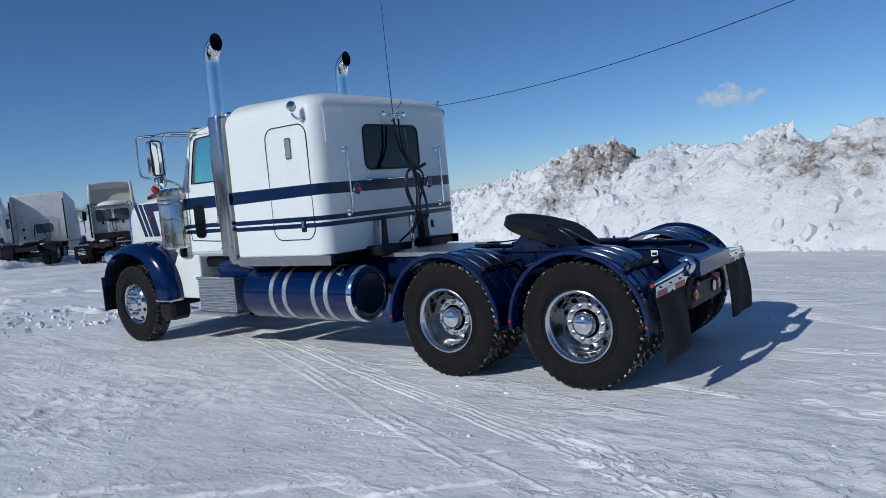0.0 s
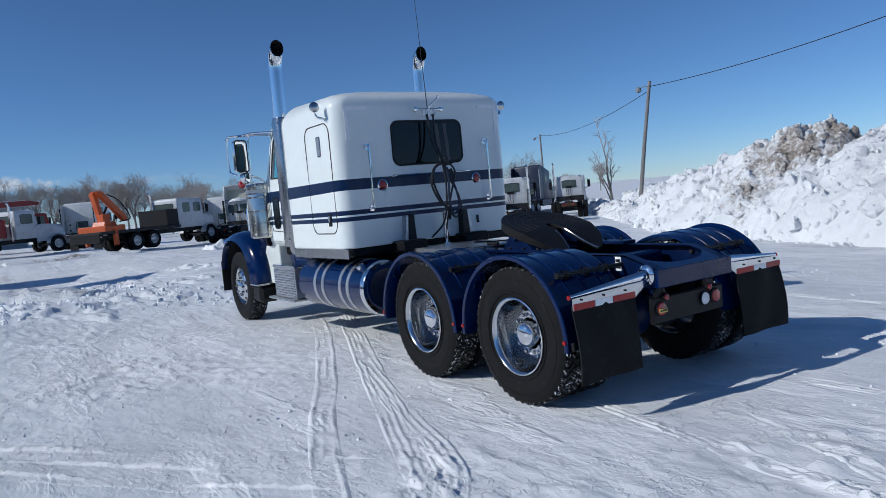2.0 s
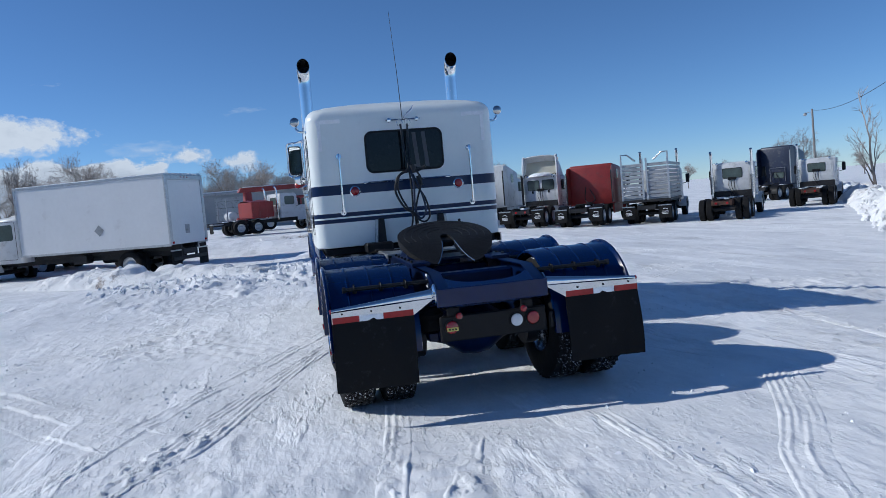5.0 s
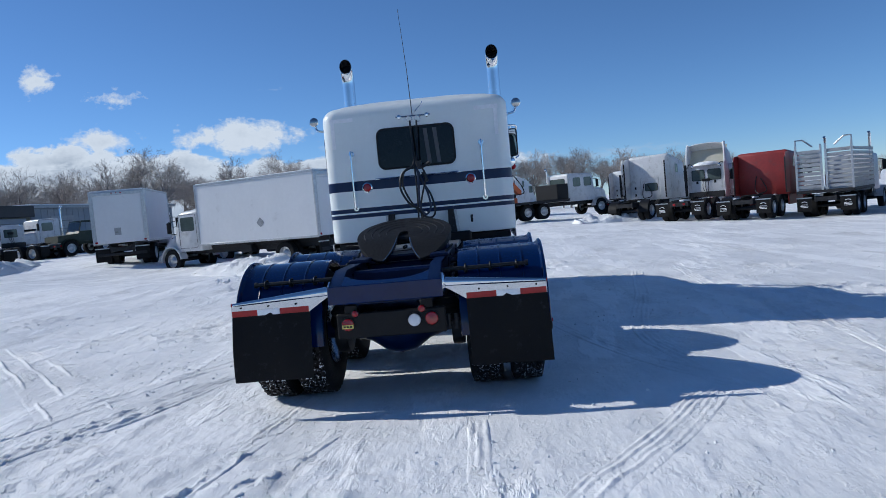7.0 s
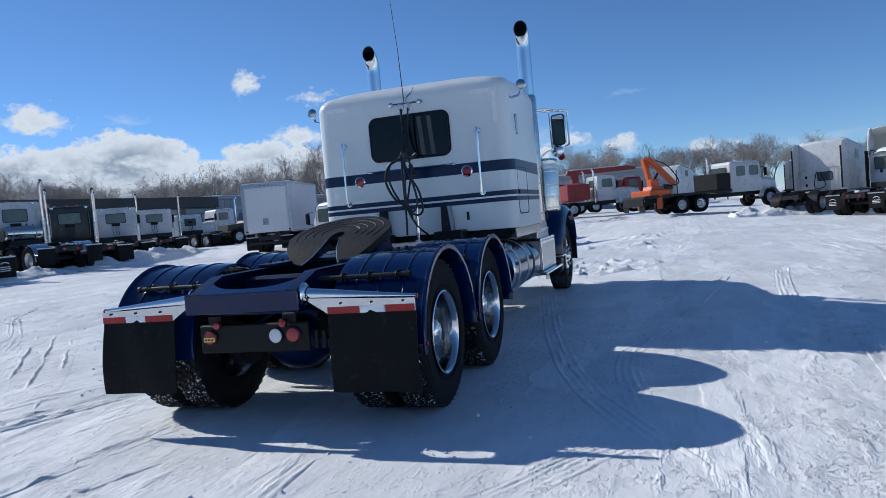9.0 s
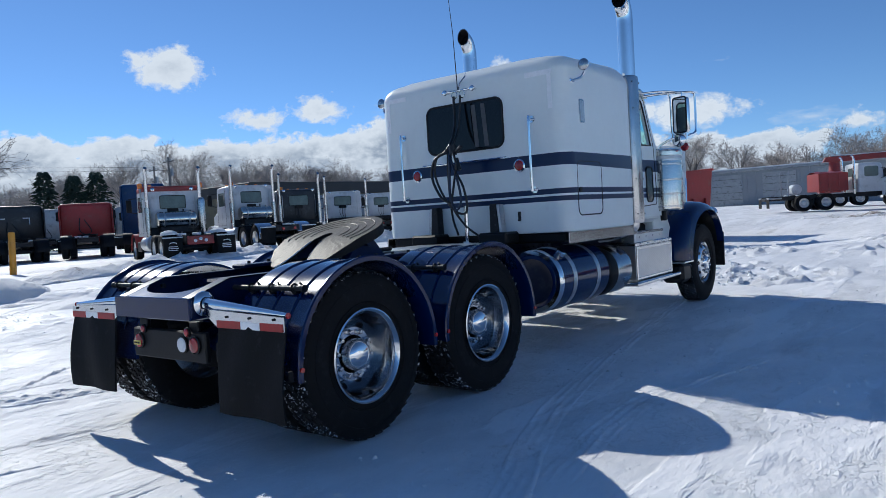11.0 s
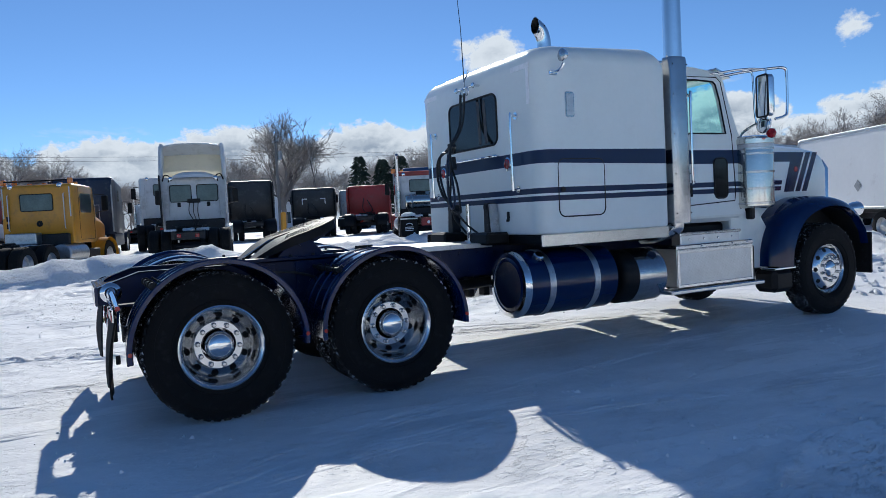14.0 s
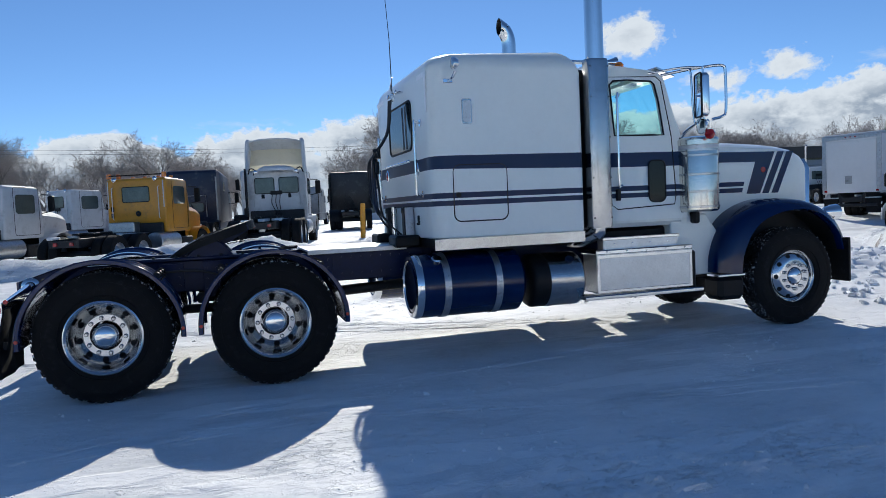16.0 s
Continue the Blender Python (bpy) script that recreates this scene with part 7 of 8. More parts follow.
def box_truck(label, x, y, heading, L=7.4, zt=3.75, cab=True, lift=0.0, paint="box_white", zb=1.15, rear_bumper=True):
    """x, y is the middle of the rear end."""
    v = thing("box_truck", label, "box truck", spot(x, y, heading, lift), "parked trucks")
    b = part("cargo_box", Mesh().box((L / 2, 0, (zb + zt) / 2), (L, 2.45, zt - zb), 0.03), M[paint], v, "white cargo box panels")
    for s in (1, -1):
        for z in (zb, zt):
            part("edge_rail", Mesh().box((L / 2, s * 1.22, z), (L + 0.02, 0.07, 0.09), 0.01), M["alu_dull"], b)
        for xx in (0.0, L):
            part("corner_post", Mesh().box((xx, s * 1.2, (zb + zt) / 2), (0.07, 0.11, zt - zb), 0.01), M["alu_dull"], b)
    part("roll_door", Mesh().box((-0.015, 0, (zb + zt) / 2 - 0.05), (0.03, 2.12, zt - zb - 0.4), 0.008), M[paint], b, "white rear roll door")
    for s in (1, -1):
        part("door_post", Mesh().box((-0.02, s * 1.13, (zb + zt) / 2), (0.05, 0.1, zt - zb), 0.01), M["alu_dull"], b)
    part("door_header", Mesh().box((-0.02, 0, zt - 0.1), (0.05, 2.2, 0.16), 0.01), M["alu_dull"], b)
    part("notice", Mesh().box((-0.034, 0.1, zb + 0.55), (0.006, 0.3, 0.34), 0.001), M["bg_grey"], b, "small grey square notice")
    for k in range(3):
        part("header_lamp", Mesh().box((-0.05, 0.2 * (k - 1), zt - 0.08), (0.02, 0.07, 0.04), 0.01), M["red_lens"], b)
    for s in (1, -1):
        part("tail_lamp", Mesh().box((-0.03, s * 1.1, zb + 0.08), (0.04, 0.12, 0.09), 0.02), M["red_lens"], b)
    part("notice", Mesh().box((L * 0.45, 1.232, zb + 0.75), (0.3, 0.006, 0.3), 0.001, Matrix.Rotation(radians(45), 3, "Y")), M["bg_grey"], b, "small grey diamond notice")
    part("roof_snow", Mesh().box((L / 2, 0, zt + 0.04), (L - 0.05, 2.36, 0.07), 0.03), M["pile"], b, "thin snow on the roof")
    axles = (1.9, L + 2.0) if cab else (1.4, 2.6)
    chassis(v, L + (2.6 if cab else -0.5), axles, "dark_steel", "plain", False, cab)
    part("sill_beam", Mesh().box((L / 2, 0.55, zb - 0.1), (L, 0.1, 0.2), 0.01).box((L / 2, -0.55, zb - 0.1), (L, 0.1, 0.2), 0.01), M["dark_steel"], v)
    if rear_bumper:
        part("rear_bumper", Mesh().box((0.05, 0, 0.62), (0.12, 2.2, 0.14), 0.02).box((0.08, 0.5, 0.82), (0.08, 0.1, 0.4), 0.01).box((0.08, -0.5, 0.82), (0.08, 0.1, 0.4), 0.01), M["dark_steel"], v)
    if cab:
        c = part("cab", rbody(L + 0.1, L + 1.75, 2.15, 0.9, 2.75, 0.2, 0.08, 0.8), M["bg_white"], v, "white cab")
        for s in (1, -1):
            pane(c, "y", (L + 0.85, s * 1.07, 2.12), 0.85, 0.62, 0.1)
            part("door_gap", Mesh().tube([(a, s * 1.08, q) for a, q in rrect(1.1, 1.5, 0.08, 3, (L + 0.85, 1.8))], 0.008, 5, True), M["dark_steel"], c)
        part("windshield", Mesh().box((L + 1.42, 0, 2.2), (0.05, 1.85, 0.75), 0.02, Matrix.Rotation(radians(-36), 3, "Y")), M["bg_glass"], c, "tinted windshield")
        hood_front(v, L + 1.45, L + 2.75, 2.0, 1.85, "bg_white", 0.6, 0.34)
        for s in (1, -1):
            part("hood_intake", Mesh().box((L + 2.0, s * 0.86, 1.5), (0.34, 0.03, 0.12), 0.01), M["black"], c, "dark hood side intake")
            part("arch_trim", Mesh().tube([(L + 2.0 + 0.63 * math.cos(radians(a)), s * 1.165, 0.52 + 0.63 * math.sin(radians(a))) for a in range(-5, 186, 12)], 0.03, 6), M["box_white"], c)
        part("cab_roof_snow", Mesh().lathe([(0.5, 0.0), (0.46, 0.1), (0.3, 0.2), (0.02, 0.24)], (L + 0.75, 0.25, 2.6), (0, 0, 1), 16), M["pile"], c, "snow lying on the cab roof")
        mirrors(v, L + 1.7, 2.15, 2.0)
    return v


def dump_truck(label, x, y, heading, cab_paint="bg_white", body="bg_red", lift=0.0, zt=2.5):
    v = thing("dump_truck", label, "dump truck", spot(x, y, heading, lift), "parked trucks")
    chassis(v, 7.6, (1.5, 2.8, 7.0), "dark_steel", "plain", False)
    b = part("dump_body", Mesh().prism([(0.1, 1.15), (-0.1, zt), (4.6, zt), (4.5, 1.15)], "y", -1.18, 1.18, 0.03), M[body], v, "red steel dump body")
    for i in range(6):
        for s in (1, -1):
            part("side_rib", Mesh().box((0.35 + i * 0.8, s * 1.2, (zt + 1.2) / 2), (0.1, 0.08, zt - 1.3), 0.02), M[body], b)
    for yy in (-0.8, 0.0, 0.8):
        part("gate_rib", Mesh().box((-0.02, yy, 1.5), (0.1, 0.16, 0.55), 0.02), M[body], b)
    for s in (1, -1):
        part("top_rail", Mesh().box((2.25, s * 1.17, zt + 0.02), (4.8, 0.12, 0.1), 0.02), M[body], b)
        part("tail_lamp", Mesh().box((0.0, s * 0.55, 1.2), (0.06, 0.16, 0.06), 0.015), M["white_lens"], b)
    part("cab_shield", Mesh().box((4.9, 0, max(2.85, zt + 0.1)), (0.9, 2.1, 0.08), 0.02), M[body], b)
    c = part("cab", rbody(4.9, 6.3, 2.1, 1.0, 2.75, 0.14, 0.05, 0.3), M[cab_paint], v, "white cab")
    pane(c, "x", (4.9, 0, 2.2), 0.9, 0.45)
    for s in (1, -1):
        pane(c, "y", (5.6, s * 1.045, 2.2), 0.75, 0.6, 0.1)
    bg_stack(v, 4.75, 0.95, 3.3)
    bg_stack(v, 4.75, -0.95, 3.3)
    hood_front(v, 6.2, 7.7, 1.75, 1.9, cab_paint)
    mirrors(v, 6.2, 2.1, 2.1)
    return v


def service_truck(x, y, heading):
    v = thing("service_truck", "white cab truck with faded red body and bare rear frame", "service truck", spot(x, y, heading), "parked trucks")
    chassis(v, 8.7, (2.1, 3.4, 8.0), "dark_steel", "plain", False)
    b = part("body_box", Mesh().box((3.85, 0, 1.72), (1.7, 2.2, 1.15), 0.04), M["bg_red"], v, "faded red steel body box")
    for xx in (3.05, 3.6, 4.15, 4.65):
        for s in (1, -1):
            part("side_rib", Mesh().box((xx, s * 1.11, 1.72), (0.08, 0.06, 1.1), 0.02), M["bg_red"], b)
    part("load_cover", Mesh().loft([[Vector((3.02 + 1.65 * k / 6, y, 2.24 + 0.16 * math.cos(y * 1.35) + 0.05 * math.sin(k * 2.1 + y * 3))) for y in (-1.1, -0.6, 0, 0.6, 1.1)] for k in range(7)], False), M["bg_red"], b, "sagging red cover")
    part("hose_drum", Mesh().cyl((1.9, -0.45, 1.4), (1.9, 0.45, 1.4), 0.32, 20, b=0.04), M["bg_white"], v, "white drum on the rear frame")
    for s in (1, -1):
        part("rear_guard", Mesh().box((0.4, s * 0.95, 0.9), (0.8, 0.5, 0.1), 0.03), M["bg_grey"], v)
        part("rack_post", Mesh().cyl((1.3, s * 0.8, 1.0), (1.3, s * 0.8, 2.6), 0.05, 10), M["bg_grey"], v)
    c = part("cab", rbody(5.3, 6.8, 2.1, 1.0, 2.8, 0.14, 0.05, 0.3), M["bg_white"], v, "white cab")
    pane(c, "x", (5.3, 0, 2.25), 1.0, 0.5)
    for s in (1, -1):
        pane(c, "y", (6.05, s * 1.045, 2.25), 0.8, 0.62, 0.1)
        bg_stack(v, 5.1, s * 0.95, 3.3)
    hood_front(v, 6.7, 8.75, 1.75, 1.95, "bg_white")
    mirrors(v, 6.7, 2.1, 2.1)
    return v


def boom_truck(x, y, heading):
    v = thing("boom_truck", "red truck with long folded red boom", "boom truck", spot(x, y, heading), "parked trucks")
    chassis(v, 8.6, (1.4, 2.7, 7.9), "dark_steel", "plain", False)
    part("deck", Mesh().box((2.5, 0, 1.15), (4.9, 2.3, 0.2), 0.03), M["bg_red"], v, "red deck")
    part("turret", Mesh().lathe([(0.7, 1.2), (0.65, 1.6), (0.45, 1.9), (0.35, 3.4)], (1.2, 0, 0), (0, 0, 1), 20, False, True), M["bg_red"], v)
    bm_ = part("boom", Mesh().prism([(0.4, 3.35), (0.6, 3.7), (5.6, 3.78), (6.4, 3.6), (6.3, 3.4), (1.2, 3.3)], "y", -0.35, 0.35, 0.05), M["bg_red"], v, "long red folded boom")
    part("boom_snow", Mesh().box((3.2, 0, 3.77), (4.6, 0.6, 0.07), 0.03), M["pile"], bm_, "snow along the boom")
    part("rear_hopper", Mesh().prism([(4.0, 1.2), (3.8, 2.4), (5.0, 2.6), (5.0, 1.2)], "y", -1.1, 1.1, 0.04), M["bg_red"], v)
    c = part("cab", rbody(5.2, 6.7, 2.1, 1.0, 2.75, 0.14, 0.05, 0.3), M["bg_red"], v, "red cab")
    for s in (1, -1):
        pane(c, "y", (5.95, s * 1.045, 2.2), 0.8, 0.6, 0.1)
    hood_front(v, 6.6, 8.6, 1.75, 1.9, "bg_red")
    mirrors(v, 6.6, 2.1, 2.1)
    return v


def crane_truck(x, y, heading):
    v = thing("crane_truck", "white crew cab flatbed truck with folded orange loading crane", "crane truck", spot(x, y, heading), "parked trucks")
    chassis(v, 9.7, (2.6, 3.9, 8.9), "dark_steel", "plain", False)
    part("flat_deck", Mesh().box((3.05, 0, 1.12), (6.1, 2.4, 0.16), 0.02), M["dark_steel"], v, "dark flat deck")
    part("rear_skirt", Mesh().box((0.1, 0, 0.85), (0.3, 2.3, 0.5), 0.03), M["black"], v)
    part("headboard", Mesh().box((5.55, 0, 1.7), (0.95, 2.3, 1.0), 0.03), M["black"], v, "black deck box")
    cr = part("crane", Mesh().box((1.2, 0, 1.33), (1.4, 2.2, 0.4), 0.06).prism([(0.95, 1.5), (1.05, 1.75), (1.75, 1.75), (1.9, 1.5)], 'y', -0.5, 0.5, 0.05), M["orange"], v, "orange crane base")
    part("crane_post", Mesh().box((1.4, 0, 1.95), (0.5, 0.6, 0.5), 0.06), M["orange"], cr)
    part("main_boom", Mesh().prism([(1.25, 1.8), (1.55, 1.8), (1.3, 2.7), (1.2, 3.3), (1.05, 3.48), (0.88, 3.38)], "y", 0.02, 0.34, 0.03), M["orange"], cr, "orange main boom")
    part("folding_boom", Mesh().prism([(0.92, 3.48), (1.2, 3.5), (1.4, 3.36), (2.85, 1.95), (2.8, 1.7), (2.62, 1.72), (1.25, 3.1)], "y", -0.3, 0.0, 0.03), M["orange"], cr, "orange folded jib")
    part("ram", Mesh().cyl((1.6, 0.42, 1.9), (2.1, 0.42, 2.6), 0.07, 12), M["black"], cr, "black hydraulic ram")
    part("hose_loop", Mesh().tube(smooth_path([(1.5, -0.32, 3.3), (2.3, -0.36, 2.9), (3.0, -0.34, 1.9), (2.2, -0.34, 1.7)], 6), 0.035, 8), M["black"], cr, "black hydraulic hose")
    for s in (1, -1):
        part("stabiliser", Mesh().box((1.1, s * 1.1, 0.85), (0.26, 0.2, 0.9), 0.03), M["orange"], cr)
    c = part("cab", rbody(6.1, 8.4, 2.15, 0.98, 2.85, 0.16, 0.05, 0.25), M["bg_white"], v, "white crew cab")
    pane(c, "x", (6.1, 0, 2.3), 1.5, 0.45)
    for s in (1, -1):
        for xx in (6.85, 7.8):
            pane(c, "y", (xx, s * 1.07, 2.25), 0.65, 0.6, 0.1)
    bg_stack(v, 6.0, 0.95, 3.3)
    hood_front(v, 8.3, 9.7, 1.8, 1.9, "bg_white")
    mirrors(v, 8.4, 2.15, 2.1)
    return v


def stake_truck(x, y, heading):
    v = thing("stake_truck", "truck with tall weathered aluminium stake body", "stake truck", spot(x, y, heading), "parked trucks")
    chassis(v, 8.2, (1.1, 2.4, 7.6), "dark_steel", "marked", False)
    part("deck", Mesh().box((2.3, 0, 1.2), (4.6, 2.4, 0.14), 0.02), M["dark_steel"], v)
    bd = part("stake_body", Mesh().box((2.4, 0, 1.3), (4.6, 2.36, 0.06), 0.01), M["bg_grey"], v, "grey aluminium stake body")
    for k in range(9):
        z = 1.42 + k * 0.2
        for s in (1, -1):
            part("slat", Mesh().box((0.08, s * 0.62, z), (0.04, 1.05, 0.15), 0.01), M["bg_grey"], bd)
            part("slat", Mesh().box((2.4, s * 1.18, z), (4.5, 0.04, 0.15), 0.01), M["bg_grey"], bd)
    for yy in (-1.15, -0.1, 0.1, 1.15):
        part("stake", Mesh().box((0.04, yy, 2.3), (0.07, 0.09, 2.1), 0.01), M["alu_dull"], bd)
    for s in (1, -1):
        part("end_frame", Mesh().tube([(0.1, s * 1.15, 3.2), (0.1, s * 1.15, 3.6), (0.1, s * 0.85, 3.6), (0.1, s * 0.45, 3.25)], 0.04, 6), M["alu_dull"], bd)
        bg_stack(v, 5.1, s * 1.0, 3.85)
    c = part("cab", rbody(5.3, 6.8, 2.1, 1.0, 2.85, 0.14, 0.05, 0.3), M["bg_white"], v, "white cab")
    hood_front(v, 6.7, 8.3, 1.75, 1.95, "bg_white")
    mirrors(v, 6.7, 2.1, 2.2)
    return v


def cab_back(x, y, heading, d=3.9):
    """Place of the rear end, from the place of the cab's back."""
    return x - d * math.cos(radians(heading)), y - d * math.sin(radians(heading)), heading


HR = -37
sleeper_tractor("white tall sleeper tractor parked in a row, smooth back panel", *cab_back(35.3, -10.1, HR, 3.3), "bg_white", 3.55)
fairing_tractor("white day cab tractor with cream lined roof fairing", *cab_back(33.0, -12.6, HR, 3.9), "bg_white", 0, "marked")
sleeper_tractor("dark red flat backed sleeper tractor with marked mud flaps", *cab_back(30.5, -14.6, HR, 3.3), "bg_red", 3.2, "marked", 0.2, "bg_black", False)
stake_truck(*cab_back(27.6, -16.3, HR, 0.3))
day_tractor("old white day cab with rusty bare frame", *cab_back(27.4, -21.1, -42, 3.9), "bg_white", "", 1, 2, 2.8, "", "rust", False, False, 0, False, 3.4)
day_tractor("old white low cab with rusty bare frame, single stack", *cab_back(31.6, -29.6, -45, 3.9), "bg_white", "", 1, 1, 2.7, "", "rust", False, False, 0, False, 3.6)
sleeper_tractor("dark navy tall sleeper tractor behind others", *cab_back(41, -34, -60, 3.3), "bg_navy", 3.9, "", 0.8, "bg_grey", True)
crane_truck(39.3, -0.6, -56)
service_truck(46.0, 7.4, -62)
boom_truck(57.0, 6.2, -76)
dump_truck("red dump truck with tall red tailgate", 28.2, 6.0, 68, "faded_red", "faded_red", 0, 3.0)
box_truck("white box truck with plain panels, snow on its roof", 22.85, 5.4, 65, 6.6)
box_truck("white box trailer truck showing its rear", 26.7, 16.6, 14, 5.5, 3.6)
fairing_tractor("white day cab tractor with cream lined fairing beyond the tall sleeper", *cab_back(46.5, -11.6, HR, 3.9), "bg_white")
sleeper_tractor("white sleeper tractor beyond the crane truck", *cab_back(56, -2.5, -30, 3.3), "bg_white", 3.4)
sleeper_tractor("white sleeper tractor parked far behind", *cab_back(52, -12, -40, 3.3), "bg_white", 3.3)
HL = 55
day_tractor("white day cab with red roof and tall stacks", *cab_back(12.4, 20.9, 70, 3.9), "bg_white", "bg_red", 1, 2, 2.85, "marked", "dark_steel", True, True, -0.1, True, 3.6, "muffler", "bg_red")
day_tractor("white day cab with headache rack hoses and stacks", *cab_back(17.2, 22.3, 74, 3.9), "bg_white", "", 1, 2, 2.9, "plain", "dark_steel", True, True, 0.05, True, 3.75, "fenders")
day_tractor("black day cab tractor beside white ones", *cab_back(20.6, 23.0, 62, 3.9), "bg_black", "", 1, 2, 2.85, "plain", "dark_steel", True, True, -0.05)
day_tractor("white day cab in a row, single stack", *cab_back(25.7, 25.1, HL - 6, 3.9), "bg_white", "", 1, 1, 2.85, "plain", "dark_steel", True, False, -0.1, True, 3.7)
day_tractor("white day cab in a row, tall stack", *cab_back(32.0, 27.9, HL - 8, 3.9), "bg_white", "", 1, 1, 2.85, "plain", "dark_steel", True, False, -0.1, True, 3.8)
day_tractor("white low day cab far in the row", *cab_back(38.6, 30.3, 74, 3.9), "bg_white", "", 1, 1, 2.5, "plain", "dark_steel", True, False, -0.1, True, 3.9)
day_tractor("white conventional cab far in the row", *cab_back(45.2, 31.6, 150, 3.9), "bg_white", "", 1, 1, 2.85, "plain", "dark_steel", True, False, -0.1, True, 3.7)
sleeper_tractor("deep blue sleeper tractor behind the red roofed cab", *cab_back(19.6, 35.6, 60, 3.3), "deep_blue", 4.0, "", 0.3, "deep_blue", False)
fairing_tractor("white day cab tractor with tall cream lined roof fairing", *cab_back(2.9, 18.95, 78, 3.9), "bg_white", -0.05)
yel = day_tractor("yellow day cab tractor with bright tanks", *cab_back(-1.75, 18.3, 66, 3.9), "yellow", "", 1, 0, 2.85, "", "dark_steel", True, True, -0.25)
for z in (1.62, 1.84):
    part("side_vent", Mesh().box((3.89, 0.86, z), (0.03, 0.09, 0.15), 0.01), M["black"], yel)
part("back_emblem", Mesh().lathe([(0.1, 0), (0.08, 0.02), (0.01, 0.025)], (3.9, -0.05, 1.66), (-1, 0, 0), 8), M["black"], yel)
part("tool_box", Mesh().box((3.6, 0.3, 1.22), (0.4, 0.9, 0.34), 0.03), M["alu_dull"], yel, "bright metal box behind the cab")
for s in (1, -1):
    part("corner_lamp", Mesh().cyl((4.0, s * 0.98, 2.85), (4.0, s * 0.98, 3.02), 0.08, 12, b=0.02), M["amber_lens"], yel, "amber corner lamp")
    part("marker_strip", Mesh().box((3.89, s * 0.98, 2.3), (0.02, 0.03, 0.9), 0.005), M["alu_dull"], yel)
part("roof_rack", Mesh().tube([(3.95, -0.95, 2.95), (3.95, 0.95, 2.95)], 0.02, 6), M["black"], yel)
day_tractor("white day cab tractor beside the yellow one", *cab_back(-6.3, 17.6, 62, 3.9), "bg_white", "", 1, 1, 2.7, "", "dark_steel", True, False, -0.2)
day_tractor("white day cab tractor far behind the yellow one", *cab_back(-6.2, 29, 40, 3.9), "bg_white", "", 1, 0, 2.85, "", "dark_steel", True, False, -0.15)
sleeper_tractor("red sleeper tractor far behind the yellow one", *cab_back(-3.6, 36, 60, 3.3), "bg_red", 2.9, "", 0.4, "bg_black", False, -0.05)
sleeper_tractor("dark sleeper tractor behind the yellow cab", *cab_back(-0.3, 28, 78, 3.3), "bg_navy", 3.5, "", 0.4, "bg_grey", True, -0.15)
sleeper_tractor("black flat backed sleeper tractor", *cab_back(8.2, 34.1, 79, 3.3), "bg_black", 3.3, "", 0.05, "bg_black", False, 0.05)
sleeper_tractor("black sleeper tractor with grey trim", *cab_back(11.7, 33.7, 72, 3.3), "bg_black", 2.78, "", 0.3, "bg_black", False, 0.02, 2.5)
sleeper_tractor("faded red sleeper tractor beside the black one", *cab_back(14.6, 32.4, 64, 3.3), "faded_red", 2.75, "", 0.35, "faded_red", False, 0.05)


day_tractor("white day cab tractor behind the tall fairing tractor", *cab_back(2.9, 27.0, 84, 3.9), "bg_white", "", 1, 0, 3.1, "", "dark_steel", True, False, 0.1)

FAR = [day_tractor("white day cab tractor far back in the yard", -14.5, 34, 58, "bg_white", "", 1, 1, 2.8, "plain", "dark_steel", True, False, -0.05),
       sleeper_tractor("grey flat backed sleeper tractor far back", -20, 40, 60, "bg_grey", 3.3, "plain", 0.4, "black", False, -0.05)]
for k, (x, y, h) in enumerate([(-10.5, 43, 62), (-3.5, 47, 66), (3.0, 46, 70), (6.5, 49, 72), (19, 47, 66), (24.5, 46, 60), (-26, 33, 56), (-31, 41, 58), (-17, 50, 62), (30.5, 36, 52)]):
    copy_thing(FAR[(k * 2 + k // 3) % 2], spot(x, y, h, -0.05))


def field_truck(x, y, heading):
    v = thing("off_road_truck", "dark green open off road truck with pale wheels", "off-road truck", spot(x, y, heading), "parked trucks")
    part("frame", Mesh().box((1.9, 0, 0.85), (3.9, 0.9, 0.24), 0.03), M["green"], v)
    for xx in (0.8, 3.2):
        part("axle", Mesh().cyl((xx, -0.9, 0.52), (xx, 0.9, 0.52), 0.07, 10), M["dark_steel"], v)
        for s in (1, -1):
            bg_wheel(v, xx, s * 0.92, s)
    b = part("tub", Mesh().prism([(0.0, 0.95), (0.0, 1.6), (2.4, 1.6), (2.5, 1.45), (3.9, 1.35), (3.95, 0.9)], "y", -0.85, 0.85, 0.04), M["green"], v, "dark green body tub")
    for s in (1, -1):
        part("fender", Mesh().loft([[Vector((3.2 + 0.62 * math.cos(radians(a)), s * yy, 0.52 + 0.62 * math.sin(radians(a)))) for yy in (0.7, 1.08)] for a in range(0, 181, 15)], False), M["green"], b)
        part("screen_post", Mesh().tube([(2.45, s * 0.75, 1.5), (2.2, s * 0.72, 2.25), (0.4, s * 0.72, 2.2), (0.1, s * 0.75, 1.55)], 0.035, 7), M["green"], b)
    part("canvas_roof", Mesh().loft([[Vector((xx, yy, 2.24 + 0.06 * math.cos(yy * 1.8) - 0.02 * math.sin(xx * 4))) for yy in (-0.75, -0.4, 0, 0.4, 0.75)] for xx in (0.35, 0.9, 1.5, 2.2)], False), M["green"], b, "dark canvas roof")
    part("windshield", Mesh().box((2.33, 0, 1.9), (0.03, 1.4, 0.55), 0.01, Matrix.Rotation(radians(-18), 3, "Y")), M["bg_glass"], b, "flat windshield")


field_truck(41.6, 25.4, 150)

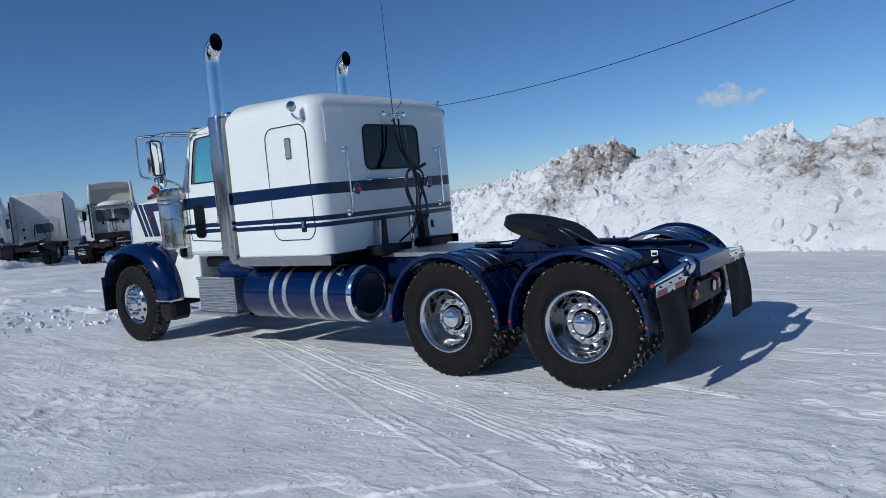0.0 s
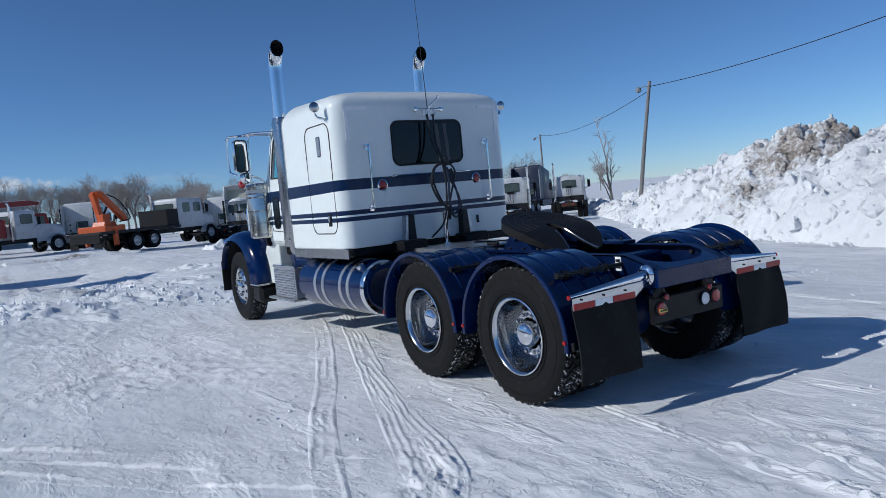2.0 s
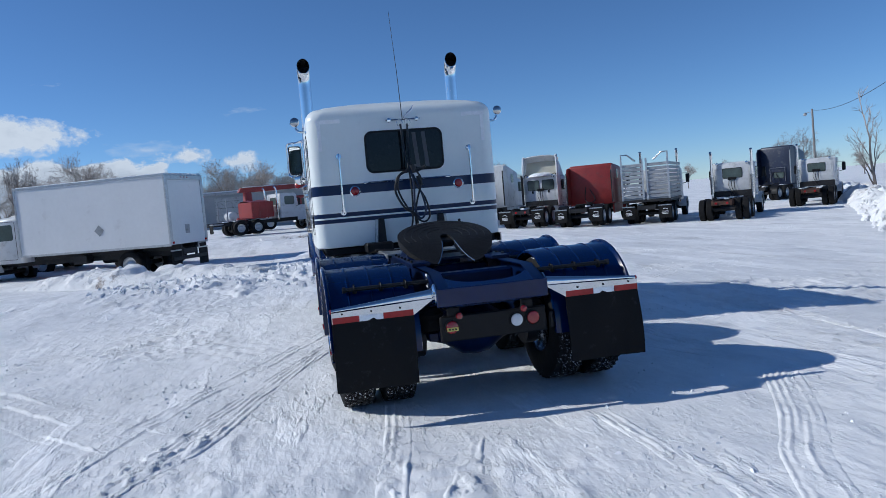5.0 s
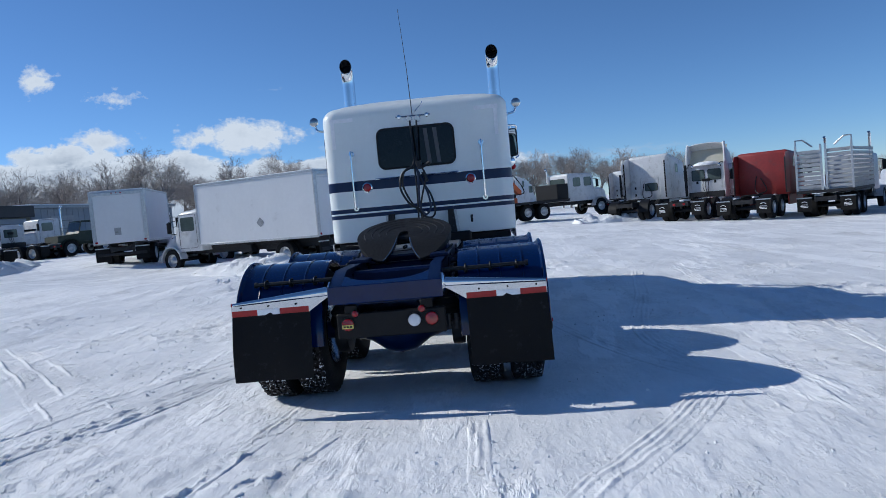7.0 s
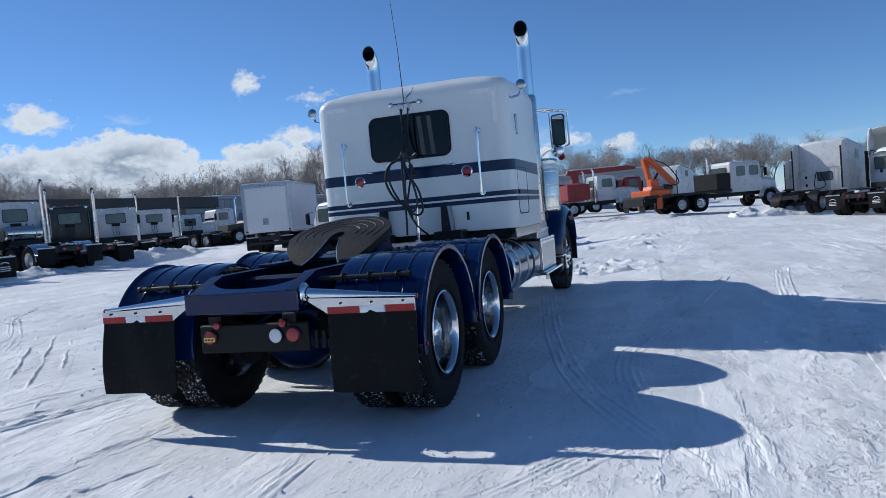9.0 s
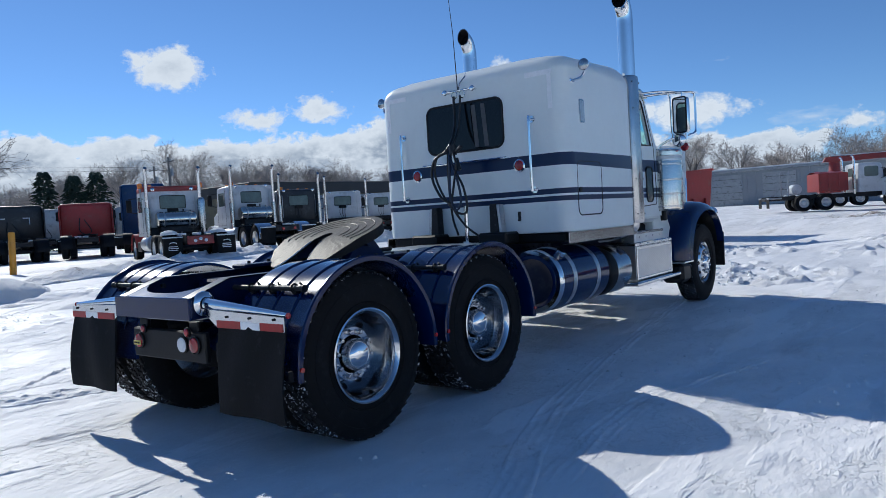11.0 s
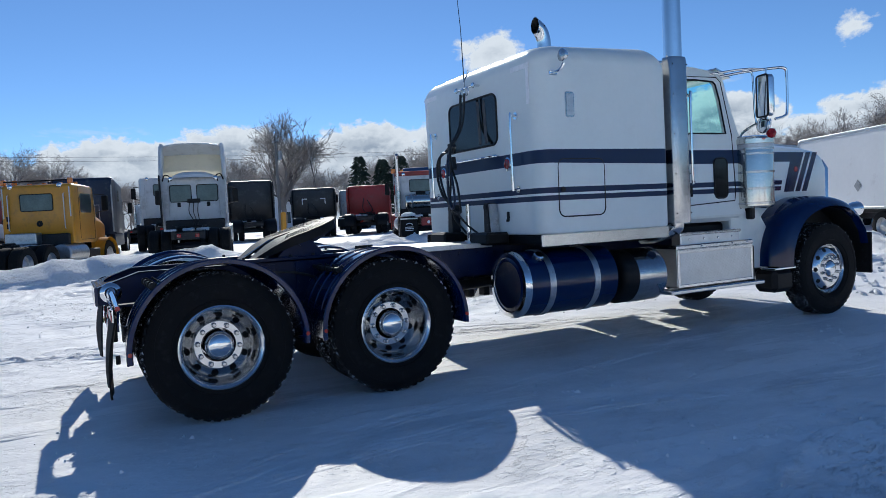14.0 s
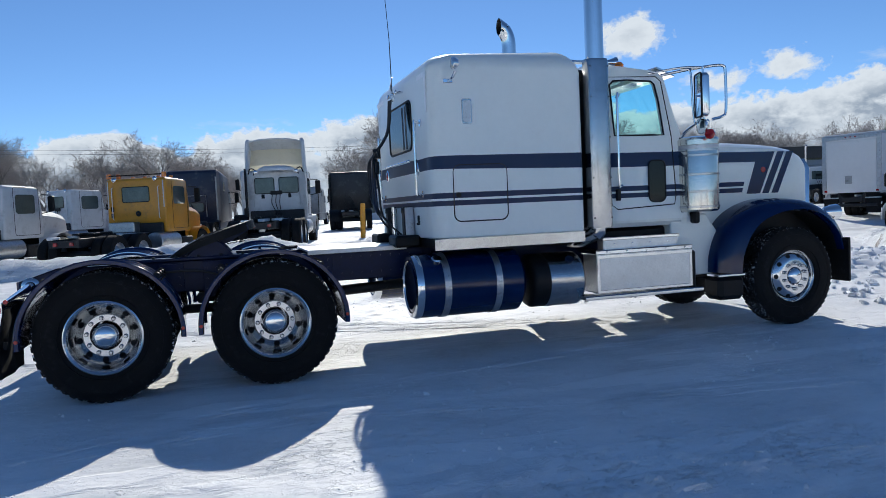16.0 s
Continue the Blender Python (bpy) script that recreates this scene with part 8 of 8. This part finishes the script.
# bollard
bol = thing("bollard", "leaning yellow steel bollard in the snow", "bollard", spot(6.15, 20.0, 0))
part("post", Mesh().cyl((0, 0, -0.1), (0.06, 0.03, 1.35), 0.1, 16, b=0.03), M["yellow"], bol)

# ---------------------------------------------------------------- buildings


def long_building(label, a, b, depth, h, wall, fascia_h, doors, snow=True):
    L = math.hypot(b[0] - a[0], b[1] - a[1])
    ang = math.degrees(math.atan2(b[1] - a[1], b[0] - a[0]))
    v = thing("workshop_building", label, "building", spot(a[0], a[1], ang))
    part("wall", Mesh().box((L / 2, depth / 2, h / 2 - 0.5), (L, depth, h + 1), 0.03), M[wall], v, "metal sided wall")
    part("fascia", Mesh().box((L / 2, depth / 2 - 0.1, h - fascia_h / 2), (L + 0.5, depth + 0.5, fascia_h), 0.04), M["roof_dark"] if not snow else M["bg_grey"], v, "flat roof fascia")
    if snow:
        part("roof", Mesh().box((L / 2, depth / 2, h + 0.06), (L, depth, 0.14), 0.05), M["pile"], v, "snow covered roof")
    n = int(L / 0.9)
    for i in range(n):
        part("siding_rib", Mesh().box((0.45 + i * 0.9, -0.02, (h - fascia_h) / 2), (0.08, 0.05, h - fascia_h), 0.01), M[wall], v)
    for k in range(doors):
        x = L * (k + 0.5) / doors
        d = part("overhead_door", Mesh().box((x, -0.04, 1.7), (3.4, 0.08, 3.4), 0.02), M["wall_grey"] if wall == "wall_olive" else M["bg_grey"], v, "overhead door")
        for q in range(4):
            part("door_seam", Mesh().box((x, -0.085, 0.7 + q * 0.75), (3.3, 0.012, 0.03), 0.003), M["roof_dark"], d)
    return v


long_building("long low olive workshop with dark flat roof", (32, 41.6), (54.5, 39.4), 14, 4.5, "wall_olive", 1.0, 5, False)
long_building("pale grey flat storage building behind trucks", (54.7, 39.4), (80, 38), 12, 4.4, "wall_grey", 0.3, 3)
long_building("long low grey building with snowy roof", (80, 22), (78.5, 0), 14, 4.0, "wall_grey", 0.3, 4)


def gabled_house(label, x, y, turn, w, d, h, rise):
    v = thing("house", label, "house", spot(x, y, turn))
    wall = part("wall", Mesh().prism([(-w / 2, -0.4), (-w / 2, h), (0, h + rise), (w / 2, h), (w / 2, -0.4)], "x", 0, d), M["box_white"], v, "white siding walls")
    k = w / 2 + 0.35
    drop = rise * 0.35 / (w / 2)
    part("roof", Mesh().prism([(-k, h - drop + 0.04), (0, h + rise + 0.04), (k, h - drop + 0.04), (k, h - drop + 0.18), (0, h + rise + 0.2), (-k, h - drop + 0.18)], "x", -0.3, d + 0.3), M["roof_dark"], v, "dark gable roof")
    for yy in (-w * 0.22, w * 0.22):
        pane(wall, "x", (0.0, yy, h * 0.55), 0.8, 1.1, 0.02)
    return v


gabled_house("small white gabled house behind the parked trucks", 17.5, 66.0, 75, 6.0, 7.0, 2.3, 1.3)

# ---------------------------------------------------------------- poles and wires


def utility_pole(label, x, y, h, lean=(0.0, 0.0), arm=True, lamp=False, r=0.14):
    v = thing("utility_pole", label, "utility pole", spot(x, y, 0))
    lx, ly = lean
    top = Vector((lx, ly, h))
    part("pole", Mesh().tube([(0, 0, -0.5), top * 0.5, top], [r, r * 0.85, r * 0.7], 12), M["pole_wood"], v, "grey wooden pole")
    if arm:
        a = part("cross_arm", Mesh().box((lx, ly, h - 0.5), (0.1, 2.0, 0.1), 0.01), M["pole_wood"], v)
        for yy in (-0.9, -0.4, 0.4, 0.9):
            part("insulator", Mesh().cyl((lx, ly + yy, h - 0.45), (lx, ly + yy, h - 0.25), 0.05, 10), M["bg_grey"], a)
        part("transformer", Mesh().cyl((lx + 0.3, ly + 0.1, h - 2.0), (lx + 0.3, ly + 0.1, h - 1.2), 0.22, 16, b=0.03), M["bg_grey"], v)
    if lamp:
        l = part("lamp_arm", Mesh().tube(smooth_path([(lx * 0.97, ly * 0.97, h - 0.35), (lx + 0.25, ly + 0.25, h - 0.3), (lx + 0.45, ly + 0.45, h - 0.4)], 4), 0.03, 8), M["bg_grey"], v)
        part("lamp_head", Mesh().lathe([(0.05, 0.2), (0.12, 0.15), (0.2, 0.0), (0.17, -0.1), (0.02, -0.16)], (lx + 0.5, ly + 0.5, h - 0.5), (0, 0, 1), 16), M["bg_grey"], l, "grey yard lamp head")
    return v


utility_pole("leaning grey wooden pole with yard lamp by the snow bank", 26.9, -31.0, 8.1, (-0.9, -0.8), False, True)
utility_pole("wooden pole with yard lamp far off", 63, -55.4, 8.4, (0.1, 0), False, True)
utility_pole("wooden utility pole with cross arm and transformer", 38.5, 63.2, 8.8)
utility_pole("wooden utility pole far behind the parked trucks", 42.7, 73.1, 8.8)
utility_pole("weathered wooden pole with cross arm beside a bare tree", 15.2, 54.6, 8.2)


def wire(label, a, b, sag, r=0.02):
    pts = [Vector(a).lerp(Vector(b), k / 30) - Vector((0, 0, sag * 4 * (k / 30) * (1 - k / 30))) for k in range(31)]
    ob = part("overhead_wire", Mesh().tube(pts, r, 5), M["wire"])
    return tagged(ob, label, "overhead wire")


wire("thin black overhead wire sagging from the yard pole", (26.0, -31.8, 7.3), (-22, -24, 15.0), 2.4, 0.022)
wire("thin black overhead wire between poles", (26.0, -31.8, 7.1), (63, -55.4, 8.0), 0.8, 0.02)
for k in range(2):
    wire("thin black power line behind the trucks", (-60, 66 + k * 0.4, 9.8 + 0.4 * k), (38.5, 63.2 + k * 0.4, 8.0 + 0.4 * k), 1.2, 0.011)


# ---------------------------------------------------------------- trees
def bare_tree_meshes(seed, h, spread, depth=5, stems=4, bole=0.3, leader=False):
    """Trunk and limbs, and a crown of fine twigs."""
    rnd = random.Random(seed)
    trunk, twigs = Mesh(), Mesh()

    def grow(p, d, L, r, lev):
        mid = p + d * L * 0.5 + Vector((rnd.uniform(-1, 1), rnd.uniform(-1, 1), 0)) * L * 0.05
        end = p + d * L
        (trunk if lev < 3 else twigs).tube([p, mid, end], [r, r * 0.85, r * 0.68], 6 if lev < 2 else (4 if lev < 3 else 3), cap=False)
        if lev >= depth:
            return
        n = stems if lev == 0 else (3 if lev < 5 else rnd.choice((2, 3, 3)))
        for k in range(n):
            ax = d.orthogonal().normalized()
            ax.rotate(Matrix.Rotation(rnd.uniform(0, 6.283), 3, d))
            nd2 = (d + ax * spread * rnd.uniform(0.45, 1.05) * (1.0 if lev < 3 else 1.35) + Vector((0, 0, 0.2 if lev < 3 else 0.05))).normalized()
            t = 1.0 if k == 0 else rnd.uniform(0.45, 1.0)
            if leader and lev < 4:
                if k == 0:
                    grow(end, (d + ax * 0.1 + Vector((0, 0, 0.1))).normalized(), L * 0.82, r * 0.75, lev + 1)
                else:
                    grow(p.lerp(end, t), nd2, L * rnd.uniform(0.36, 0.56), max(r * 0.45, 0.0075), lev + 1)
                continue
            grow(p.lerp(end, t), nd2, L * (rnd.uniform(0.58, 0.8) if lev < 3 else rnd.uniform(0.62, 0.86)), max(r * 0.6, 0.0075), lev + 1)

    grow(Vector((0, 0, -0.3)), Vector((rnd.uniform(-0.05, 0.05), rnd.uniform(-0.05, 0.05), 1)).normalized(), h * bole, h * 0.017, 0)
    return trunk, twigs


TREES = []
for k, (h, sp) in enumerate([(9, 0.8), (9, 0.65), (8, 0.95), (10, 0.75), (8, 0.62), (10.5, 0.62)]):
    tr, tw = bare_tree_meshes(40 + k, h, sp, 6 if k == 4 else 7, 7 if k == 5 else 4, 0.22 if k == 5 else 0.3, k == 4)
    v = thing("bare_tree", "leafless grey brown tree with fine branches", "tree", None, "bare trees")
    part("trunk", tr, M["bark"], v, "grey trunk and limbs")
    part("crown", tw, M["twig"], v, "crown of fine bare twigs")
    TREES.append(v)
rnd = random.Random(7)
used = [0] * len(TREES)


def tree_at(k, x, y, s, lift=0.0):
    m = Matrix.Translation((x, y, gz(x, y) + lift)) @ Matrix.Rotation(rnd.uniform(0, 6.28), 4, "Z")
    if not used[k]:
        used[k] = 1
        ob = TREES[k]
        ob.scale = (s, s, s)
        ob.matrix_basis = m @ Matrix.Diagonal((s, s, s, 1))
    else:
        ob = copy_thing(TREES[k], m)
        ob.scale = (s, s, s * rnd.uniform(0.9, 1.1))
    return ob


tree_at(5, 16.3, 57.8, 1.6)
tree_at(4, 18.7, 54.6, 1.1)
tree_at(4, 31.8, -33.8, 0.83)
tree_at(0, 72, -60, 0.95)
tree_at(3, 83, -19, 0.8)
tree_at(1, 22.2, 62, 0.75)
for i in range(190):
    a = radians(-20 + i * 0.8 + rnd.uniform(-0.5, 0.5))
    d = rnd.uniform(88, 128)
    clump = 1.0 + 0.7 * noise.noise(Vector((math.degrees(a) * 0.13, 3.3, 0)))
    az = math.degrees(a)
    clump = 0.5 + 0.3 * step01(-13, -1, az) + 0.35 * (clump - 1.0) + 0.14 if az < 14 else clump
    if clump < (0.5 if az < 14 else 0.86) and rnd.random() < 0.75:
        continue
    tree_at(rnd.randrange(4), d * math.cos(a), d * math.sin(a), clump * rnd.uniform(1.0, 1.25), 0.4)
for i in range(110):
    a = radians(38 + i * 1.06 + rnd.uniform(-0.5, 0.5))
    d = rnd.uniform(72, 92)
    if math.degrees(a) < 80 and noise.noise(Vector((math.degrees(a) * 0.16, 7.7, 0))) < 0.05:
        continue
    tree_at(rnd.randrange(4), d * math.cos(a), d * math.sin(a), rnd.uniform(0.5, 0.8) * (0.72 + 0.28 * step01(78, 92, math.degrees(a))) * (0.9 + 0.6 * noise.noise(Vector((math.degrees(a) * 0.16, 7.7, 0)))), 0.2)
for i in range(10):
    a = radians(-46 + i * 2.4)
    tree_at(rnd.randrange(4), 150 * math.cos(a), 150 * math.sin(a), rnd.uniform(0.5, 0.8))


def spruce(x, y, h, seed, wide=0.24):
    r2 = random.Random(seed)
    v = thing("spruce_tree", "dark green spruce tree", "tree", spot(x, y, 0), "spruce trees")
    part("trunk", Mesh().cyl((0, 0, -0.3), (0, 0, h * 0.9), 0.16, 8, 0.03), M["bark"], v)
    cr = Mesh()
    for i in range(900):
        t = r2.random() ** 0.8
        z, R = h * (0.1 + 0.88 * t), h * wide * (1 - t) ** 0.9 + 0.15
        a = r2.uniform(0, 6.283)
        R *= 0.95 + 0.6 * noise.noise(Vector((math.cos(a) * 1.2, math.sin(a) * 1.2, t * 7 + seed)))
        rr = R * r2.uniform(0.3, 1.05)
        p = Vector((rr * math.cos(a), rr * math.sin(a), z - rr * 0.3))
        d = Vector((math.cos(a), math.sin(a), -0.3)) * r2.uniform(0.3, 0.6)
        w = Vector((-math.sin(a), math.cos(a), 0)) * r2.uniform(0.1, 0.22)
        cr.add([p, p + d * 0.5 + w, p + d, p + d * 0.5 - w, p + d * 0.5 + Vector((0, 0, 0.14))], [(0, 1, 4), (1, 2, 4), (2, 3, 4), (3, 0, 4), (0, 3, 2, 1)])
    part("crown", cr, M["needles"], v, "dense dark needles")


spruce(26.2, 63.6, 7.3, 1, 0.26)
spruce(28.4, 62.7, 6.9, 2, 0.34)
spruce(30.1, 61.9, 7.2, 3, 0.34)


# ---------------------------------------------------------------- small ploughed ridges
snow_bank("snow_bank", "low lumpy ridge of ploughed snow along the box truck", [(14.8, 2.2, 0.5, 0.15), (17.2, 4.4, 1.1, 0.4), (19, 7.4, 1.1, 0.5), (20.4, 9.6, 0.8, 0.3), (21, 10.6, 0.5, 0.1)], 11.3, 0.12)
snow_bank("snow_bank", "clean cut ridge of ploughed snow before the parked trucks", [(-14, 11.7, 0.9, 0.25), (-8, 11.9, 0.95, 0.36), (-3, 12.05, 1.0, 0.46), (0, 12.6, 1.05, 0.58), (1.2, 12.25, 1.05, 0.62), (2.2, 11.9, 1.0, 0.66), (3.1, 12.4, 0.9, 0.42), (3.8, 13.2, 0.5, 0.1)], 17.9, 0.12, 0.22)
snow_bank("snow_bank", "low broken lumps of snow before the parked trucks", [(3.4, 14.2, 0.6, 0.08), (6, 15.6, 1.0, 0.13), (9, 16.8, 1.0, 0.17), (12.5, 18.0, 0.9, 0.2), (17, 19.2, 0.8, 0.14), (24, 21, 1.0, 0.32), (28, 22.4, 0.8, 0.2)], 19.3, 0.12, 1.3)
snow_bank("snow_bank", "low ridge of snow beside the sleeper tractors", [(33.5, -5.5, 0.8, 0.25), (34, -8, 1.1, 0.4), (33.5, -9.6, 0.9, 0.35), (31.8, -11, 0.6, 0.2)], 23.7, 0.12)
snow_bank("snow_bank", "scattered crust of snow by the crane truck", [(37, 3.5, 0.8, 0.08), (37.4, 0, 1.0, 0.12), (36.6, -3, 0.7, 0.1)], 29.1, 0.12)

# ---------------------------------------------------------------- clouds, far behind everything


def cloud_backdrop():
    """A dome patch of cumulus: a long bank low over the yard's sunny side, and loose puffs above it."""
    R, N, K = 2600.0, 180, 24
    vs, fs = [], []
    for k in range(K + 1):
        e = radians(-1.0 + 27.0 * k / K)
        for i in range(N):
            a = 2 * math.pi * i / N
            vs.append((R * math.cos(e) * math.cos(a), R * math.cos(e) * math.sin(a), R * math.sin(e)))
    for k in range(K):
        for i in range(N):
            j = (i + 1) % N
            fs.append((k * N + i, k * N + j, (k + 1) * N + j, (k + 1) * N + i))
    me = bpy.data.meshes.new("backdrop")
    me.from_pydata(vs, [], fs)
    me.shade_smooth()
    m = bpy.data.materials.new("cumulus_clouds")
    m.use_nodes = True
    nt = m.node_tree
    nt.nodes.remove(nt.nodes["Principled BSDF"])
    sep = nt.nodes.new("ShaderNodeSeparateXYZ")
    nt.links.new(nt.nodes.new("ShaderNodeTexCoord").outputs["Object"], sep.inputs[0])
    az = calc(nt, "MULTIPLY", calc(nt, "ARCTAN2", sep.outputs[1], sep.outputs[0]), 57.2958)
    el = calc(nt, "MULTIPLY", calc(nt, "ARCSINE", calc(nt, "DIVIDE", sep.outputs[2], R)), 57.2958)

    def sky_noise(scale, detail, rough, dx=0.0, dy=0.0, flat=1.3):
        co = nt.nodes.new("ShaderNodeCombineXYZ")
        nt.links.new(calc(nt, "ADD", az, dx), co.inputs[0])
        nt.links.new(calc(nt, "MULTIPLY", calc(nt, "ADD", el, dy), flat), co.inputs[1])
        n = nd(nt, "ShaderNodeTexNoise", Scale=scale, Detail=detail, Roughness=rough, Distortion=0.25)
        nt.links.new(co.outputs[0], n.inputs["Vector"])
        return n.outputs["Fac"]

    def mound(a, e, w, h):
        """How deep inside one heap of cloud, in degrees."""
        u = calc(nt, "POWER", calc(nt, "ABSOLUTE", calc(nt, "MULTIPLY_ADD", az, 1 / w, -a / w)), 2.0)
        v = calc(nt, "POWER", calc(nt, "ABSOLUTE", calc(nt, "MULTIPLY_ADD", el, 1 / h, -e / h)), 2.0)
        return calc(nt, "MULTIPLY", calc(nt, "SUBTRACT", 1.0, calc(nt, "SQRT", calc(nt, "ADD", u, v))), h)

    def heap(rows):
        f = mound(*rows[0])
        for r in rows[1:]:
            f = calc(nt, "MAXIMUM", f, mound(*r))
        return f

    big, fine = sky_noise(0.5, 9, 0.56), sky_noise(1.7, 7, 0.6, 31.0, 7.0)
    low = calc(nt, "MINIMUM", calc(nt, "SUBTRACT", 5.1, el), calc(nt, "MINIMUM", calc(nt, "MULTIPLY_ADD", az, 0.16, -1.4), calc(nt, "MULTIPLY_ADD", az, -0.4, 46.0)))
    bank = calc(nt, "MAXIMUM", low, heap([(41.5, 5.6, 6, 2.6), (60.5, 5.1, 5.5, 2.3), (68, 5.3, 5, 2.4), (78.5, 5.2, 5.5, 2.5), (87, 4.8, 6, 2.0),
                                          (98, 4.7, 6, 1.9), (31, 4.9, 6, 2.0), (24, 4.6, 4, 1.7), (48, 5.0, 5, 2.4), (54, 4.9, 5, 2.3), (12, 3.8, 4, 1.4)]))
    bank = calc(nt, "ADD", bank, calc(nt, "MULTIPLY_ADD", big, 2.6, calc(nt, "MULTIPLY_ADD", fine, 0.7, -1.75)))
    puff = heap([(57.9, 12.2, 3.0, 1.7), (51.6, 8.4, 2.8, 0.9), (47, 9.0, 2.4, 1.1), (27.6, 10.0, 1.8, 0.65), (18.6, 6.9, 4.8, 1.3), (28.5, 7.1, 2.2, 0.9),
                 (7, 5.0, 2.3, 0.7), (3.6, 4.3, 1.8, 0.7), (-3, 3.4, 2.6, 0.6), (-75, 5.0, 2.2, 0.8), (32.2, 11.3, 1.5, 0.9)])
    wisp = heap([(16, 10.3, 1.2, 0.3), (2.9, 8.1, 1.8, 0.45), (41, 8.9, 2.2, 0.7), (10, 5.6, 4, 0.8), (-10, 3.2, 8, 0.6), (88, 7.0, 7, 0.5)])
    puff = calc(nt, "ADD", puff, calc(nt, "MULTIPLY_ADD", big, 2.4, calc(nt, "MULTIPLY_ADD", fine, 1.15, -1.78)))
    wisp = calc(nt, "ADD", wisp, calc(nt, "MULTIPLY_ADD", sky_noise(0.8, 7, 0.6, 3.0, 9.0, 3.0), 1.6, -1.0))
    dens = calc(nt, "MAXIMUM", bank, calc(nt, "MULTIPLY", puff, 0.55))
    alpha = calc(nt, "MAXIMUM", ramp(nt, bank, 0.0, 0.32), calc(nt, "MAXIMUM", ramp(nt, puff, 0.0, 0.55), calc(nt, "MULTIPLY", ramp(nt, wisp, 0.0, 0.9), 0.5)))
    # bright sunlit rims, grey bodies, pale haze towards the horizon
    grey = calc(nt, "MULTIPLY", ramp(nt, calc(nt, "MULTIPLY", dens, 0.5), 0.2, 1.0), ramp(nt, calc(nt, "MULTIPLY_ADD", sky_noise(0.42, 6, 0.55, 0.6, 0.9, 2.0), 1.0, calc(nt, "MULTIPLY", fine, 0.25)), 0.46, 0.68))
    c = mixc(nt, grey, (0.6, 0.57, 0.53), (0.27, 0.285, 0.305))
    c = mixc(nt, calc(nt, "MULTIPLY", ramp(nt, calc(nt, "MULTIPLY", el, 0.1), 0.1, 0.55, (1, 1, 1, 1), (0, 0, 0, 1)), 0.75), c, (0.42, 0.425, 0.43))
    tr = nt.nodes.new("ShaderNodeBsdfTransparent")
    em = nd(nt, "ShaderNodeEmission", Strength=1.0)
    nt.links.new(c, em.inputs["Color"])
    mx = nt.nodes.new("ShaderNodeMixShader")
    for a, b in ((alpha, mx.inputs[0]), (tr.outputs[0], mx.inputs[1]), (em.outputs[0], mx.inputs[2]), (mx.outputs[0], nt.nodes["Material Output"].inputs["Surface"])):
        nt.links.new(a, b)
    me.materials.append(m)
    tagged(new("backdrop", me), "far white cumulus clouds low over the horizon", "clouds", kind="structure")


cloud_backdrop()
